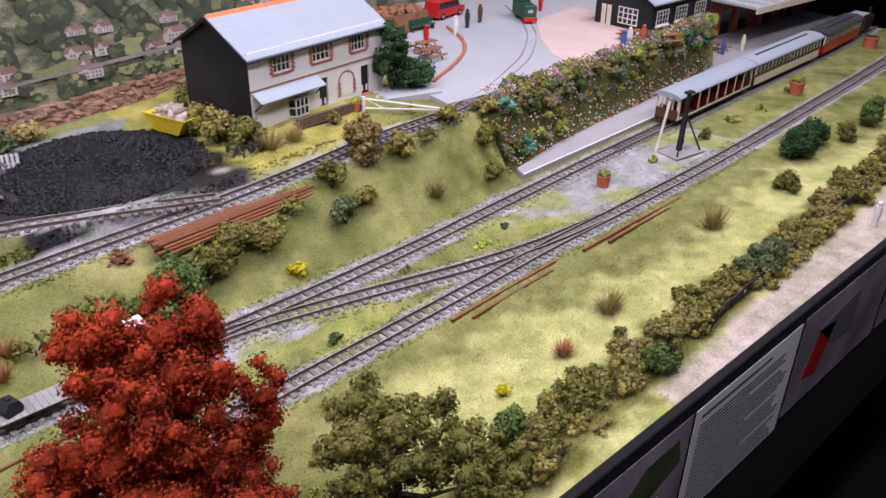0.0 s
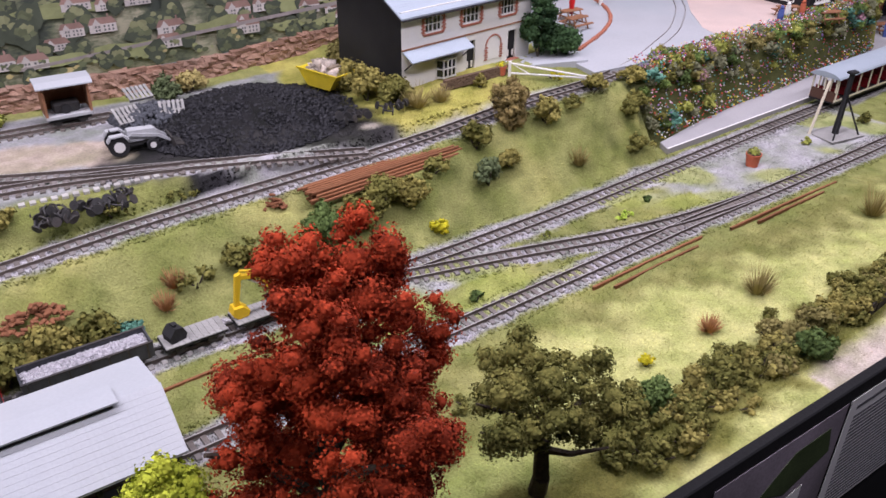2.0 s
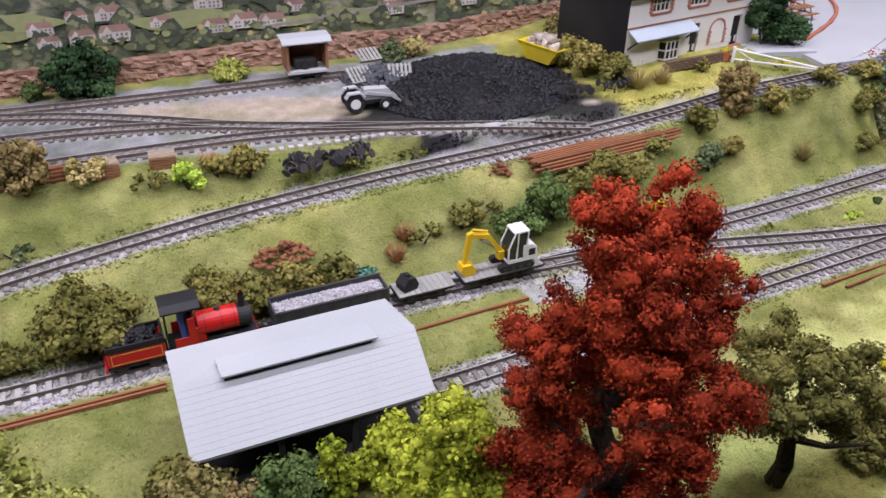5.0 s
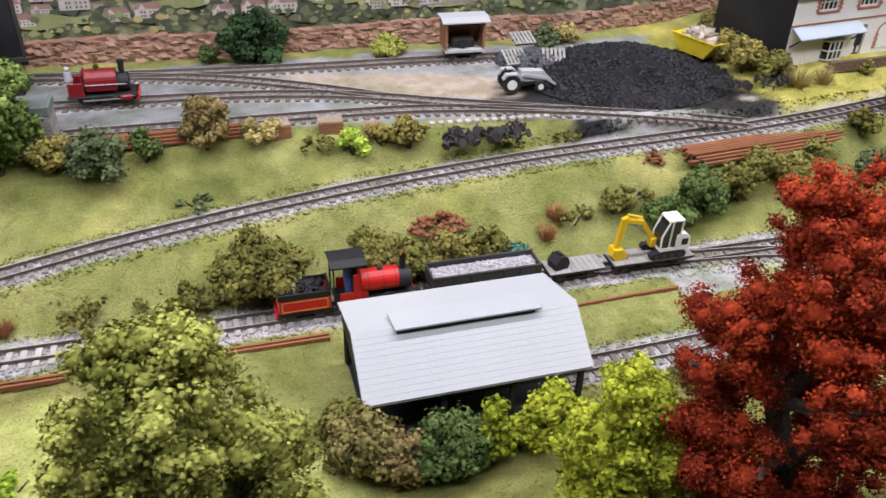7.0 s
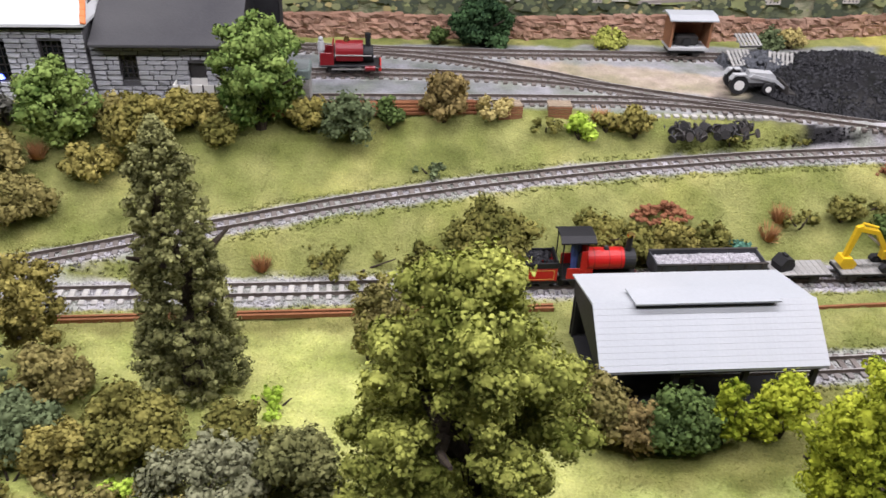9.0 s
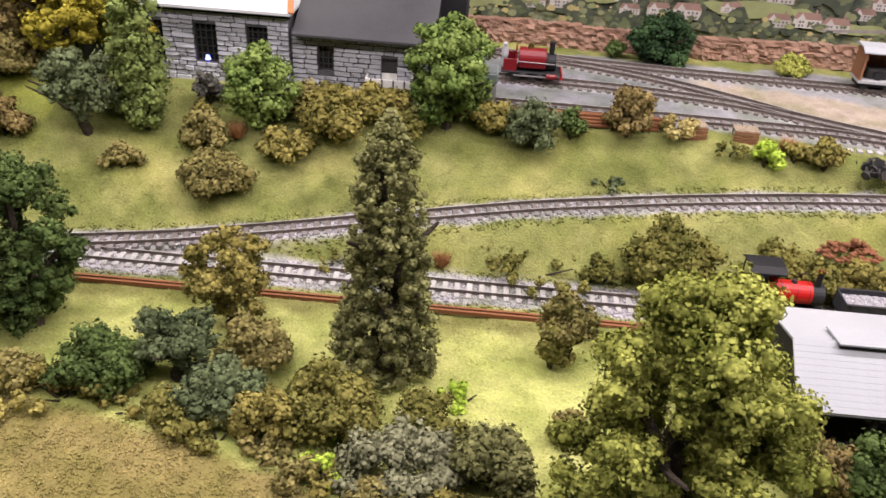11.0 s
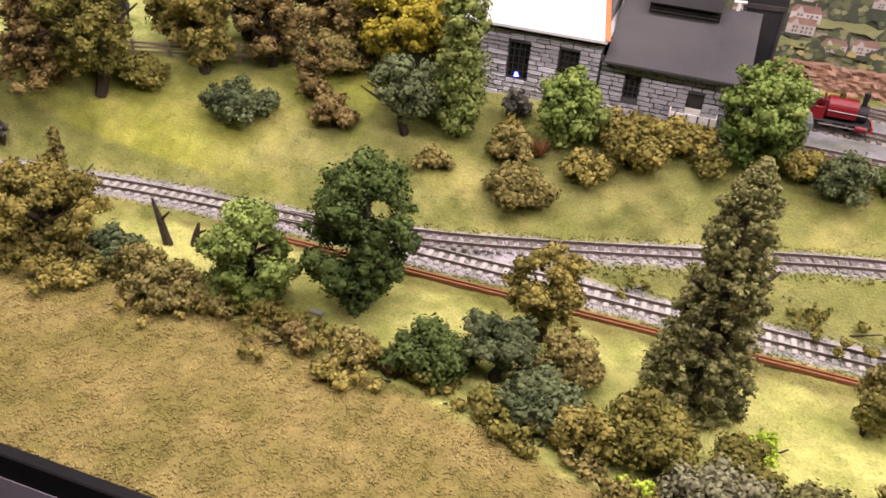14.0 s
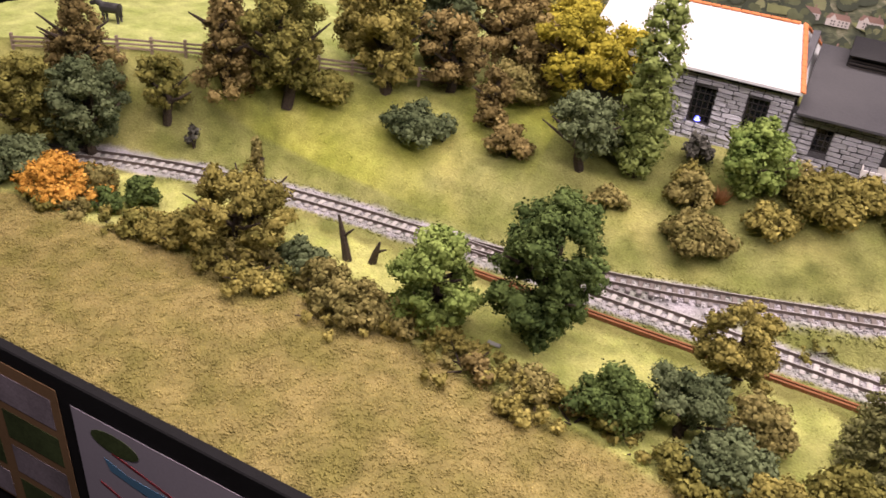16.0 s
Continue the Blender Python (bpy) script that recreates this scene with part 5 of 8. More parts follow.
# ---- stone wall along the back ----
def stone_wall():
    wall = thing("stone_wall", 0, 0, 0.85, label="dry-laid reddish-brown stone boundary wall", category="wall", kind="structure")
    line, heading = resample([(-4.35, 11.36), (-2, 11.36), (1, 11.34), (3.3, 11.36), (5.0, 11.6), (6.2, 11.85)], 0.02)
    g = random.Random(12)
    part("core", ([(x, y + s, z) for x, y, _ in line[::25] for s, z in ((-0.03, 0), (-0.03, 0.27), (0.09, 0.27), (0.09, 0))], [[4 * i + j, 4 * i + (j + 1) % 4, 4 * i + 4 + (j + 1) % 4, 4 * i + 4 + j] for i in range(len(line[::25]) - 1) for j in range(4)]), MORTAR, wall, "dark gaps between the stones")
    shapes = []
    for k in range(9):
        bm = B((-0.5, 0.5, -0.05, 0.05, -0.5, 0.5), bevel=0.0)
        bmesh.ops.subdivide_edges(bm, edges=[e for e in bm.edges if abs(e.verts[0].co.x - e.verts[1].co.x) > 0.5], cuts=2)
        for v in bm.verts:
            v.co += Vector((g.uniform(-0.06, 0.06), g.uniform(-0.025, 0.02), g.uniform(-0.16, 0.16)))
            v.co.x *= 0.19 * (0.7 + 0.09 * k)
            v.co.z *= 0.062
        shapes.append(mesh_of("stone", bm, WALLSTONE))
    rest = []
    count = 0
    for course in range(6):
        i = g.randrange(0, 10)
        while i < len(line) - 2:
            k = g.randrange(9)
            w = 0.19 * (0.7 + 0.09 * k)
            j = min(len(line) - 1, i + int(w / 0.02 / 2))
            x, y, _ = line[j]
            args = (x, y - 0.045 + g.uniform(-0.015, 0.015), 0.03 + course * 0.052 + g.uniform(-0.008, 0.008) + 0.02 * math.sin(j * 0.03))
            turn = (g.uniform(-12, 12), g.uniform(-5, 5), math.degrees(heading[j]) + g.uniform(-5, 5))
            if count < 300:
                again("stone", shapes[k], wall, *args, *turn)
                count += 1
            else:
                rest.append((k, args, turn))
            i += int(w / 0.02) - 1
    verts, faces = [], []
    for k, args, turn in rest:
        m = pose(*args, *turn)
        base = len(verts)
        verts += [tuple(m @ (v.co / U)) for v in shapes[k].vertices]
        faces += [[base + i for i in p.vertices] for p in shapes[k].polygons]
    tagged(part("stonework", (verts, faces), WALLSTONE, wall), kind="stuff")


stone_wall()

# ---- lineside fence, rails laid as edging ----
pf = thing("plank_fence", 0, 0, 0, label="low dark timber fence between hedge and path", category="fence")
fence_line, fence_turn = resample([(6.95, 3.47), (9, 3.62), (12, 3.8), (15, 4.05)], 0.16)
board_mesh = mesh_of("board", B((-0.075, 0.075, -0.01, 0.01, 0.0, 0.15), bevel=0.004), material("black_brown_fence", (0.035, 0.028, 0.022), 0.85, 0.4, 5, 0.4, objects=0.5))
for (fx, fy, _), a in zip(fence_line, fence_turn):
    again("board", board_mesh, pf, fx, fy, -0.01, rx=random.Random(fx).uniform(-4, 4), rz=math.degrees(a))
tf = thing("timber_fence", 0, 0, 0, label="weathered three-rail timber field fence", category="fence")
rail_line, rail_turn = resample([(-14.6, 6.15), (-13, 7.1), (-11.0, 8.0), (-10.0, 8.45)], 0.42)
post_mesh = mesh_of("post", B((-0.018, 0.018, -0.018, 0.018, -0.05, 0.21), bevel=0.004), TIMBER)
bar_mesh = mesh_of("bar", B((-0.21, 0.21, -0.006, 0.006, -0.014, 0.014), bevel=0.003), TIMBER)
for (fx, fy, _), a in zip(rail_line, rail_turn):
    z = float(height(fx, fy))
    again("post", post_mesh, tf, fx, fy, z, rz=math.degrees(a))
    for k in range(3):
        again("bar", bar_mesh, tf, fx + 0.21 * math.cos(a), fy + 0.21 * math.sin(a) - 0.02, z + 0.06 + 0.055 * k, ry=random.Random(fx + k).uniform(-2, 2), rz=math.degrees(a))


def loose_rail(points, label):
    q, a = resample(points, 0.2)
    q[:, 2] += 0.02
    n = np.stack([-np.sin(a), np.cos(a), 0 * a], -1)
    prof = [(-0.012, -0.03), (-0.012, 0.010), (0.012, 0.010), (0.012, -0.03)]
    verts = np.stack([q + n * u + np.array([0, 0, v]) for u, v in prof], 1).reshape(-1, 3)
    faces = [[4 * i + j, 4 * i + (j + 1) % 4, 4 * i + 4 + (j + 1) % 4, 4 * i + 4 + j] for i in range(len(q) - 1) for j in range(4)]
    return tagged(new("loose_rail", mesh_of("loose_rail", (verts, faces), RUST)), label, "rail", "rusty rails laid on the grass")


for a, b in (((4.95, 5.33), (6.9, 5.42)), ((5.15, 5.22), (6.6, 5.30)), ((7.2, 5.36), (9.4, 5.40)), ((7.6, 5.28), (9.1, 5.32)), ((-8.6, 6.21), (-1.15, 6.29)), ((-8.6, 6.26), (-1.15, 6.34)), ((0.75, 6.20), (2.3, 6.27))):
    loose_rail([(*a, 0), ((a[0] + b[0]) / 2, (a[1] + b[1]) / 2 + 0.01, 0), (*b, 0)], "rusty orange rail lying beside the track")


def rail_stack(x, y, z, length, rz, rows, layers, label):
    stack = thing("rail_stack", x, y, z, rz, label, "rail stack", "stacks of rusty rails")
    me = mesh_of("rail", B((-length / 2, length / 2, -0.014, 0.014, 0, 0.03), bevel=0.005), RUST)
    g = random.Random(x)
    for k in range(layers):
        for i in range(rows - k):
            again("rail", me, stack, g.uniform(-0.06, 0.06), (i - (rows - k) / 2) * 0.042, k * 0.031, rz=g.uniform(-0.4, 0.4))


rail_stack(3.95, 7.80, 0.6, 2.05, 5, 9, 4, "long stack of rusty orange rails on the bank")
rail_stack(-2.75, 8.79, float(height(-2.75, 8.79)) - 0.015, 2.2, 2, 5, 4, "long stack of rusty rails below the yard")

# ---- buildings ----
def window(parent, x, z, w, h, y, bars=2, rows=2, frame_mat=WHITE, sill=None):
    """A casement set in a wall that faces -y: pane, frame, bars and sill."""
    win = part("window", B((x, x + w, y - 0.004, y + 0.004, z, z + h)), GLASS, parent, "dark glazed window")
    t = 0.018
    edges = [(x, x + t, y - 0.02, y - 0.005, z, z + h), (x + w - t, x + w, y - 0.02, y - 0.005, z, z + h), (x + t, x + w - t, y - 0.02, y - 0.005, z, z + t), (x + t, x + w - t, y - 0.02, y - 0.005, z + h - t, z + h)]
    part("window_frame", B(*edges), frame_mat, win)
    for k in range(1, bars + 1):
        c = x + w * k / (bars + 1)
        part("glazing_bar", B((c - 0.006, c + 0.006, y - 0.016, y - 0.006, z + t, z + h - t)), frame_mat, win)
    for k in range(1, rows):
        c = z + h * k / rows
        part("glazing_bar", B((x + t, x + w - t, y - 0.015, y - 0.0065, c - 0.005, c + 0.005)), frame_mat, win)
    if sill:
        part("window_sill", B((x - 0.03, x + w + 0.03, y - 0.045, y - 0.006, z - 0.03, z - 0.001), bevel=0.005), sill, win)
    return win


def holed_wall(length, thick, low, high, holes, mat):
    """A wall along x, facing -y, with openings (x0, x1, z0, z1) that go through it."""
    xs = sorted({0.0, length, *(v for h in holes for v in h[:2])})
    boxes = []
    for a, b in zip(xs, xs[1:]):
        z = low
        for _, _, z0, z1 in sorted((h for h in holes if h[0] <= a + 1e-6 and h[1] >= b - 1e-6), key=lambda h: h[2]):
            if z0 > z:
                boxes.append((a, b, 0, thick, z, z0))
            z = z1
        if z < high:
            boxes.append((a, b, 0, thick, z, high))
    bm = B(*boxes)
    bmesh.ops.remove_doubles(bm, verts=bm.verts, dist=1e-5)
    return bm


def cottage():
    L, D, E, A = 2.45, 1.35, 1.0, 1.36
    house = thing("cottage", 5.02, 9.11, 1.0, 8, "white two-storey cottage with grey-blue slate roof", "house")
    holes = [(0.40, 0.70, 0.66, 0.88), (1.08, 1.40, 0.66, 0.88), (1.82, 2.10, 0.66, 0.88), (1.17, 1.33, 0.0, 0.42), (1.99, 2.16, 0.0, 0.42), (0.60, 0.94, 0.06, 0.28)]
    part("wall", holed_wall(L, 0.06, -0.12, E, holes, WHITE), WHITE, house, "white rendered front wall")
    part("wall", prism([(0.06, -0.12), (D, -0.12), (D, E), (D / 2, A - 0.03), (0.06, E)], "x", 0.0, 0.06), BLACK, house, "black tarred gable wall")
    part("wall", prism([(0.06, -0.12), (D, -0.12), (D, E), (D / 2, A - 0.03), (0.06, E)], "x", L - 0.06, L), BLACK, house, "black tarred gable wall")
    part("wall", B((0.06, L - 0.06, D - 0.06, D, -0.12, E)), WHITE, house)
    part("wall", B((-0.004, 0.0, 0.0, 0.06, -0.12, E)), BLACK, house)
    part("floor", B((0.06, L - 0.06, 0.06, D - 0.06, 0.45, 0.47)), BLACK, house)
    roof = part("roof", prism([(-0.08, E - 0.06), (D / 2, A), (D + 0.08, E - 0.06), (D + 0.08, E - 0.09), (D / 2, A - 0.03), (-0.08, E - 0.09)], "x", -0.06, L + 0.06), SLATE_BLUE, house, "grey-blue slated roof")
    slope = math.atan2(A - E + 0.06, D / 2 + 0.08)
    run = math.hypot(A - E + 0.06, D / 2 + 0.08)
    slates = mesh_of("slate_course", B((-0.06, L + 0.06, 0.0, 0.04, 0.001, 0.003), bevel=0.0006), SLATE_BLUE)
    for k in range(22):
        s = k * run / 22
        again("slate_course", slates, roof, 0, -0.08 + s * math.cos(slope), E - 0.06 + s * math.sin(slope) + 0.001, rx=math.degrees(slope) - 1.2)
    tile = mesh_of("ridge_tile", prism([(-0.045, -0.03), (0, 0.014), (0.045, -0.03), (0.04, -0.04), (0, 0.0), (-0.04, -0.04)], "x", 0, 0.10), ORANGE_TILE)
    for k in range(24):
        again("ridge_tile", tile, roof, -0.05 + k * 0.1045, D / 2, A + 0.012)
    part("gutter", R((-0.06, -0.09, E - 0.085), (L + 0.06, -0.09, E - 0.085), 0.014, seg=8), BLACK, house)
    part("bargeboard", prism([(-0.08, E - 0.07), (D / 2, A - 0.005), (D + 0.08, E - 0.07), (D + 0.08, E - 0.11), (D / 2, A - 0.05), (-0.08, E - 0.11)], "x", -0.075, -0.062), BLACK, house)
    quoin = mesh_of("quoin", B((-0.03, 0.03, -0.008, 0, 0, 0.022), bevel=0.003), BRICK)
    for x0, x1, z0, z1 in holes[:3]:
        win = window(house, x0, z0, x1 - x0, z1 - z0, 0.03, 3, 2, WHITE, BRICK)
        for k in range(9):
            for x, s in ((x0 - 0.02, -1), (x1 + 0.02, 1)):
                again("quoin", quoin, win, x + (0.02 * s if k % 2 else 0), 0, z0 - 0.01 + k * 0.024)
        part("lintel", B((x0 - 0.04, x1 + 0.04, -0.01, 0.0, z1 + 0.002, z1 + 0.025), bevel=0.003), BRICK, win)
    for x0, x1 in ((1.17, 1.33), (1.99, 2.16)):
        door = part("door", B((x0, x1, 0.03, 0.045, 0.0, 0.42), bevel=0.003), BLACK, house, "black panelled door")
        part("lower_panel", B((x0 + 0.02, x0 + 0.055, 0.024, 0.029, 0.04, 0.13), (x1 - 0.055, x1 - 0.02, 0.024, 0.029, 0.04, 0.13)), WHITE, door)
        part("doorstep", B((x0 - 0.02, x1 + 0.02, -0.06, 0.02, -0.03, 0.012), bevel=0.004), BRICK, door)
    bay = part("bay_window", prism([(0.60, 0.02), (0.66, -0.08), (0.88, -0.08), (0.94, 0.02)], "z", 0.05, 0.28), GLASS, house, "white bay window with small panes")
    for x, y in ((0.60, 0.0), (0.66, -0.085), (0.735, -0.088), (0.805, -0.088), (0.88, -0.085), (0.94, 0.0)):
        part("mullion", B((x - 0.008, x + 0.008, y - 0.008, y + 0.006, 0.03, 0.28)), WHITE, bay)
    for z in (0.03, 0.15, 0.27):
        part("transom", prism([(0.59, 0.01), (0.65, -0.095), (0.89, -0.095), (0.95, 0.01)], "z", z, z + 0.014), WHITE, bay)
    awning = part("awning", prism([(0.0, 0.50), (-0.19, 0.40), (-0.19, 0.385), (0.0, 0.48)], "x", 0.02, 1.13), SLATE_BLUE, house, "grey-blue lean-to porch roof")
    for x in (0.05, 1.10):
        part("bracket", R((x, -0.17, 0.39), (x, 0.0, 0.25), 0.01, seg=6), BLACK, awning)
    part("string_course", B((0.0, L, -0.008, -0.001, 0.505, 0.525)), BROWN_TIMBER, house)
    arch = part("niche", prism([(1.57, 0.08), (1.81, 0.08), (1.81, 0.28)] + [(1.69 + 0.11 * math.cos(a), 0.28 + 0.10 * math.sin(a)) for a in np.linspace(0.3, math.pi - 0.3, 7)] + [(1.57, 0.28)], "y", -0.006, -0.001), WHITE, house, "arched blind niche edged in brick")
    for k in range(6):
        for x in (1.54, 1.84):
            again("quoin", quoin, arch, x + (0.012 if k % 2 else 0), -0.002, 0.08 + k * 0.033)
    for a in np.linspace(0.1, math.pi - 0.1, 9):
        again("quoin", quoin, arch, 1.69 + 0.14 * math.cos(a), -0.002, 0.28 + 0.13 * math.sin(a), ry=90 - math.degrees(a))
    garden = thing("garden_wall", 5.45, 8.84, 0.98, 4, "low brown brick garden wall before the cottage", "wall")
    brown = mesh_of("brick", B((-0.05, 0.05, -0.025, 0.025, 0, 0.034), bevel=0.004), material("dark_brown_wall_brick", (0.13, 0.085, 0.055), 0.9, 0.35, 5, 0.4, objects=0.6))
    for k in range(4):
        for i in range(11):
            again("brick", brown, garden, 0.05 + i * 0.104 + (0.05 if k % 2 else 0), 0, k * 0.036)
    return house


cottage()


def open_shed():
    shed = thing("open_shed", -1.12, 4.95, 0, 0.5, "open-sided shed with pale grey corrugated roof", "shed")
    L = 1.7
    sheet_bm = prism([(0.0, 0.43), (0.42, 0.755), (1.04, 0.60), (1.04, 0.585), (0.42, 0.735), (0.0, 0.41)], "x", -0.03, L + 0.03)
    roof = part("roof", sheet_bm, PALE_ROOF, shed, "pale grey corrugated sheet roof")
    a = math.degrees(math.atan2(0.325, 0.42))
    course = mesh_of("roof_sheet", B((-0.035, L + 0.035, 0.0, 0.056, 0.0, 0.005), bevel=0.0015), PALE_ROOF)
    for k in range(11):
        s = k * 0.531 / 11
        again("roof_sheet", course, roof, 0, -0.004 + s * math.cos(math.radians(a)), 0.431 + s * math.sin(math.radians(a)) + 0.001, rx=a - 1.6)
    vent = part("ridge_vent", prism([(0.345, 0.792), (0.62, 0.745), (0.62, 0.73), (0.345, 0.778)], "x", 0.28, 1.42), PALE_ROOF, shed, "raised ridge ventilator with a dark slot")
    # black block set in the gap below the vent, in place of its shade
    part("slot", B((0.30, 1.38, 0.375, 0.40, 0.70, 0.779)), BLACK, vent)
    # posts, back wall and floor are black to imitate the shade under the roof
    for x in (0.03, 0.58, 1.12, 1.67):
        for y, h in ((0.06, 0.45), (0.98, 0.60)):
            part("post", B((x - 0.02, x + 0.02, y - 0.02, y + 0.02, -0.04, h)), BLACK, shed)
    part("back_wall", B((0.0, L, 0.99, 1.01, 0.0, 0.58)), BLACK, shed, "boarded back wall coloured black for the shade inside")
    part("end_board", prism([(0.05, 0.38), (0.42, 0.72), (1.0, 0.58), (1.0, 0.45), (0.05, 0.3)], "x", -0.01, 0.01), BLACK, shed, "dark gable board")
    part("beam", B((0, L, 0.04, 0.08, 0.36, 0.41)), BLACK, shed)
    part("floor", B((0.02, L - 0.02, 0.02, 0.98, -0.06, 0.012)), BLACK, shed, "floor slab coloured black for the shade under the roof")
    return shed


open_shed()


def stone_face(parent, x0, x1, y, z0, z1, holes, seed, limit=300):
    """Courses of separate rough stones on a wall face that looks to -y, cut to fit round the openings."""
    g = random.Random(seed)
    shapes = []
    for k in range(8):
        bm = B((-0.05, 0.05, -0.014, 0.006, 0, 0.05), bevel=0.006)
        for v in bm.verts:
            v.co += Vector((g.uniform(-0.004, 0.004), g.uniform(-0.008, 0.003), g.uniform(-0.006, 0.006)))
        shapes.append(mesh_of("stone", bm, STONE))
    n, z = 0, z0
    while z < z1 - 0.03:
        high = g.choice((0.044, 0.052, 0.060))
        spans = [(x0, x1)]
        for a, b, c, d in holes:
            if c < z + high - 0.008 and z + 0.008 < d:
                spans = [piece for u, v in spans for piece in (((u, a), (b, v)) if u < a and b < v else ((u, v),))]
        for u, v in spans:
            x = u
            while x < v - 0.02:
                w = g.uniform(0.085, 0.20)
                if v - x - w < 0.06:
                    w = v - x
                if n < limit:
                    ob = again("stone", g.choice(shapes), parent, x + w / 2, y + g.uniform(-0.009, 0.004), z, ry=g.uniform(-1.5, 1.5))
                    ob.matrix_basis = ob.matrix_basis @ Matrix.Diagonal(((w - 0.011) / 0.1, 1, (high - 0.010) / 0.05, 1))
                    n += 1
                x += w
        z += high


def engine_shed():
    es = thing("engine_shed", -8.2, 9.08, 0.86, 0, "grey stone engine shed with white and black roofs", "engine shed")
    L1, L2, D = 2.38, 3.95, 1.9
    holes1 = [(1.30, 1.56, 0.22, 0.66), (1.90, 2.14, 0.30, 0.67), (0.70, 0.95, 0.22, 0.66)]
    main = part("wall", holed_wall(L1, 0.08, -0.1, 0.86, holes1, STONE), MORTAR, es, "grey rough-stone front wall")
    stone_face(main, 0.55, L1, 0.0, 0.0, 0.86, holes1, 3)
    for x0, x1, z0, z1 in holes1:
        window(es, x0, z0, x1 - x0, z1 - z0, 0.05, 3, 5, DARK_METAL, GREY_METAL)
    part("wall", prism([(0.08, -0.1), (D, -0.1), (D, 0.86), (D / 2, 1.30), (0.08, 0.86)], "x", L1 - 0.08, L1), MORTAR, es)
    part("wall", prism([(0.08, -0.1), (D, -0.1), (D, 0.86), (D / 2, 1.30), (0.08, 0.86)], "x", 0, 0.08), MORTAR, es)
    part("wall", B((0, L1, D - 0.08, D, -0.1, 0.86)), MORTAR, es)
    part("eaves_board", B((-0.04, L1 + 0.03, -0.05, 0.0, 0.80, 0.88)), BLACK, es, "black eaves board")
    bm = bmesh.new()
    v = [bm.verts.new(p) for p in ((-0.05, -0.09, 0.87), (L1 + 0.05, -0.09, 0.87), (L1 - 0.18, D / 2, 1.33), (-0.05, D / 2, 1.33), (L1 + 0.05, D + 0.09, 0.87), (-0.05, D + 0.09, 0.87), (-0.05, -0.09, 0.84), (L1 + 0.05, -0.09, 0.84), (L1 + 0.05, D + 0.09, 0.84), (-0.05, D + 0.09, 0.84))]
    for f in ((0, 1, 2, 3), (1, 4, 2), (4, 5, 3, 2), (0, 6, 7, 1), (1, 7, 8, 4), (4, 8, 9, 5), (5, 9, 6, 0), (0, 3, 5), (6, 9, 8, 7)):
        bm.faces.new([v[i] for i in f])
    roof = part("roof", bm, WHITE_ROOF, es, "whitish sheet hipped roof with orange ridge tiles")
    tile = mesh_of("ridge_tile", B((-0.055, 0.055, -0.03, 0.03, -0.008, 0.018), bevel=0.008), ORANGE_TILE)
    for k in range(19):
        again("ridge_tile", tile, roof, 0.02 + k * 0.115, D / 2, 1.335)
    for y in (-0.09, D + 0.09):
        run = Vector((0.23, y - D / 2, -0.46))
        turn = Vector((1, 0, 0)).rotation_difference(run).to_matrix().to_4x4()
        for k in range(11):
            ob = again("ridge_tile", tile, roof, 0, 0, 0)
            ob.matrix_basis = Matrix.Translation((Vector((L1 - 0.18, D / 2, 1.335)) + run * (k + 0.5) / 11) * U) @ turn
    holes2 = [(2.68, 2.86, 0.22, 0.50), (3.40, 3.58, 0.12, 0.42)]
    front = part("wall", holed_wall(L2 - L1, 0.08, -0.1, 0.66, [(a - L1, b - L1, c, d) for a, b, c, d in holes2], STONE), MORTAR, es, "grey rough-stone front wall")
    front.matrix_basis = pose((L1 + 0.005) * U, 0.04 * U, 0)
    stone_face(front, 0.015, L2 - L1 - 0.005, 0.0, 0.0, 0.64, [(a - L1, b - L1, c, d) for a, b, c, d in holes2], 8)
    window(es, 2.68, 0.22, 0.18, 0.28, 0.09, 2, 4, DARK_METAL, GREY_METAL)
    part("door", B((3.40, 3.58, 0.08, 0.10, 0.12, 0.42), bevel=0.004), DARK_METAL, es, "grey arched doorway, boarded up")
    part("wall", prism([(0.12, -0.1), (D, -0.1), (D, 0.66), (D / 2, 1.10), (0.12, 0.66)], "x", L2 - 0.08, L2), BLACK, es, "black boarded end wall")
    part("wall", B((L1 + 0.09, L2 - 0.08, D - 0.08, D, -0.1, 0.66)), MORTAR, es)
    part("eaves_board", B((L1 + 0.06, L2, -0.01, 0.038, 0.60, 0.70)), BLACK, es)
    dark = part("roof", prism([(-0.10, 0.66), (D / 2, 1.17), (D + 0.08, 0.66), (D + 0.08, 0.635), (D / 2, 1.14), (-0.10, 0.635)], "x", L1 + 0.055, L2 + 0.05), DARK_ROOF, es, "dark grey felted roof")
    vent = part("roof_vent", prism([(0.70, 1.0), (0.70, 1.19), (0.62, 1.19), (0.95, 1.33), (1.28, 1.19), (1.2, 1.19), (1.2, 1.0)], "x", 2.75, 3.55), BLACK, es, "black louvred roof ventilator")
    for k in range(4):
        part("louvre", B((2.77, 3.53, 0.685, 0.698, 1.04 + k * 0.038, 1.055 + k * 0.038)), DARK_METAL, vent)
    part("finial", R((3.72, D / 2, 1.15), (3.72, D / 2, 1.26), 0.02, seg=8), WHITE, dark, "small white roof ornament")
    part("finial", R((3.66, D / 2, 1.255), (3.80, D / 2, 1.265), 0.018, seg=8), WHITE, dark, "small white roof ornament")
    leaf = part("shed_door", B((0, 0.50, -0.02, 0.02, 0.0, 0.95), bevel=0.005), BLACK, es, "tall black open shed door")
    leaf.matrix_basis = pose((L2 - 0.16) * U, 1.42 * U, 0.30 * U, 0, 0, 6)
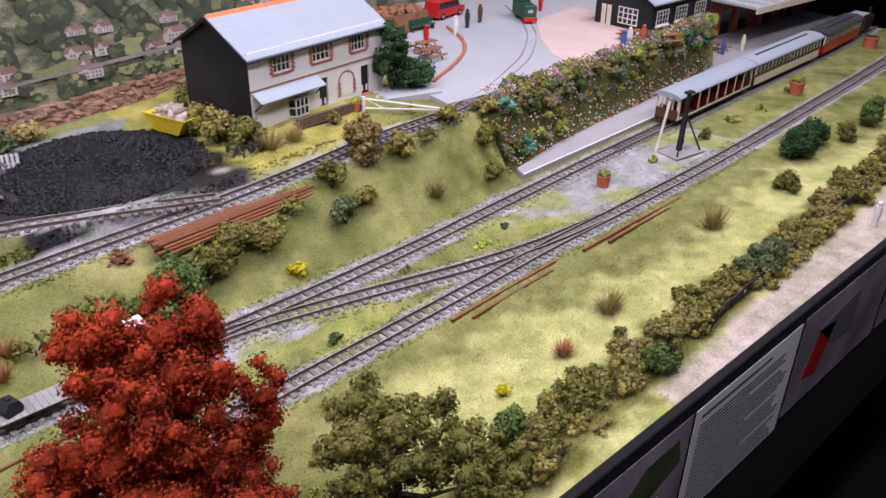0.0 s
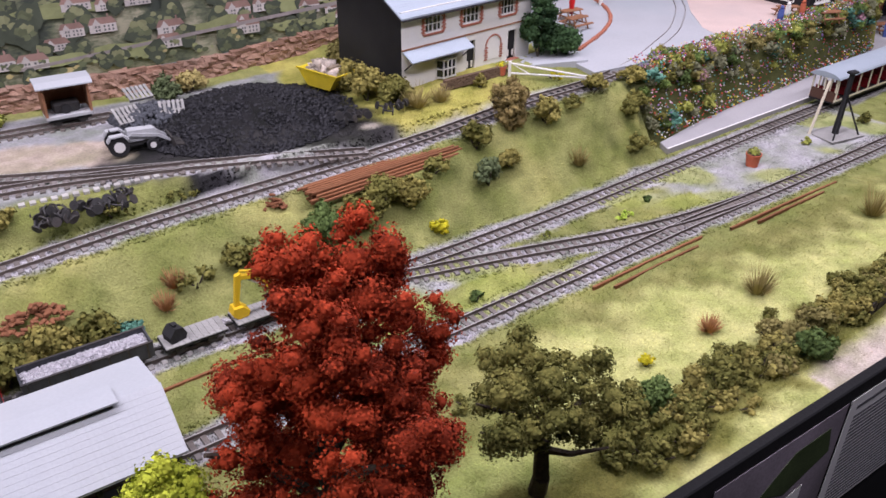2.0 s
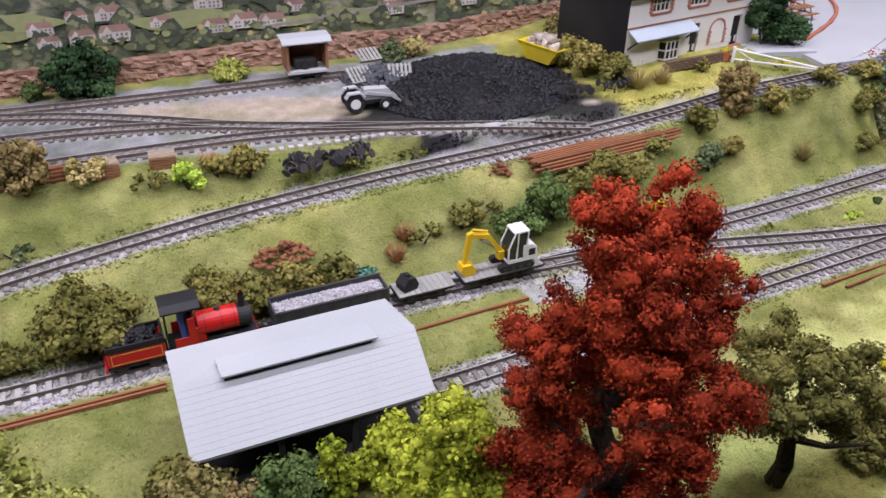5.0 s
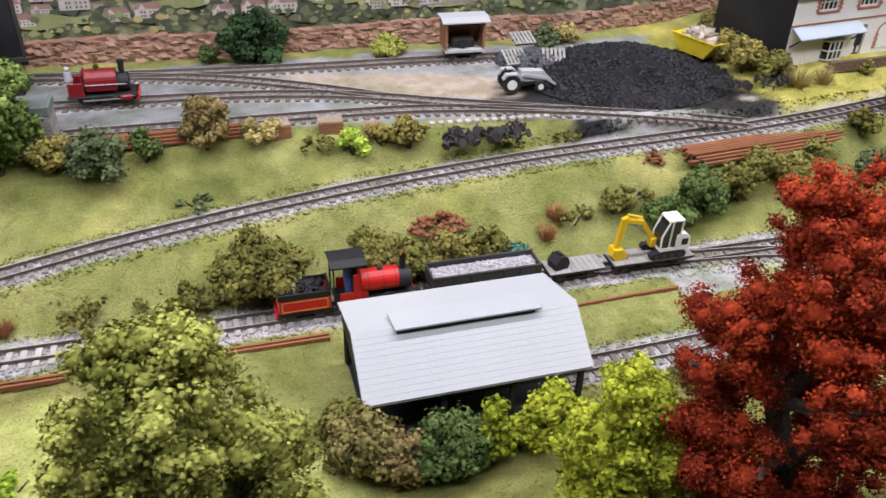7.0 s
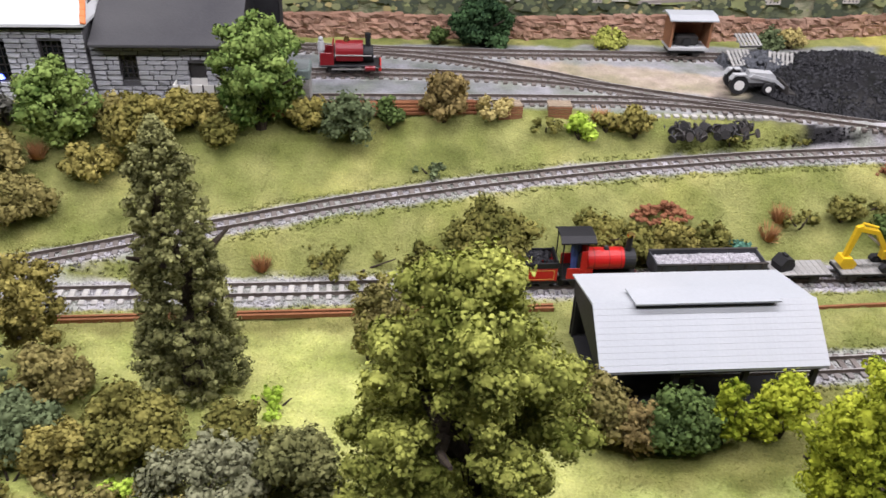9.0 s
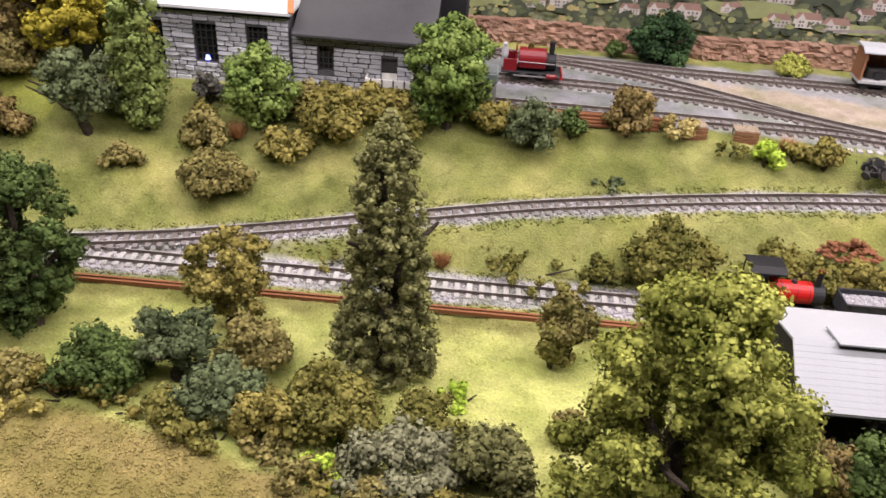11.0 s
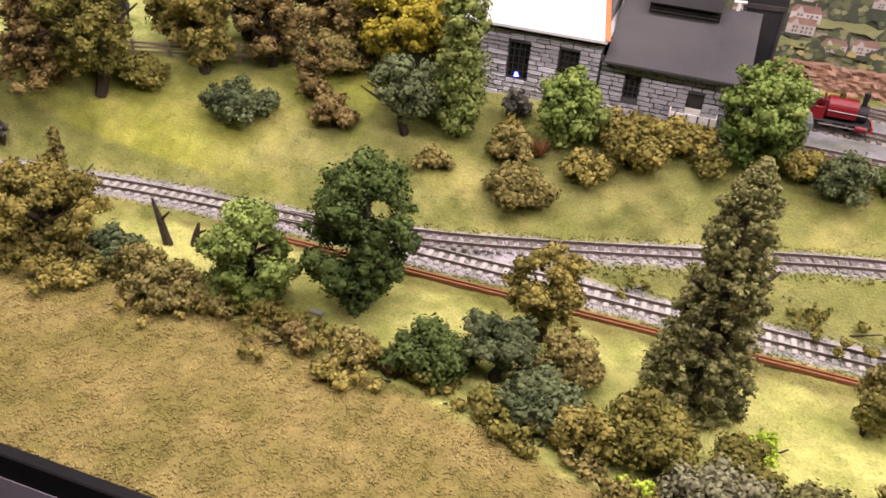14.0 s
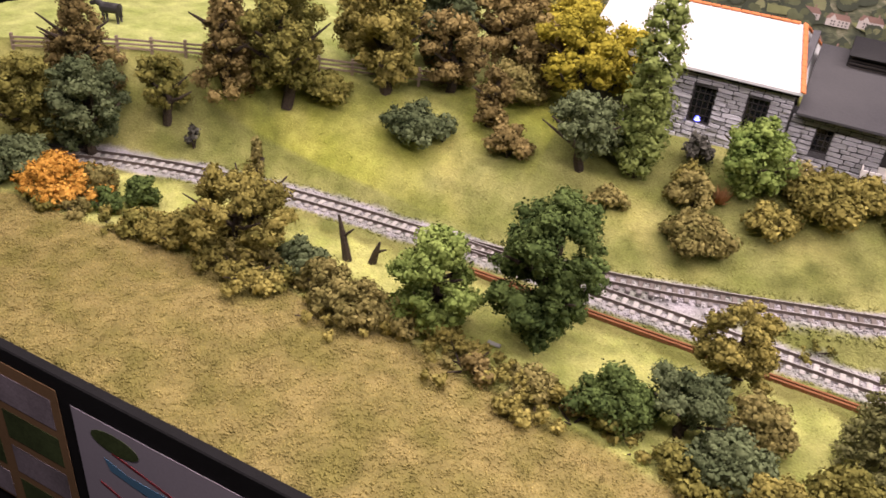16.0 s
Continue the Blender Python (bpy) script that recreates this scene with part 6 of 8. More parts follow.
    for box in ((0.0, 0.50, -0.032, -0.021, 0.04, 0.10), (0.0, 0.50, -0.032, -0.021, 0.80, 0.86), (0.0, 0.04, -0.032, -0.021, 0.11, 0.79), (0.46, 0.50, -0.032, -0.021, 0.11, 0.79)):
        part("door_rail", B(box, bevel=0.003), DARK_METAL, leaf)
    part("door_sill", B((L2 - 0.05, L2 + 0.25, 1.0, 1.45, -0.05, 0.34), bevel=0.01), BLACK, es, "low black block under the door")
    lamp = thing("indicator_lamp", -6.78, 9.12, 1.10, 0, "small glowing blue lamp in the shed window", "lamp")
    glow = bpy.data.materials.new("blue_glow")
    glow.use_nodes = True
    glow.node_tree.nodes["Principled BSDF"].inputs["Emission Color"].default_value = (0.06, 0.1, 1.0, 1)
    glow.node_tree.nodes["Principled BSDF"].inputs["Emission Strength"].default_value = 7.0
    part("bulb", R((0, 0, 0), (0, 0, 0.05), 0.034, 0.016), glow, lamp)
    return es


engine_shed()


def lineside_hut():
    hut = thing("water_tank", -3.84, 9.0, 0.86, 0, "grey-green flat tank on weathered timber stand", "tank")
    part("tank", B((-0.36, 0.36, -0.17, 0.17, 0.34, 0.45), bevel=0.012), material("grey_green_metal", (0.16, 0.20, 0.19), 0.6, 0.25, 3, 0.2), hut)
    part("water", B((-0.34, 0.34, -0.15, 0.15, 0.451, 0.456)), material("dull_grey_water", (0.17, 0.19, 0.19), 0.25, 0.15, 2, 0.1), hut, "dull grey water surface")
    for x in (-0.32, 0, 0.32):
        for y in (-0.14, 0.14):
            part("post", B((x - 0.025, x + 0.025, y - 0.025, y + 0.025, -0.03, 0.34)), GREY_TIMBER, hut)
    for k in range(6):
        part("board", B((-0.35, 0.35, -0.171, -0.166, 0.02 + k * 0.053, 0.066 + k * 0.053)), GREY_TIMBER, hut)
        part("board", B((0.346, 0.351, -0.16, 0.16, 0.02 + k * 0.053, 0.066 + k * 0.053)), GREY_TIMBER, hut)


lineside_hut()


def station():
    st = thing("station_building", 13.45, 8.80, 0.93, 0, "black timber station building with white windows", "station building")
    L, D, H = 2.1, 1.3, 0.62
    part("wall", B((0, L, 0, 0.06, -0.3, H)), BLACK, st, "black boarded front wall")
    part("wall", B((0, 0.06, 0.06, D, -0.3, H)), BLACK, st, "black boarded end wall")
    part("wall", B((L - 0.06, L, 0.06, D, -0.3, H)), BLACK, st)
    part("wall", B((0.06, L - 0.06, D - 0.06, D, -0.3, H)), BLACK, st)
    part("roof", prism([(-0.1, H - 0.02), (D / 2, H + 0.42), (D + 0.1, H - 0.02), (D + 0.1, H - 0.05), (D / 2, H + 0.39), (-0.1, H - 0.05)], "x", -0.1, L + 0.1), SLATE_BLUE, st, "grey slated roof")
    for x in (0.15, 0.8, 1.5):
        window(st, x, 0.16, 0.4, 0.28, -0.006, 3, 3, WHITE, WHITE)
    end = part("end_window", B((-0.008, -0.001, 0.3, 0.75, 0.12, 0.44)), GLASS, st, "white many-paned end window")
    for k in range(5):
        part("glazing_bar", B((-0.018, -0.009, 0.3 + k * 0.1075, 0.32 + k * 0.1075, 0.12, 0.44)), WHITE, end)
    for k in range(4):
        part("glazing_bar", B((-0.0165, -0.0095, 0.3, 0.75, 0.12 + k * 0.1, 0.138 + k * 0.1)), WHITE, end)
    for y in (0.92, 1.05):
        part("door", B((-0.01, -0.001, y, y + 0.1, 0.0, 0.42), bevel=0.002), CREAM, st, "cream panelled double door")
    part("plinth", B((-0.03, L + 0.03, -0.04, D + 0.03, -0.3, 0.03)), STONE, st)
    cn = thing("platform_canopy", 16.9, 9.75, 0.06, -3, "red-brick station front under a pale glazed canopy", "canopy")
    part("wall", B((0.4, 5, 0, 0.1, 0, 0.9)), BRICK, cn, "red brick wall")
    for x in (0.75, 1.5, 2.6, 3.7):
        part("pillar", B((x - 0.07, x + 0.07, -0.08, 0.0, 0, 0.88), bevel=0.01), BRICK, cn)
        part("doorway", B((x + 0.2, x + 0.55, -0.012, -0.002, 0, 0.6)), GLASS, cn, "dark doorway")
    can = part("canopy_roof", B((0.1, 5, -1.3, 0.1, 0.92, 0.98), bevel=0.01), PALE_ROOF, cn, "pale canopy roof with glazing bars")
    for k in range(9):
        part("glazing_bar", B((0.2 + k * 0.5, 0.24 + k * 0.5, -1.28, 0.08, 0.982, 0.995)), WHITE, can)
    part("valance", B((0.08, 5, -1.33, -1.301, 0.84, 0.98)), CREAM, can)


station()

# ---- rolling stock ----
RAIL_TOP = 0.042


def wheelset(parent, x, r, gauge=GAUGE, mat=DARK_METAL):
    w = part("wheelset", R((x, -gauge / 2 - 0.012, r), (x, gauge / 2 + 0.012, r), 0.012, seg=8), mat, parent)
    for s in (-1, 1):
        wheel = bmesh.new()
        rod(wheel, (x, s * gauge / 2 - 0.008, r), (x, s * gauge / 2 + 0.008, r), r, seg=16)
        rod(wheel, (x, s * (gauge / 2 - 0.012) - 0.003, r), (x, s * (gauge / 2 - 0.012) + 0.003, r), r + 0.008, seg=16)
        part("wheel", wheel, mat, w)
    return w


def lumps(x0, x1, y0, y1, z, n, size, mat, parent, name, label, seed, heap=0.03):
    """A loose load of small stones, heaped a little in the middle."""
    g = np.random.default_rng(seed)
    x, y = g.uniform(x0, x1, n), g.uniform(y0, y1, n)
    u, v = (x - x0) / (x1 - x0) * 2 - 1, (y - y0) / (y1 - y0) * 2 - 1
    h = z + heap * np.clip((1 - u**4) * (1 - v**2), 0, 1) + g.uniform(-0.2, 0.2, n) * size
    corner = np.array([[1, 1, 1], [1, -1, -1], [-1, 1, -1], [-1, -1, 1], [0.9, 0, -0.6], [-0.2, -0.8, 0.7]]) * 0.5
    verts = corner[None] * g.uniform(0.5, 1.2, (n, 6, 3)) * size * g.uniform(0.6, 1.3, (n, 1, 1))
    t = g.uniform(0, 6.283, n)[:, None]
    verts = np.stack([verts[..., 0] * np.cos(t) - verts[..., 1] * np.sin(t), verts[..., 0] * np.sin(t) + verts[..., 1] * np.cos(t), verts[..., 2]], -1) + np.stack([x, y, h], -1)[:, None]
    hull = np.array([[0, 5, 3], [0, 3, 2], [0, 2, 4], [0, 4, 1], [0, 1, 5], [5, 1, 3], [1, 4, 2], [1, 2, 3]])
    return part(name, (verts.reshape(-1, 3), (hull[None] + 6 * np.arange(n)[:, None, None]).reshape(-1, 3)), mat, parent, label)


def figure(x, y, z, h, mat, label, rz=0):
    """A model figure as one plain rounded shape."""
    bm = bmesh.new()
    rod(bm, (0, 0, 0), (0, 0, h * 0.5), h * 0.10, h * 0.13, 8)
    rod(bm, (0, 0, h * 0.48), (0, 0, h * 0.82), h * 0.15, h * 0.12, 8)
    bmesh.ops.create_icosphere(bm, subdivisions=2, radius=h * 0.095, matrix=Matrix.Translation((0, 0, h * 0.91)))
    ob = new("model_figure", mesh_of("model_figure", bm, mat))
    ob.matrix_basis = pose(x * U, y * U, z * U, 0, 0, rz)
    return tagged(ob, label, "figurine", "model figures")


LINING = material("gold_lining", (0.62, 0.40, 0.10), 0.4, 0.1, 3, 0)


def tender_loco():
    """Saddle-tank locomotive with an open tender, tender leading towards -x."""
    lo = thing("steam_locomotive", -1.6, 6.665, RAIL_TOP, 0.4, "red steam locomotive with black cab and coal tender", "locomotive", "ballast train")
    t = part("tender", B((0.0, 0.46, -0.13, 0.13, 0.10, 0.24), bevel=0.008), RED, lo, "red tender with gold lining")
    part("rim", B((0.0, 0.46, -0.135, -0.12, 0.24, 0.30), (0.0, 0.46, 0.12, 0.135, 0.24, 0.30), (0.0, 0.015, -0.12, 0.12, 0.24, 0.30), (0.44, 0.46, -0.12, 0.12, 0.24, 0.32), bevel=0.003), BLACK, t)
    part("lining", B((0.03, 0.43, -0.133, -0.1305, 0.12, 0.126), (0.03, 0.43, -0.133, -0.1305, 0.215, 0.221), (0.03, 0.036, -0.1331, -0.1306, 0.12, 0.22), (0.424, 0.43, -0.1331, -0.1306, 0.12, 0.22)), LINING, t)
    part("lining", B((-0.003, -0.0005, -0.1, 0.1, 0.12, 0.126), (-0.003, -0.0005, -0.1, 0.1, 0.205, 0.211)), LINING, t)
    part("tender_frame", B((-0.01, 0.48, -0.11, 0.11, 0.06, 0.10)), BLACK, t)
    part("buffer_beam", B((-0.03, -0.01, -0.13, 0.13, 0.05, 0.10), bevel=0.003), RED, t)
    lumps(0.03, 0.43, -0.11, 0.11, 0.26, 260, 0.035, COAL, t, "coal_load", "black coal load", 3, 0.05)
    for x in (0.1, 0.36):
        wheelset(t, x, 0.055)
    part("running_plate", B((0.50, 1.23, -0.14, 0.14, 0.105, 0.125), bevel=0.004), BLACK, lo)
    part("frame", B((0.52, 1.20, -0.06, 0.06, 0.05, 0.105)), BLACK, lo)
    part("buffer_beam", B((1.20, 1.235, -0.135, 0.135, 0.06, 0.12), bevel=0.004), RED, lo)
    boiler = part("boiler", R((0.74, 0, 0.26), (1.08, 0, 0.26), 0.105, seg=24), RED, lo, "glossy red boiler")
    part("firebox", B((0.70, 0.80, -0.09, 0.09, 0.12, 0.28), bevel=0.01), RED, boiler)
    part("smokebox", R((1.08, 0, 0.25), (1.19, 0, 0.25), 0.10, seg=24), BLACK, lo)
    part("smokebox_door", R((1.19, 0, 0.25), (1.205, 0, 0.25), 0.085, 0.06, 20), DARK_METAL, lo)
    chim = part("chimney", R((1.13, 0, 0.34), (1.13, 0, 0.50), 0.03, 0.026, 14), BLACK, lo)
    part("cap", R((1.13, 0, 0.495), (1.13, 0, 0.52), 0.038, 0.034, 14), BRASS, chim, "copper chimney cap")
    part("dome", R((0.92, 0, 0.355), (0.92, 0, 0.39), 0.03, 0.018, 14), DARK_METAL, boiler)
    for x in (0.80, 0.94, 1.05):
        part("boiler_band", R((x - 0.002, 0, 0.26), (x + 0.002, 0, 0.26), 0.1065, seg=24), BLACK, boiler)
    cab = part("cab", B((0.66, 0.72, -0.135, -0.125, 0.12, 0.42), (0.66, 0.72, 0.125, 0.135, 0.12, 0.42), (0.70, 0.72, -0.125, 0.125, 0.12, 0.46), bevel=0.003), RED, lo, "red cab front with lined side sheets")
    for y in (-0.135, 0.127):
        part("side_sheet", B((0.54, 0.66, y, y + 0.008, 0.12, 0.24), bevel=0.003), RED, cab)
    roof = part("cab_roof", prism([(-0.15, 0.52), (-0.08, 0.555), (0.08, 0.555), (0.15, 0.52), (0.15, 0.505), (0.08, 0.54), (-0.08, 0.54), (-0.15, 0.505)], "x", 0.46, 0.78), BLACK, lo, "black arched cab roof")
    for y in (-0.125, 0.125):
        for x in (0.49, 0.71):
            part("pillar", R((x, y, 0.12), (x, y, 0.515), 0.007, seg=6), BLACK, roof)
    part("backhead", B((0.655, 0.70, -0.08, 0.08, 0.12, 0.36), bevel=0.01), DARK_METAL, cab)
    for s in (-1, 1):
        part("cylinder", R((1.06, s * 0.13, 0.085), (1.18, s * 0.13, 0.085), 0.035, seg=12), RED, lo)
        part("coupling_rod", B((0.66, 0.98, s * 0.112 - 0.004, s * 0.112 + 0.004, 0.062, 0.074)), STEEL, lo)
    for x in (0.66, 0.98):
        wheelset(lo, x, 0.07)
    part("coupling", B((1.235, 1.30, -0.015, 0.015, 0.07, 0.09)), DARK_METAL, lo)


tender_loco()


def ballast_wagon():
    wa = thing("ballast_wagon", -0.22, 6.675, RAIL_TOP, 0.4, "dark grey bogie wagon filled with grey ballast", "wagon", "ballast train")
    L = 1.06
    body = part("body", B((0, L, -0.135, -0.12, 0.10, 0.25), (0, L, 0.12, 0.135, 0.10, 0.25), (0, 0.015, -0.12, 0.12, 0.10, 0.25), (L - 0.015, L, -0.12, 0.12, 0.10, 0.25), (0, L, -0.12, 0.12, 0.09, 0.11), bevel=0.003), material("weathered_black_grey", (0.04, 0.042, 0.048), 0.65, 0.3, 3, 0.15, stain=(0.10, 0.10, 0.11), stain_amount=0.4), wa)
    part("top_rail", B((-0.005, L + 0.005, -0.142, -0.118, 0.25, 0.262), (-0.005, L + 0.005, 0.118, 0.142, 0.25, 0.262), bevel=0.003), DARK_METAL, body)
    for k in range(7):
        for s in (-1, 1):
            part("stanchion", B((0.04 + k * 0.16, 0.055 + k * 0.16, min(s * 0.136, s * 0.146), max(s * 0.136, s * 0.146), 0.10, 0.25)), DARK_METAL, body)
    lumps(0.02, L - 0.02, -0.115, 0.115, 0.195, 2200, 0.026, STONE_CHIP, wa, "ballast_load", "pale grey crushed stone load", 9, 0.035)
    part("underframe", B((0.02, L - 0.02, -0.10, 0.10, 0.065, 0.09)), BLACK, wa)
    for x in (0.15, 0.29, 0.77, 0.91):
        wheelset(wa, x, 0.05)
    for x in (-0.05, L):
        part("coupling", B((x, x + 0.05, -0.015, 0.015, 0.06, 0.08)), DARK_METAL, wa)


ballast_wagon()


def flat_wagon(x, L, label):
    fw = thing("flat_wagon", x, 6.68, RAIL_TOP, 0.4, label, "wagon", "ballast train")
    part("frame", B((0, L, -0.12, 0.12, 0.075, 0.10), bevel=0.004), BLACK, fw)
    plank = mesh_of("plank", B((0, 0.056, -0.125, 0.125, 0.10, 0.113), bevel=0.003), GREY_TIMBER)
    for k in range(int(L / 0.0575)):
        again("plank", plank, fw, 0.008 + k * 0.0575, 0, 0)
    for a in (0.14, L - 0.14):
        wheelset(fw, a, 0.045)
    for a in (-0.05, L):
        part("coupling", B((a, a + 0.05, -0.012, 0.012, 0.06, 0.08)), DARK_METAL, fw)
    return fw


flat_wagon(0.93, 0.58, "flat wagon with grey planks carrying a bucket")
flat_wagon(1.60, 0.88, "flat wagon with grey planks carrying an excavator")
bk = thing("excavator_bucket", 1.06, 6.68, RAIL_TOP + 0.113, 15, "spare black excavator bucket on the flat wagon", "bucket")
part("shell", prism([(-0.07, 0), (0.07, 0), (0.09, 0.05), (0.06, 0.12), (-0.02, 0.14), (-0.08, 0.07)], "y", -0.07, 0.07), RUBBER, bk)
part("lug", B((-0.015, 0.015, -0.03, 0.03, 0.13, 0.16)), RUBBER, bk)


def excavator():
    ex = thing("mini_excavator", 2.17, 6.68, RAIL_TOP + 0.113, 0, "yellow-armed mini excavator with white cab on wagon", "excavator")
    for s in (-1, 1):
        tr = part("track", prism([(-0.19, 0.02), (-0.17, 0.0), (0.17, 0.0), (0.19, 0.02), (0.19, 0.05), (0.17, 0.07), (-0.17, 0.07), (-0.19, 0.05)], "y", s * 0.095 - 0.03, s * 0.095 + 0.03), RUBBER, ex, "black rubber crawler track")
        for k in range(4):
            part("roller", R((-0.13 + k * 0.087, s * 0.095 - 0.033, 0.033), (-0.13 + k * 0.087, s * 0.095 + 0.033, 0.033), 0.02, seg=10), DARK_METAL, tr)
    part("chassis", B((-0.1, 0.1, -0.07, 0.07, 0.03, 0.085)), DARK_METAL, ex)
    part("body", prism([(-0.10, 0.085), (0.20, 0.085), (0.22, 0.13), (0.21, 0.22), (0.15, 0.26), (0.06, 0.26), (0.06, 0.12), (-0.10, 0.12)], "y", -0.12, 0.12), WHITE, ex, "white rounded engine cover")
    grille = part("grille", B((0.12, 0.19, -0.124, -0.1205, 0.14, 0.21)), BLACK, ex)
    cab = part("cab", prism([(-0.10, 0.12), (0.08, 0.12), (0.10, 0.40), (-0.03, 0.40), (-0.10, 0.25)], "y", -0.11, 0.05), GLASS, ex, "glazed cab")
    part("cab_roof", B((-0.05, 0.12, -0.12, 0.06, 0.40, 0.43), bevel=0.01), WHITE, cab, "white cab roof")
    for y in (-0.115, 0.05):
        for a, b in (((-0.10, 0.12), (-0.10, 0.25)), ((-0.10, 0.25), (-0.035, 0.41)), ((0.09, 0.12), (0.105, 0.41)), ((-0.01, 0.12), (0.0, 0.41))):
            part("cab_post", R((a[0], y, a[1]), (b[0], y, b[1]), 0.009, seg=6), WHITE, cab)
    part("swing_post", B((-0.16, -0.09, -0.03, 0.05, 0.09, 0.19), bevel=0.006), YELLOW, ex)
    boom = part("boom", prism([(-0.14, 0.14), (-0.10, 0.18), (-0.26, 0.40), (-0.45, 0.44), (-0.46, 0.40), (-0.28, 0.36)], "y", -0.015, 0.035), YELLOW, ex, "yellow cranked boom")
    part("arm", prism([(-0.43, 0.46), (-0.49, 0.44), (-0.53, 0.12), (-0.49, 0.11)], "y", -0.012, 0.032), YELLOW, boom, "yellow dipper arm")
    part("ram", R((-0.20, 0.01, 0.24), (-0.36, 0.01, 0.36), 0.012, seg=8), STEEL, boom)
    part("ram", R((-0.28, 0.01, 0.43), (-0.44, 0.01, 0.48), 0.012, seg=8), YELLOW, boom)
    part("bucket", prism([(-0.55, 0.12), (-0.46, 0.12), (-0.40, 0.06), (-0.42, 0.01), (-0.52, 0.0), (-0.57, 0.05)], "y", -0.05, 0.07), YELLOW, boom, "yellow digging bucket")


excavator()


def yard_loco():
    lo = thing("steam_locomotive", -3.45, 9.86, 0.88 + RAIL_TOP, 0, "crimson saddle-tank steam locomotive in the yard", "locomotive")
    part("running_plate", B((0, 0.72, -0.15, 0.15, 0.10, 0.12), bevel=0.004), BLACK, lo)
    tank = bmesh.new()
    rod(tank, (0.20, 0, 0.25), (0.52, 0, 0.25), 0.125, seg=24)
    part("saddle_tank", tank, MAROON, lo, "crimson saddle tank")
    part("tank_skirt", B((0.20, 0.52, -0.125, 0.125, 0.16, 0.26), bevel=0.01), MAROON, lo)
    part("smokebox", R((0.52, 0, 0.22), (0.64, 0, 0.22), 0.10, seg=20), BLACK, lo)
    part("chimney", R((0.58, 0, 0.31), (0.58, 0, 0.46), 0.028, 0.036, 12), BLACK, lo)
    part("dome", R((0.33, 0, 0.37), (0.33, 0, 0.42), 0.04, 0.025, 14), BRASS, lo, "polished brass dome")
    part("cab_side", B((0.02, 0.18, -0.145, -0.135, 0.12, 0.27), (0.02, 0.18, 0.135, 0.145, 0.12, 0.27), (0.16, 0.18, -0.135, 0.135, 0.12, 0.36), bevel=0.004), MAROON, lo)
    part("buffer_beam", B((0.70, 0.73, -0.14, 0.14, 0.05, 0.12), bevel=0.004), RED, lo)
    for s in (-1, 1):
        part("coupling_rod", B((0.15, 0.62, s * 0.125 - 0.005, s * 0.125 + 0.005, 0.06, 0.078)), STEEL, lo)
        part("handrail", R((0.20, s * 0.135, 0.24), (0.62, s * 0.135, 0.235), 0.006, seg=6), STEEL, lo)
        part("cylinder", R((0.54, s * 0.14, 0.085), (0.66, s * 0.14, 0.085), 0.035, seg=12), MAROON, lo)
    for x in (0.16, 0.38, 0.56):
        wheelset(lo, x, 0.06)
    figure(-3.42, 9.86, 1.04, 0.30, GREY_METAL, "grey model driver figurine on the yard locomotive")


yard_loco()


def side_tipper():
    wa = thing("open_wagon", -4.95, 9.04, 0.88 + RAIL_TOP, 0, "pale grey low-sided wagon beside the stone shed", "wagon")
    part("body", B((0, 0.52, -0.11, -0.10, 0.09, 0.18), (0, 0.52, 0.10, 0.11, 0.09, 0.18), (0, 0.01, -0.10, 0.10, 0.09, 0.18), (0.51, 0.52, -0.10, 0.10, 0.09, 0.18), (0, 0.52, -0.10, 0.10, 0.08, 0.10), bevel=0.002), WHITE, wa, "pale grey planked body")
    for k in range(4):
        part("strap", B((0.06 + k * 0.125, 0.075 + k * 0.125, -0.118, -0.1105, 0.09, 0.18)), DARK_METAL, wa)
    part("underframe", B((0.0, 0.52, -0.08, 0.08, 0.05, 0.08)), DARK_METAL, wa)
    for x in (0.1, 0.42):
        wheelset(wa, x, 0.045)


side_tipper()


def shelter_wagon():
    sh = thing("covered_wagon", 0.95, 10.52, 0.88 + RAIL_TOP, -2, "brown open-fronted covered wagon with grey roof", "wagon")
    part("floor", B((0, 0.52, -0.16, 0.16, 0.10, 0.14), bevel=0.004), GREY_METAL, sh)
    part("underframe", B((0.02, 0.5, -0.10, 0.10, 0.05, 0.10)), BLACK, sh)
    part("end_wall", B((0, 0.02, -0.15, 0.15, 0.14, 0.50)), BROWN_TIMBER, sh, "brown planked end")
    part("end_wall", B((0.50, 0.52, -0.15, 0.15, 0.14, 0.50)), BROWN_TIMBER, sh, "brown planked end")
    part("back_wall", B((0.02, 0.50, 0.14, 0.15, 0.14, 0.50)), BROWN_TIMBER, sh, "brown planked back")
    for x in (0.0, 0.49):
        part("post", B((x, x + 0.03, -0.16, -0.13, 0.14, 0.50), bevel=0.003), BROWN_TIMBER, sh)
    part("roof", prism([(-0.20, 0.50), (-0.10, 0.545), (0.10, 0.55), (0.20, 0.50), (0.20, 0.485), (0.10, 0.53), (-0.10, 0.525), (-0.20, 0.485)], "x", -0.05, 0.57), PALE_ROOF, sh, "grey curved roof")
    part("engine_block", B((0.10, 0.40, -0.08, 0.10, 0.14, 0.26), bevel=0.02), DARK_METAL, sh, "dark machinery inside")
    part("machine_wheel", R((0.24, -0.12, 0.2), (0.24, -0.09, 0.2), 0.055, seg=16), RUBBER, sh)
    for x in (0.12, 0.40):
        wheelset(sh, x, 0.05)


shelter_wagon()


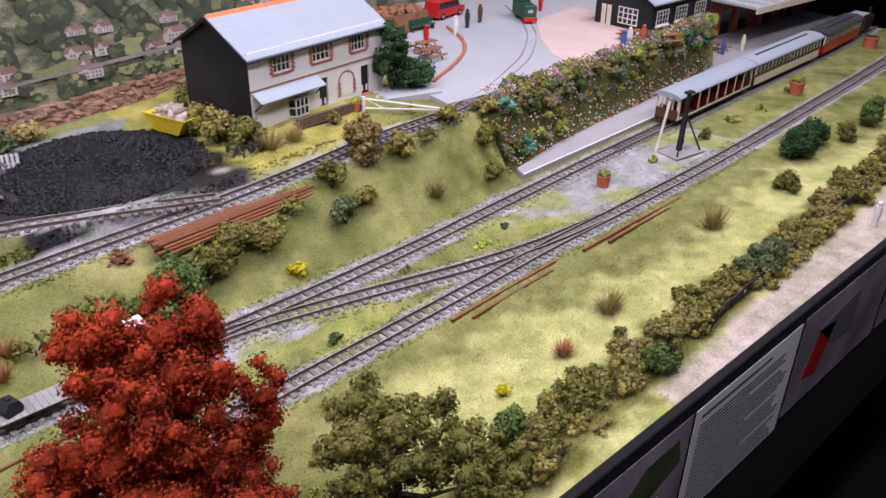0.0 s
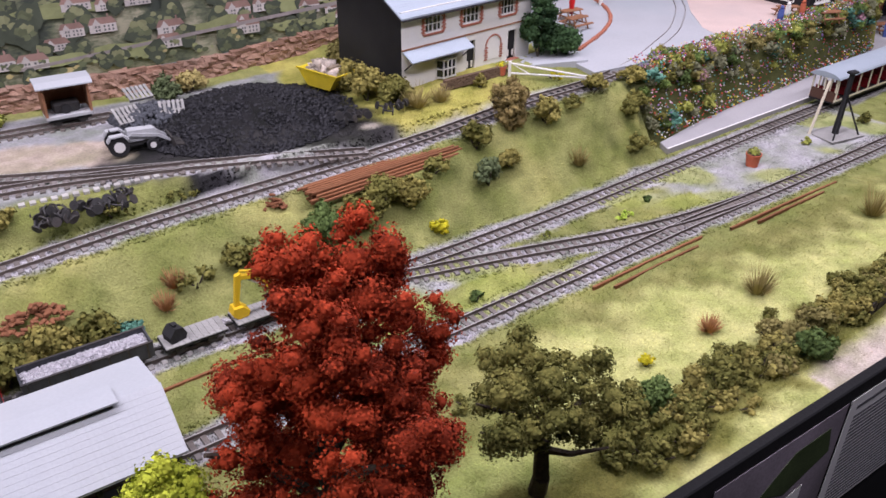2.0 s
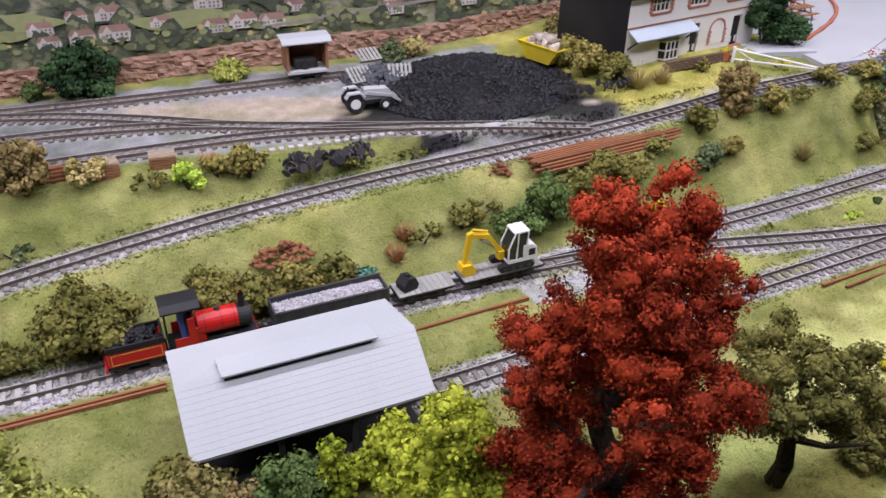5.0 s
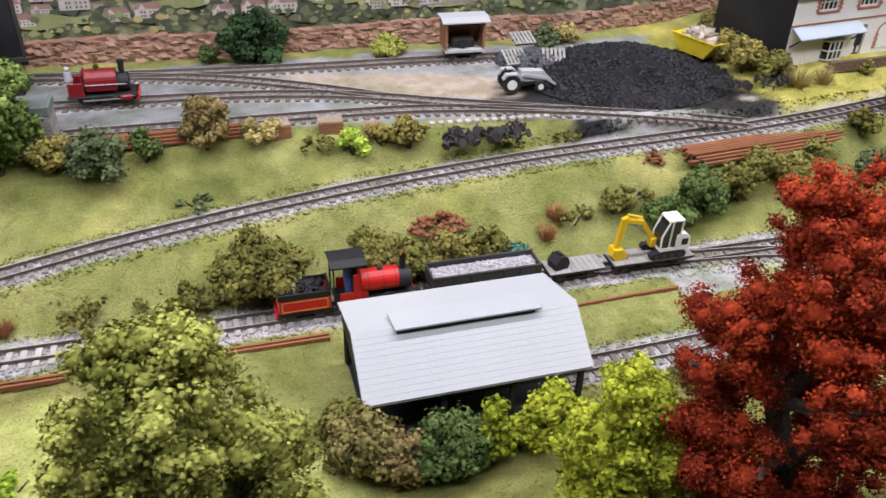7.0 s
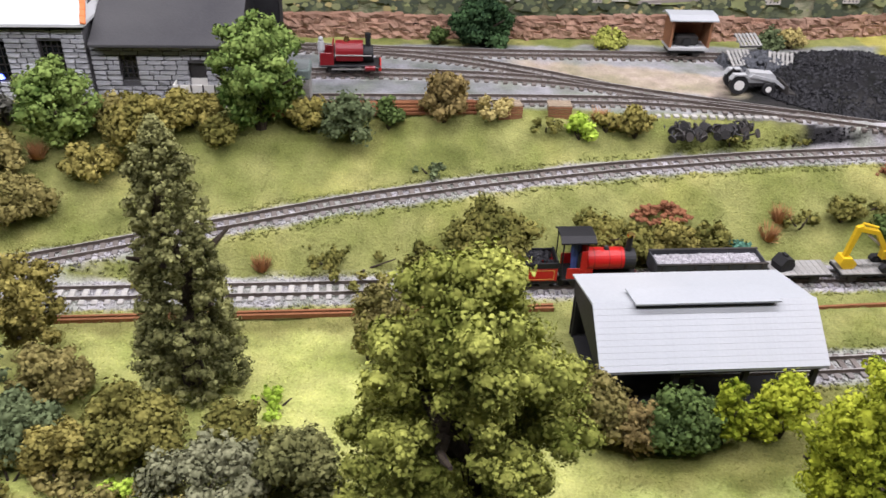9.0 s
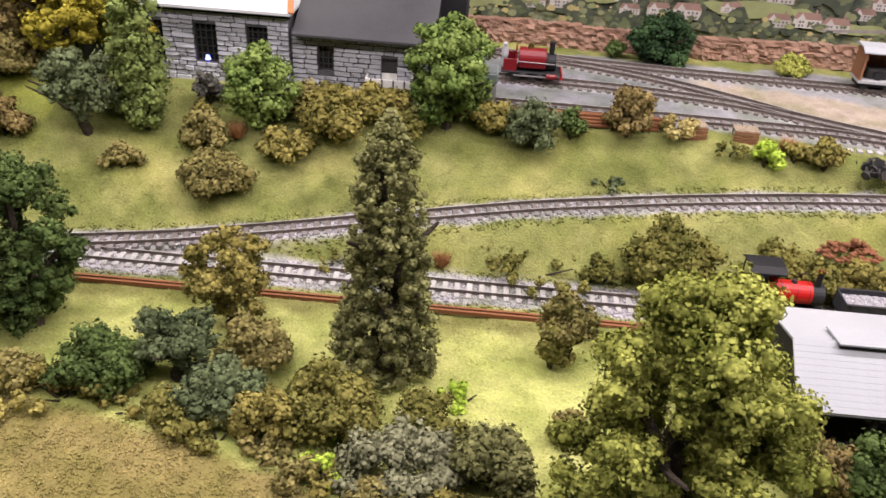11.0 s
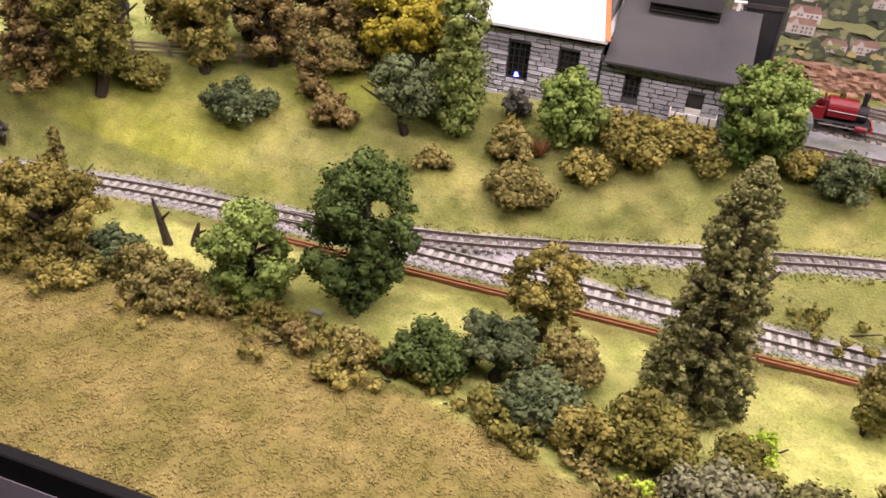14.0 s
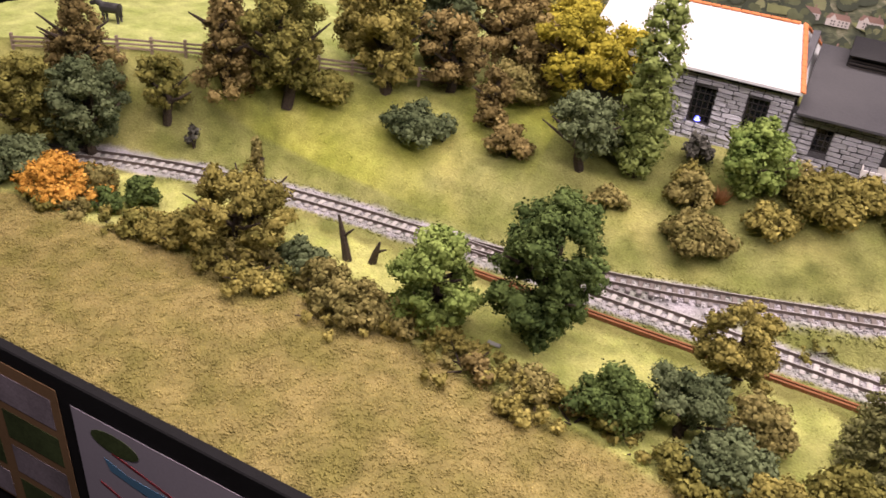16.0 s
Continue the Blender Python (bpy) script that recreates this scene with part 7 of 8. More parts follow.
def tractor():
    tr = thing("tractor", 1.45, 9.35, 0.885, -3, "small pale grey tractor with a front loader", "tractor")
    body = part("bonnet", prism([(0.10, 0.12), (0.42, 0.12), (0.44, 0.20), (0.40, 0.235), (0.12, 0.25)], "y", -0.06, 0.06), GREY_METAL, tr, "pale grey bonnet")
    part("chassis", B((-0.06, 0.42, -0.05, 0.05, 0.08, 0.13)), DARK_METAL, tr)
    for s in (-1, 1):
        wheel = part("rear_wheel", R((0, s * 0.10 - 0.03, 0.11), (0, s * 0.10 + 0.03, 0.11), 0.11, seg=24), RUBBER, tr, "large black rear tyre")
        part("rim", R((0, s * 0.10 - 0.034, 0.11), (0, s * 0.10 + 0.034, 0.11), 0.06, seg=18), WHITE, wheel)
        front = part("front_wheel", R((0.36, s * 0.10 - 0.02, 0.065), (0.36, s * 0.10 + 0.02, 0.065), 0.065, seg=20), RUBBER, tr, "small black front tyre")
        part("rim", R((0.36, s * 0.10 - 0.024, 0.065), (0.36, s * 0.10 + 0.024, 0.065), 0.035, seg=16), WHITE, front)
        part("mudguard", prism([(-0.12, 0.18), (-0.08, 0.24), (0.06, 0.245), (0.12, 0.19), (0.10, 0.18), (0.05, 0.23), (-0.07, 0.225), (-0.105, 0.175)], "y", s * 0.10 - 0.04, s * 0.10 + 0.04), GREY_METAL, tr)
        part("loader_arm", prism([(0.12, 0.20), (0.16, 0.23), (0.45, 0.17), (0.60, 0.06), (0.57, 0.05), (0.43, 0.14)], "y", s * 0.08 - 0.01, s * 0.08 + 0.01), GREY_METAL, tr)
    part("loader_bucket", prism([(0.56, 0.0), (0.70, 0.0), (0.70, 0.015), (0.60, 0.03), (0.58, 0.12), (0.56, 0.12)], "y", -0.14, 0.14), DARK_METAL, tr)
    part("seat", B((-0.05, 0.03, -0.04, 0.04, 0.17, 0.20), (-0.06, -0.045, -0.04, 0.04, 0.17, 0.27), bevel=0.006), RUBBER, tr)
    part("steering_wheel", R((0.10, 0, 0.285), (0.105, 0, 0.295), 0.03, seg=14), RUBBER, tr)
    part("exhaust", R((0.33, 0.04, 0.22), (0.33, 0.04, 0.33), 0.008, seg=6), DARK_METAL, tr)


tractor()


def pallet(x, y, z, rx, ry, rz, label="weathered grey timber pallet lying on coal"):
    p = thing("pallet", 0, 0, 0, 0, label, "pallet", "pallets by the coal heap")
    p.matrix_basis = pose(x * U, y * U, z * U, rx, ry, rz)
    for k in range(6):
        part("slat", B((-0.15 + k * 0.053, -0.115 + k * 0.053, -0.13, 0.13, 0.03, 0.042), bevel=0.002), GREY_TIMBER, p)
    for y0 in (-0.12, -0.01, 0.10):
        part("bearer", B((-0.15, 0.15, y0, y0 + 0.02, 0, 0.03)), GREY_TIMBER, p)


pallet(1.78, 10.1, 1.0, 30, 0, 8)
pallet(2.3, 10.05, 0.98, 38, 0, -15)
pallet(2.05, 10.55, 1.08, 20, 0, 5)
bin_ = thing("coal_bunker", 2.05, 10.2, 0.86, 0, "low heap of dark sacks and coal among pallets", "coal heap")
lumps(-0.42, 0.42, -0.35, 0.35, 0.0, 700, 0.07, material("slate_grey_coal_sacks", (0.07, 0.075, 0.085), 0.8, 0.4, 4, 0.4, island=0.8), bin_, "load", "dark grey lumps", 21, 0.16)
heap = thing("coal_heap", 3.1, 9.6, 0.9, 0, "broad heap of loose black coal", "coal heap")


def coal_heap():
    g = np.random.default_rng(5)
    n = 8200
    a, r = g.uniform(0, 6.283, n), np.sqrt(g.random(n))
    x, y = np.cos(a) * r * 1.35, np.sin(a) * r * 1.15 - 0.02
    z = 0.25 * np.clip(1 - r**1.3, 0, 1) - 0.02
    gx, gy = x + 3.1, y + 9.6
    bump = 0.30 * np.clip(1 - np.hypot((gx - 3.15) / 1.1, (gy - 9.75) / 0.9) ** 1.4, 0, 1)
    z = bump - 0.02
    s = 0.022 + 0.05 * g.random(n) ** 4
    corner = np.array([[1, 1, 1], [1, -1, -1], [-1, 1, -1], [-1, -1, 1]]) * 0.5
    verts = corner[None] * g.uniform(0.5, 1.2, (n, 4, 3)) * s[:, None, None]
    t = a[:, None] * 7
    verts = np.stack([verts[..., 0] * np.cos(t) - verts[..., 1] * np.sin(t), verts[..., 0] * np.sin(t) + verts[..., 1] * np.cos(t), verts[..., 2]], -1) + np.stack([x, y, z], -1)[:, None]
    faces = (np.array([[0, 1, 2], [0, 2, 3], [0, 3, 1], [1, 3, 2]])[None] + 4 * np.arange(n)[:, None, None]).reshape(-1, 3)
    tagged(part("coal", (verts.reshape(-1, 3), faces), COAL, heap, "loose black coal lumps"), kind="stuff")


coal_heap()


def skip():
    sk = thing("skip", 4.36, 9.95, 0.95, -72, "yellow rubbish skip full of rubble and timber", "skip")
    bm = bmesh.new()
    lo = [(-0.20, -0.16), (0.20, -0.16), (0.20, 0.16), (-0.20, 0.16)]
    hi = [(-0.36, -0.18), (0.36, -0.18), (0.36, 0.18), (-0.36, 0.18)]
    rings = [[bm.verts.new((u * f, v * f, z)) for u, v in ring] for ring, z, f in ((lo, 0.0, 1), (hi, 0.22, 1), (hi, 0.22, 0.93), (lo, 0.03, 0.93))]
    for a, b in zip(rings, rings[1:]):
        for i in range(4):
            bm.faces.new((a[i], a[(i + 1) % 4], b[(i + 1) % 4], b[i]))
    bm.faces.new(rings[0][::-1]), bm.faces.new(rings[3])
    body = part("body", bm, SKIP_YELLOW, sk, "yellow scuffed steel body")
    part("rim", B((-0.37, 0.37, -0.195, -0.175, 0.21, 0.235), (-0.37, 0.37, 0.175, 0.195, 0.21, 0.235), bevel=0.004), SKIP_YELLOW, body)
    for x in (-0.17, 0.0, 0.17):
        part("rib", prism([(-0.145, 0.0), (-0.185, 0.22), (-0.165, 0.22), (-0.13, 0.0)], "x", x - 0.015, x + 0.015), SKIP_YELLOW, body)
    lumps(-0.26, 0.26, -0.14, 0.14, 0.18, 60, 0.11, material("mixed_rubble", (0.42, 0.36, 0.30), 0.9, 0.7, 3, 0.3, island=1.5), sk, "rubble", "mixed pale rubble and timber", 8, 0.09)
    part("plank", B((0.12, 0.18, -0.1, 0.1, 0.26, 0.29)), TIMBER, sk)


skip()


def wheel_heap(x, y, z, count, label, seed):
    hp = thing("wheelset_pile", x, y, z, 0, label, "wheelset pile", "piles of spare wheelsets")
    g = random.Random(seed)
    for k in range(count):
        bm = bmesh.new()
        rod(bm, (0, -0.07, 0), (0, 0.07, 0), 0.01, seg=6)
        for s in (-1, 1):
            rod(bm, (0, s * 0.06 - 0.008, 0), (0, s * 0.06 + 0.008, 0), 0.05, seg=12)
        ob = part("wheelset", bm, DARK_METAL, hp)
        ob.matrix_basis = pose((g.uniform(-0.44, 0.44)) * U, g.uniform(-0.13, 0.13) * U, (0.035 + 0.04 * g.random()) * U, g.uniform(-30, 30), 0, g.uniform(0, 180))


wheel_heap(0.82, 8.32, 0.78, 38, "pile of black spare wagon wheelsets on grass", 2)
wheel_heap(4.35, 8.72, 0.92, 10, "pile of dark spare wagon parts by track", 3)
pv = thing("sleeper_pile", 0.3, 8.62, 0.86, -3, "row of pale concrete blocks beside the yard track", "sleeper pile")
for k in range(14):
    part("block", B((k * 0.1 - 0.02, k * 0.1 + 0.04, -0.05, 0.02, 0, 0.035), bevel=0.004), PALE_SLEEPER, pv)


HEAP_BRICK = material("rusty_red_heap_brick", (0.21, 0.085, 0.04), 0.9, 0.3, 5, 0.4, objects=0.5)


def brick_heap(x, y, z, w, n, label, seed):
    bh = thing("brick_heap", x, y, z, 0, label, "brick heap", "brick heaps on the bank")
    me = mesh_of("brick", B((-0.035, 0.035, -0.017, 0.017, 0, 0.024), bevel=0.004), HEAP_BRICK)
    g = random.Random(seed)
    for k in range(n):
        r = math.sqrt(g.random())
        a = g.uniform(0, 6.28)
        again("brick", me, bh, math.cos(a) * r * w / 2, math.sin(a) * r * w * 0.28, 0.15 * (1 - r) * g.uniform(0.4, 1.3) + 0.005, g.uniform(-25, 25), g.uniform(-25, 25), g.uniform(0, 180))


brick_heap(0.05, 7.36, 0.33, 0.62, 110, "loose heap of rusty-red bricks on the bank", 4)
brick_heap(2.55, 7.72, 0.58, 0.22, 28, "small heap of rusty-red bricks on the bank", 5)


def crate(x, y, z, rz):
    cr = thing("timber_crate", x, y, z, rz, "pinkish weathered slatted timber crate", "crate", "crates below the yard")
    for k in range(5):
        part("slat", B((-0.13, 0.13, -0.09, -0.08, 0.01 + k * 0.03, 0.032 + k * 0.03)), BROWN_TIMBER, cr)
        part("slat", B((-0.13, 0.13, -0.08 + k * 0.034, -0.052 + k * 0.034, 0.155, 0.165)), TIMBER, cr)
    for x0 in (-0.12, 0.11):
        for y0 in (-0.08, 0.07):
            part("corner_post", B((x0, x0 + 0.015, y0, y0 + 0.015, 0, 0.155)), TIMBER, cr)


crate(-1.33, 8.72, 0.82, 4)
crate(-0.78, 8.72, 0.82, -3)


def swing_gate():
    ga = thing("swing_gate", 6.63, 8.88, 0.98, -41, "white swing gate across the curved line", "gate")
    L = 1.15
    part("post", B((-0.02, 0.02, -0.02, 0.02, -0.05, 0.2), bevel=0.004), WHITE, ga)
    part("top_bar", R((0, 0, 0.17), (L, 0, 0.02), 0.014, seg=8), WHITE, ga)
    part("bottom_bar", R((0, 0, 0.03), (L, 0, 0.01), 0.014, seg=8), WHITE, ga)
    part("brace", R((0.05, 0, 0.15), (0.28, 0, 0.03), 0.008, seg=6), WHITE, ga)
    part("catch_post", B((L + 0.02, L + 0.045, -0.012, 0.012, -0.12, 0.05)), BLACK, ga)


swing_gate()


def pot(x, y, z, r, plant=None):
    po = thing("flower_tub", x, y, z, 0, "round terracotta tub" + (f" with {KIND_WORDS[plant]} plant" if plant else " standing on ballast"), "plant tub", "terracotta tubs")
    part("tub", R((0, 0, 0), (0, 0, r * 1.7), r * 0.8, r, 16), TERRACOTTA, po)
    part("rim", R((0, 0, r * 1.55), (0, 0, r * 1.8), r * 1.08, r * 1.08, 16), TERRACOTTA, po)
    part("soil", R((0, 0, r * 1.8), (0, 0, r * 1.83), r * 0.95, seg=16), BARK, po)
    if plant:
        part("plant", flakes([(0, 0, r * 2.0, r * 0.9, r * 0.9, r * 0.6)], 0.03, 3, 1.3), LEAF[plant], po)


pot(8.95, 6.38, -0.01, 0.1, "sap")
pot(15.2, 6.53, -0.01, 0.14, "lime")
pot(19.7, 6.95, -0.01, 0.16)
pot(6.52, 8.93, 0.99, 0.07, "yellow")


def picnic(x, y, z, rz, label="brown timber picnic table with two benches"):
    t = thing("picnic_table", x, y, z, rz, label, "picnic table", "picnic tables")
    for k in range(4):
        part("top_plank", B((-0.2, 0.2, -0.09 + k * 0.046, -0.05 + k * 0.046, 0.17, 0.185), bevel=0.002), BROWN_TIMBER, t)
    for s in (-1, 1):
        part("bench", B((-0.2, 0.2, s * 0.18 - 0.03, s * 0.18 + 0.03, 0.09, 0.105), bevel=0.002), BROWN_TIMBER, t)
        part("leg_frame", B((s * 0.14 - 0.012, s * 0.14 + 0.012, -0.19, 0.19, 0.075, 0.09)), BROWN_TIMBER, t)
        for q in (-1, 1):
            part("leg", R((s * 0.14, q * 0.15, 0), (s * 0.14, q * 0.06, 0.17), 0.012, seg=6), BROWN_TIMBER, t)
    return t


for row in ((9.35, 10.6, 0.966, 0), (9.1, 10.2, 0.966, 5), (12.75, 8.75, 0.97, -25), (13.2, 8.25, 0.93, -20), (15.6, 8.95, 0.07, -12), (16.6, 9.0, 0.07, -12)):
    picnic(*row)


def coach(x, L, kind, label):
    co = thing("passenger_coach", x, float(np.interp(x, FX, FY)), RAIL_TOP - 0.005, math.degrees(math.atan2(np.interp(x + L, FX, FY) - np.interp(x, FX, FY), L)), label, "coach", "passenger train")
    roof = part("roof", prism([(0.25 * math.cos(a), 0.50 + 0.085 * math.sin(a)) for a in np.linspace(0, math.pi, 11)], "x", -0.06, L + 0.06), SLATE_BLUE if kind != "red" else DARK_ROOF, co, "arched roof")
    part("floor", B((0, L, -0.21, 0.21, 0.09, 0.12), bevel=0.004), BLACK, co)
    low, high = (COACH_BROWN, CREAM) if kind != "red" else (RED, CREAM)
    for s in (-1, 1):
        y0, y1 = sorted((s * 0.205, s * 0.22))
        if kind == "open":
            part("footboard", B((0, L, y0, y1, 0.12, 0.15)), CREAM, co)
            for k in range(9):
                c = 0.02 + k * (L - 0.06) / 8
                part("pillar", B((c, c + 0.02, y0, y1, 0.12, 0.50)), CREAM, co)
        else:
            part("lower_panel", B((0, L, y0, y1, 0.10, 0.26), bevel=0.002), low if kind == "red" else CREAM, co)
            part("waist_band", B((0, L, *sorted((s * 0.206, s * 0.223)), 0.26, 0.31)), low, co)
            part("glazing", B((0.01, L - 0.01, *sorted((s * 0.207, s * 0.213)), 0.31, 0.45)), GLASS, co)
            for k in range(int(L / 0.16) + 1):
                c = k * (L - 0.02) / int(L / 0.16)
                part("pillar", B((c, c + 0.02, y0, y1, 0.31, 0.46)), high, co)
            part("cant_rail", B((0, L, y0, y1, 0.46, 0.50)), high, co)
    for x0 in (0, L - 0.015):
        end = part("end_panel", B((x0, x0 + 0.015, -0.204, 0.204, 0.12, 0.28)), COACH_BROWN if kind != "red" else RED, co)
        for k in range(5):
            part("end_pillar", B((x0, x0 + 0.015, -0.204 + k * 0.097, -0.184 + k * 0.097, 0.28, 0.50)), CREAM, end)
    if kind == "open":
        for k in range(8):
            part("seat", B((0.1 + k * (L - 0.2) / 8, 0.2 + k * (L - 0.2) / 8, -0.19, 0.19, 0.14, 0.19), (0.1 + k * (L - 0.2) / 8, 0.115 + k * (L - 0.2) / 8, -0.19, 0.19, 0.19, 0.30), bevel=0.004), MAROON, co, "dark red bench seat")
    elif kind == "saloon":
        part("roof_strip", B((0.3, L - 0.3, -0.02, 0.02, 0.584, 0.594)), BLACK, roof)
    else:
        part("lantern", B((0.25, L - 0.25, -0.1, 0.1, 0.575, 0.61), bevel=0.01), DARK_ROOF, roof)
    for a in (0.2, 0.36, L - 0.36, L - 0.2):
        wheelset(co, a, 0.05)


coach(11.7, 2.75, "open", "open-sided cream and brown coach with red seats")
coach(14.6, 3.0, "saloon", "cream and brown saloon coach with grey roof")
coach(17.85, 2.2, "red", "red and cream coach with dark lantern roof")
ld = thing("steam_locomotive", 20.3, 7.62, RAIL_TOP, 4, "dark tank locomotive at the head of coaches", "locomotive", "passenger train")
part("tank", B((0.1, 0.9, -0.14, 0.14, 0.12, 0.32), bevel=0.01), BLACK, ld)
part("boiler", R((0.3, 0, 0.3), (1.1, 0, 0.3), 0.11, seg=20), BLACK, ld)
part("cab", B((0.0, 0.35, -0.15, 0.15, 0.12, 0.5), bevel=0.006), COACH_BROWN, ld)
part("cab_roof", B((-0.05, 0.4, -0.17, 0.17, 0.5, 0.53), bevel=0.01), PALE_ROOF, ld)
part("chimney", R((1.0, 0, 0.38), (1.0, 0, 0.55), 0.03, 0.04, 12), BLACK, ld)
for a in (0.25, 0.6, 0.95):
    wheelset(ld, a, 0.06)


def water_crane():
    wc = thing("water_tower", 10.95, 6.4, -0.01, -8, "dark iron trestle with leaning pale timber post", "water tower")
    part("column", R((0, 0, 0), (0.06, 0.02, 0.95), 0.05, 0.035, 12), BLACK, wc)
    for x, y in ((-0.28, -0.2), (0.28, -0.2), (0.28, 0.15)):
        part("strut", R((x, y, 0), (0.04, 0.01, 0.62), 0.014, seg=6), BLACK, wc)
    part("crosshead", B((-0.02, 0.14, -0.03, 0.07, 0.92, 0.96), bevel=0.01), BLACK, wc)
    part("foot", B((-0.34, 0.34, -0.25, 0.22, 0, 0.02)), GREY_TIMBER, wc)
    part("post", R((-0.36, 0.16, 0), (-0.12, 0.22, 0.78), 0.022, seg=8), CREAM, wc, "leaning pale timber post")


water_crane()


def tram_loco():
    tl = thing("tram_locomotive", 12.45, 11.1, 0.97, 62, "small dark green box-shaped tram locomotive", "locomotive")
    part("body", B((-0.35, 0.35, -0.13, 0.13, 0.08, 0.34), bevel=0.012), GREEN_PAINT, tl)
    part("cab", B((0.0, 0.33, -0.125, 0.125, 0.34, 0.52), bevel=0.01), GREEN_PAINT, tl)
    part("roof", B((-0.02, 0.36, -0.15, 0.15, 0.52, 0.545), bevel=0.01), GREEN_PAINT, tl)
    part("buffer_beam", B((-0.39, -0.35, -0.14, 0.14, 0.04, 0.12), bevel=0.004), RED, tl)
    part("number_plate", B((-0.356, -0.3505, -0.05, 0.05, 0.2, 0.26)), GREY_METAL, tl)
    for x in (-0.2, 0.2):
        wheelset(tl, x, 0.045)


tram_loco()


def bench(x, y, z, rz):
    b = thing("bench", x, y, z, rz, "long dark green timber bench on the forecourt", "bench", "green benches")
    part("seat", B((-0.3, 0.3, -0.05, 0.05, 0.09, 0.105), bevel=0.002), GREEN_PAINT, b)
    part("backrest", B((-0.3, 0.3, 0.045, 0.058, 0.11, 0.22), bevel=0.002), GREEN_PAINT, b)
    for s in (-0.26, 0.26):
        part("leg", B((s - 0.012, s + 0.012, -0.045, 0.045, 0, 0.09)), GREEN_PAINT, b)


bench(9.4, 11.5, 0.966, 0)
bench(10.3, 11.75, 0.966, 0)
planter = thing("timber_bunker", 9.6, 12.0, 0.966, 0, "long brown timber bunker heaped with logs", "bunker")
part("front_board", B((-0.9, 0.9, -0.2, -0.17, 0, 0.34)), BROWN_TIMBER, planter)
part("back_board", B((-0.9, 0.9, 0.17, 0.2, 0, 0.34)), BROWN_TIMBER, planter)
part("end_board", B((-0.9, -0.87, -0.17, 0.17, 0, 0.34), (0.87, 0.9, -0.17, 0.17, 0, 0.34)), BROWN_TIMBER, planter)
lumps(-0.85, 0.85, -0.16, 0.16, 0.3, 130, 0.13, BROWN_TIMBER, planter, "log_load", "heaped brown logs", 6, 0.12)


def estate_car(x, y, z, rz, mat, label):
    c = thing("van", x, y, z, rz, label, "van")
    part("body", prism([(-0.45, 0.06), (0.45, 0.06), (0.46, 0.18), (0.28, 0.21), (0.2, 0.34), (-0.42, 0.35), (-0.46, 0.2)], "y", -0.17, 0.17), mat, c)
    part("windscreen", prism([(0.275, 0.215), (0.205, 0.33), (-0.40, 0.335), (-0.43, 0.22)], "y", -0.174, 0.174), GLASS, c)
    for u in (-0.28, 0.28):
        for s in (-1, 1):
            w = part("wheel", R((u, s * 0.16 - 0.02, 0.07), (u, s * 0.16 + 0.02, 0.07), 0.07, seg=16), RUBBER, c)
            part("hubcap", R((u, s * 0.16 - 0.023, 0.07), (u, s * 0.16 + 0.023, 0.07), 0.03, seg=12), GREY_METAL, w)


estate_car(11.4, 12.3, 0.966, 10, RED, "small red van parked on the forecourt")
BLUE = material("blue_figure_paint", (0.08, 0.12, 0.35), 0.7, 0.2, 4, 0.1)
for row in ((10.55, 11.1, 0.966, WHITE, "white model figurine on the forecourt"), (11.1, 11.35, 0.966, DARK_METAL, "dark model figurine on the forecourt"), (11.6, 11.5, 0.966, COACH_BROWN, "brown model figurine on the forecourt"), (13.3, 11.4, 0.966, RED, "red model figurine near the tram locomotive"), (12.05, 8.42, 0.97, BLUE, "blue and white model figurine by flowers"), (12.35, 8.5, 0.97, WHITE, "white model figurine by the flowers"), (12.7, 8.45, 0.97, TERRACOTTA, "orange model figurine by the flowers"), (16.35, 8.75, 0.07, BLUE, "blue model figurine on the platform"), (16.95, 8.62, 0.07, CREAM, "cream model figurine on the platform"), (15.75, 9.15, 0.1, BLUE, "seated blue model figurine at picnic table"), (9.4, 10.65, 1.06, RED, "red model figurine at the picnic table"), (10.6, 3.25, -0.0, WHITE, "white and brown model figurine on path"), (-0.96, 6.665, 0.2, BLUE, "blue model driver figurine in the cab")):
    figure(row[0], row[1], row[2], 0.36, row[3], row[4])


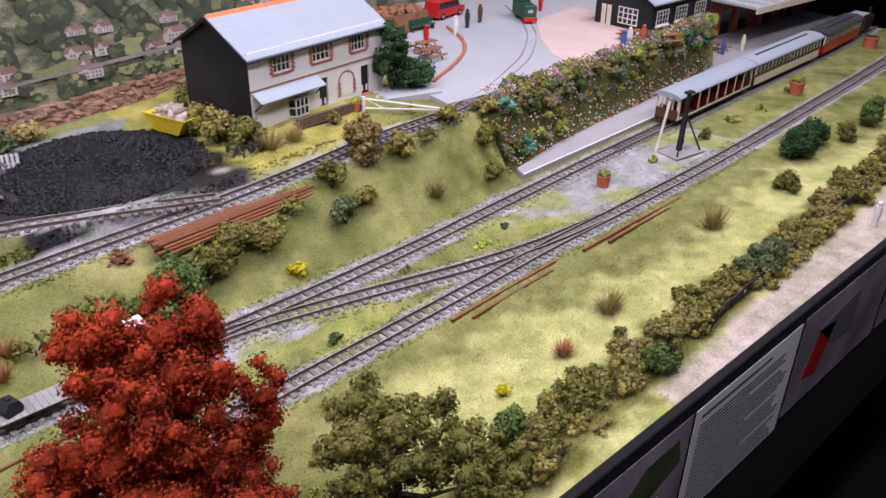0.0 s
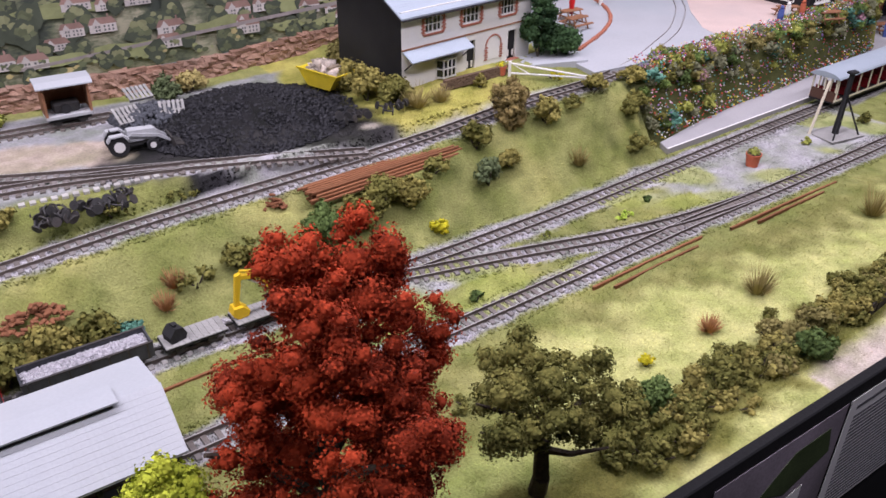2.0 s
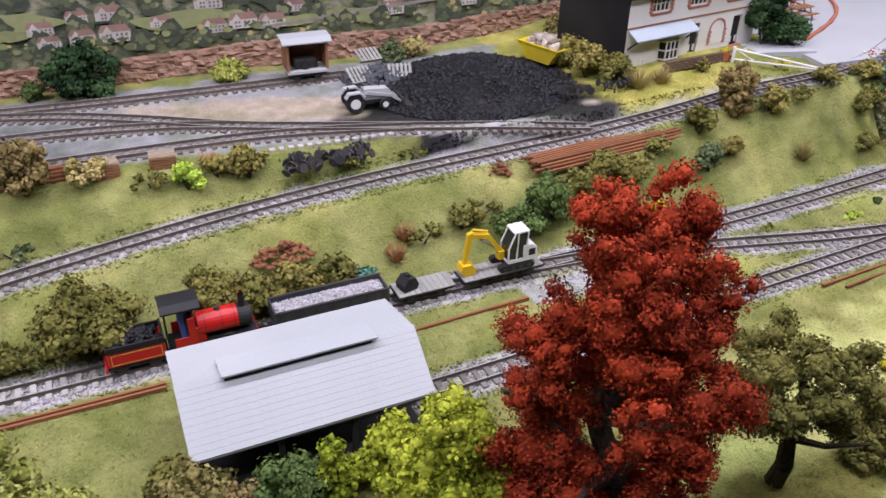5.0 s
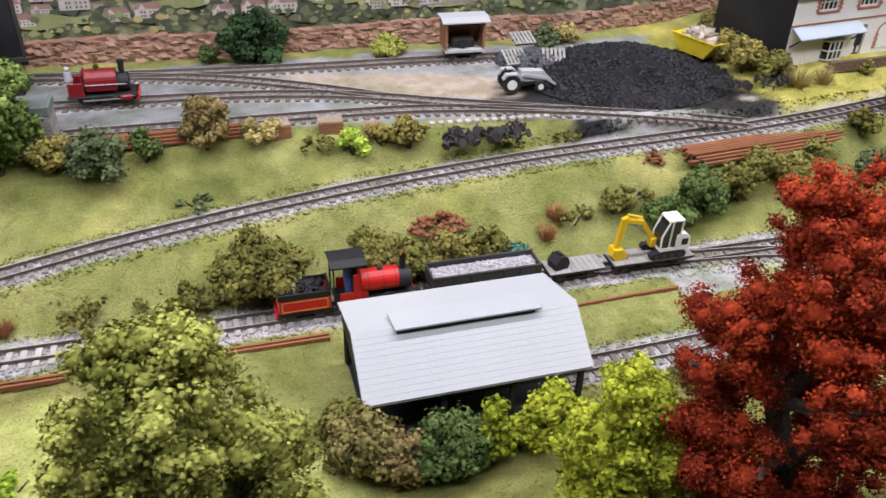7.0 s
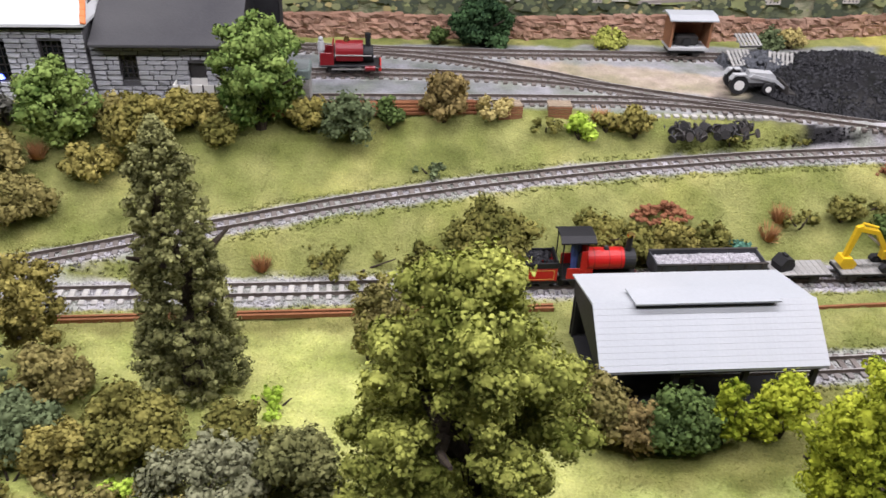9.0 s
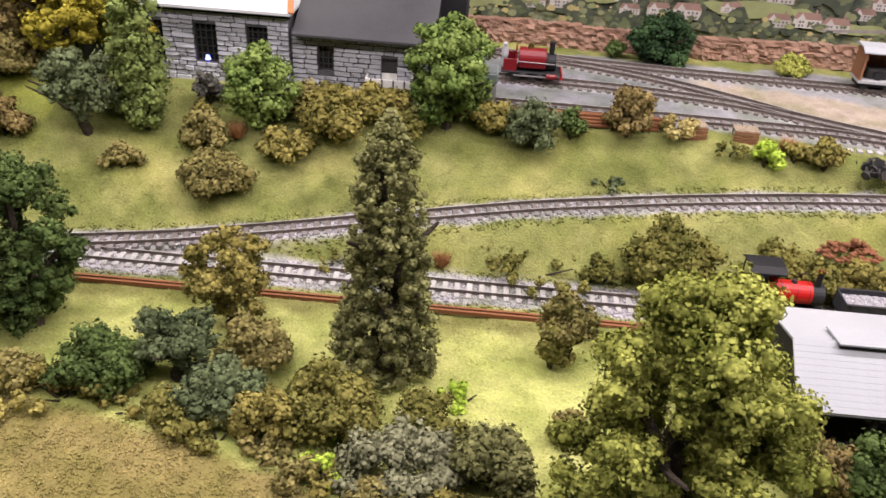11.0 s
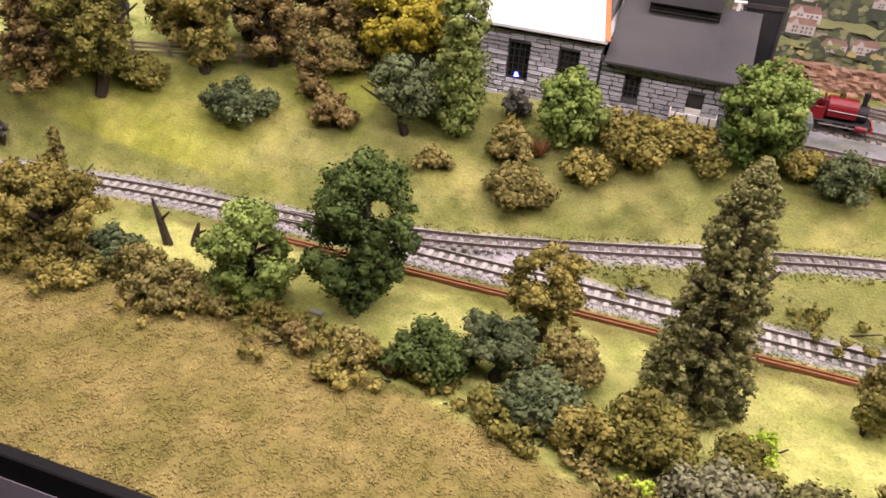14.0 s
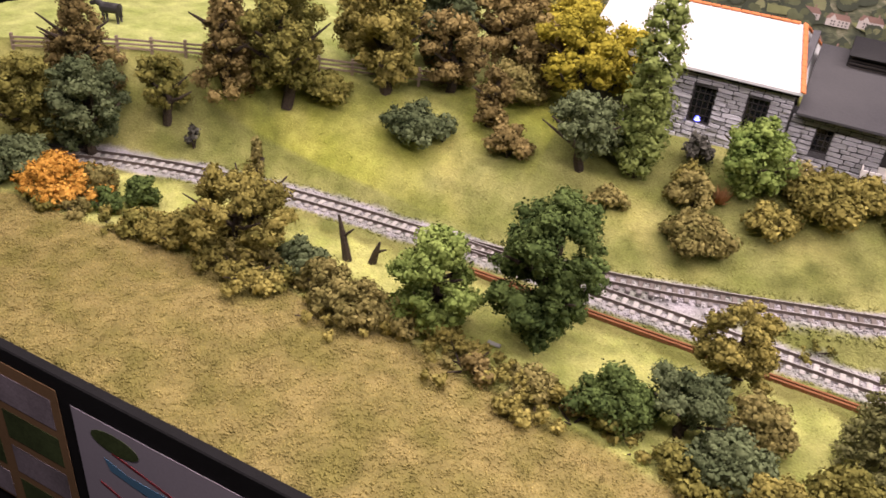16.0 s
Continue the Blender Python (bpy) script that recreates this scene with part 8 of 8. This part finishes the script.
def cow(x, y, z, rz, name_label):
    bm = bmesh.new()
    rod(bm, (-0.13, 0, 0.2), (0.13, 0, 0.2), 0.075, 0.07, 10)
    for u in (-0.11, 0.1):
        for s in (-0.04, 0.04):
            rod(bm, (u, s, 0), (u, s, 0.16), 0.016, 0.024, 6)
    rod(bm, (0.13, 0, 0.23), (0.2, 0, 0.26), 0.045, 0.04, 8)
    rod(bm, (0.19, 0, 0.27), (0.29, 0, 0.22), 0.042, 0.028, 8)
    rod(bm, (-0.14, 0, 0.24), (-0.16, 0, 0.1), 0.008, 0.008, 5)
    ob = new("model_cow", mesh_of("model_cow", bm, material("black_and_white_hide", (0.03, 0.03, 0.03), 0.7, 0.3, 2, 0.1, stain=(0.7, 0.7, 0.68), stain_amount=1.0)))
    ob.matrix_basis = pose(x * U, y * U, z * U, 0, 0, rz)
    tagged(ob, name_label, "figurine", "cattle figurines")


cow(-14.35, 7.5, 0.95, 195, "black and white cow figurine on the field")
cow(-12.2, 8.9, 0.95, 160, "pale cow figurine behind the trees")


def stump(x, y, h, lean, label):
    st = thing("dead_tree", x, y, float(height(x, y)) - 0.03, 0, label, "dead tree", "dead trees by the line")
    bm = bmesh.new()
    rod(bm, (0, 0, 0), (lean * 0.5, 0, h * 0.55), 0.05, 0.035, 8)
    rod(bm, (lean * 0.5, 0, h * 0.53), (lean, 0, h), 0.036, 0.012, 8)
    rod(bm, (lean * 0.5, 0, h * 0.55), (lean * 0.5 + 0.12, 0, h * 0.8), 0.022, 0.008, 6)
    part("trunk", bm, BARK, st)


stump(-9.35, 5.7, 0.52, -0.12, "bare broken dark tree trunk leaning by hedge")
stump(-9.12, 5.8, 0.3, 0.08, "short bare dark forked tree stump")
pipe = thing("drain_pipe", -7.5, 5.28, 0.0, 0, "small grey plastic pipe end in the grass", "pipe")
part("tube", R((-0.06, 0, 0.02), (0.06, 0, 0.02), 0.02, seg=10), GREY_METAL, pipe)

# ---- loose grit and grass ----
scatter("grass_blades", "short static grass on the meadow and banks", 150000, (-13, 10, 3.1, 9.0, lambda x, y: off_rails(x, y) & (y > np.interp(x, HEDGE_X, HEDGE_Y)) & ~((x > -1.2) & (x < 0.7) & (y > 4.9) & (y < 6.05))), 0.026, None, True, 1)
scatter("field_tufts", "coarse brown stubble on the ploughed field", 42000, (-14, -2.6, 3.02, 5.2, lambda x, y: y < np.interp(x, HEDGE_X, HEDGE_Y) - 0.02), 0.018, None, False, 2, (1.15, 1.65))
scatter("ballast_stones", "loose grey ballast stones beside the rails", 34000, (-12, 12, 5.0, 8.4, on_ballast), 0.028, None, False, 3)
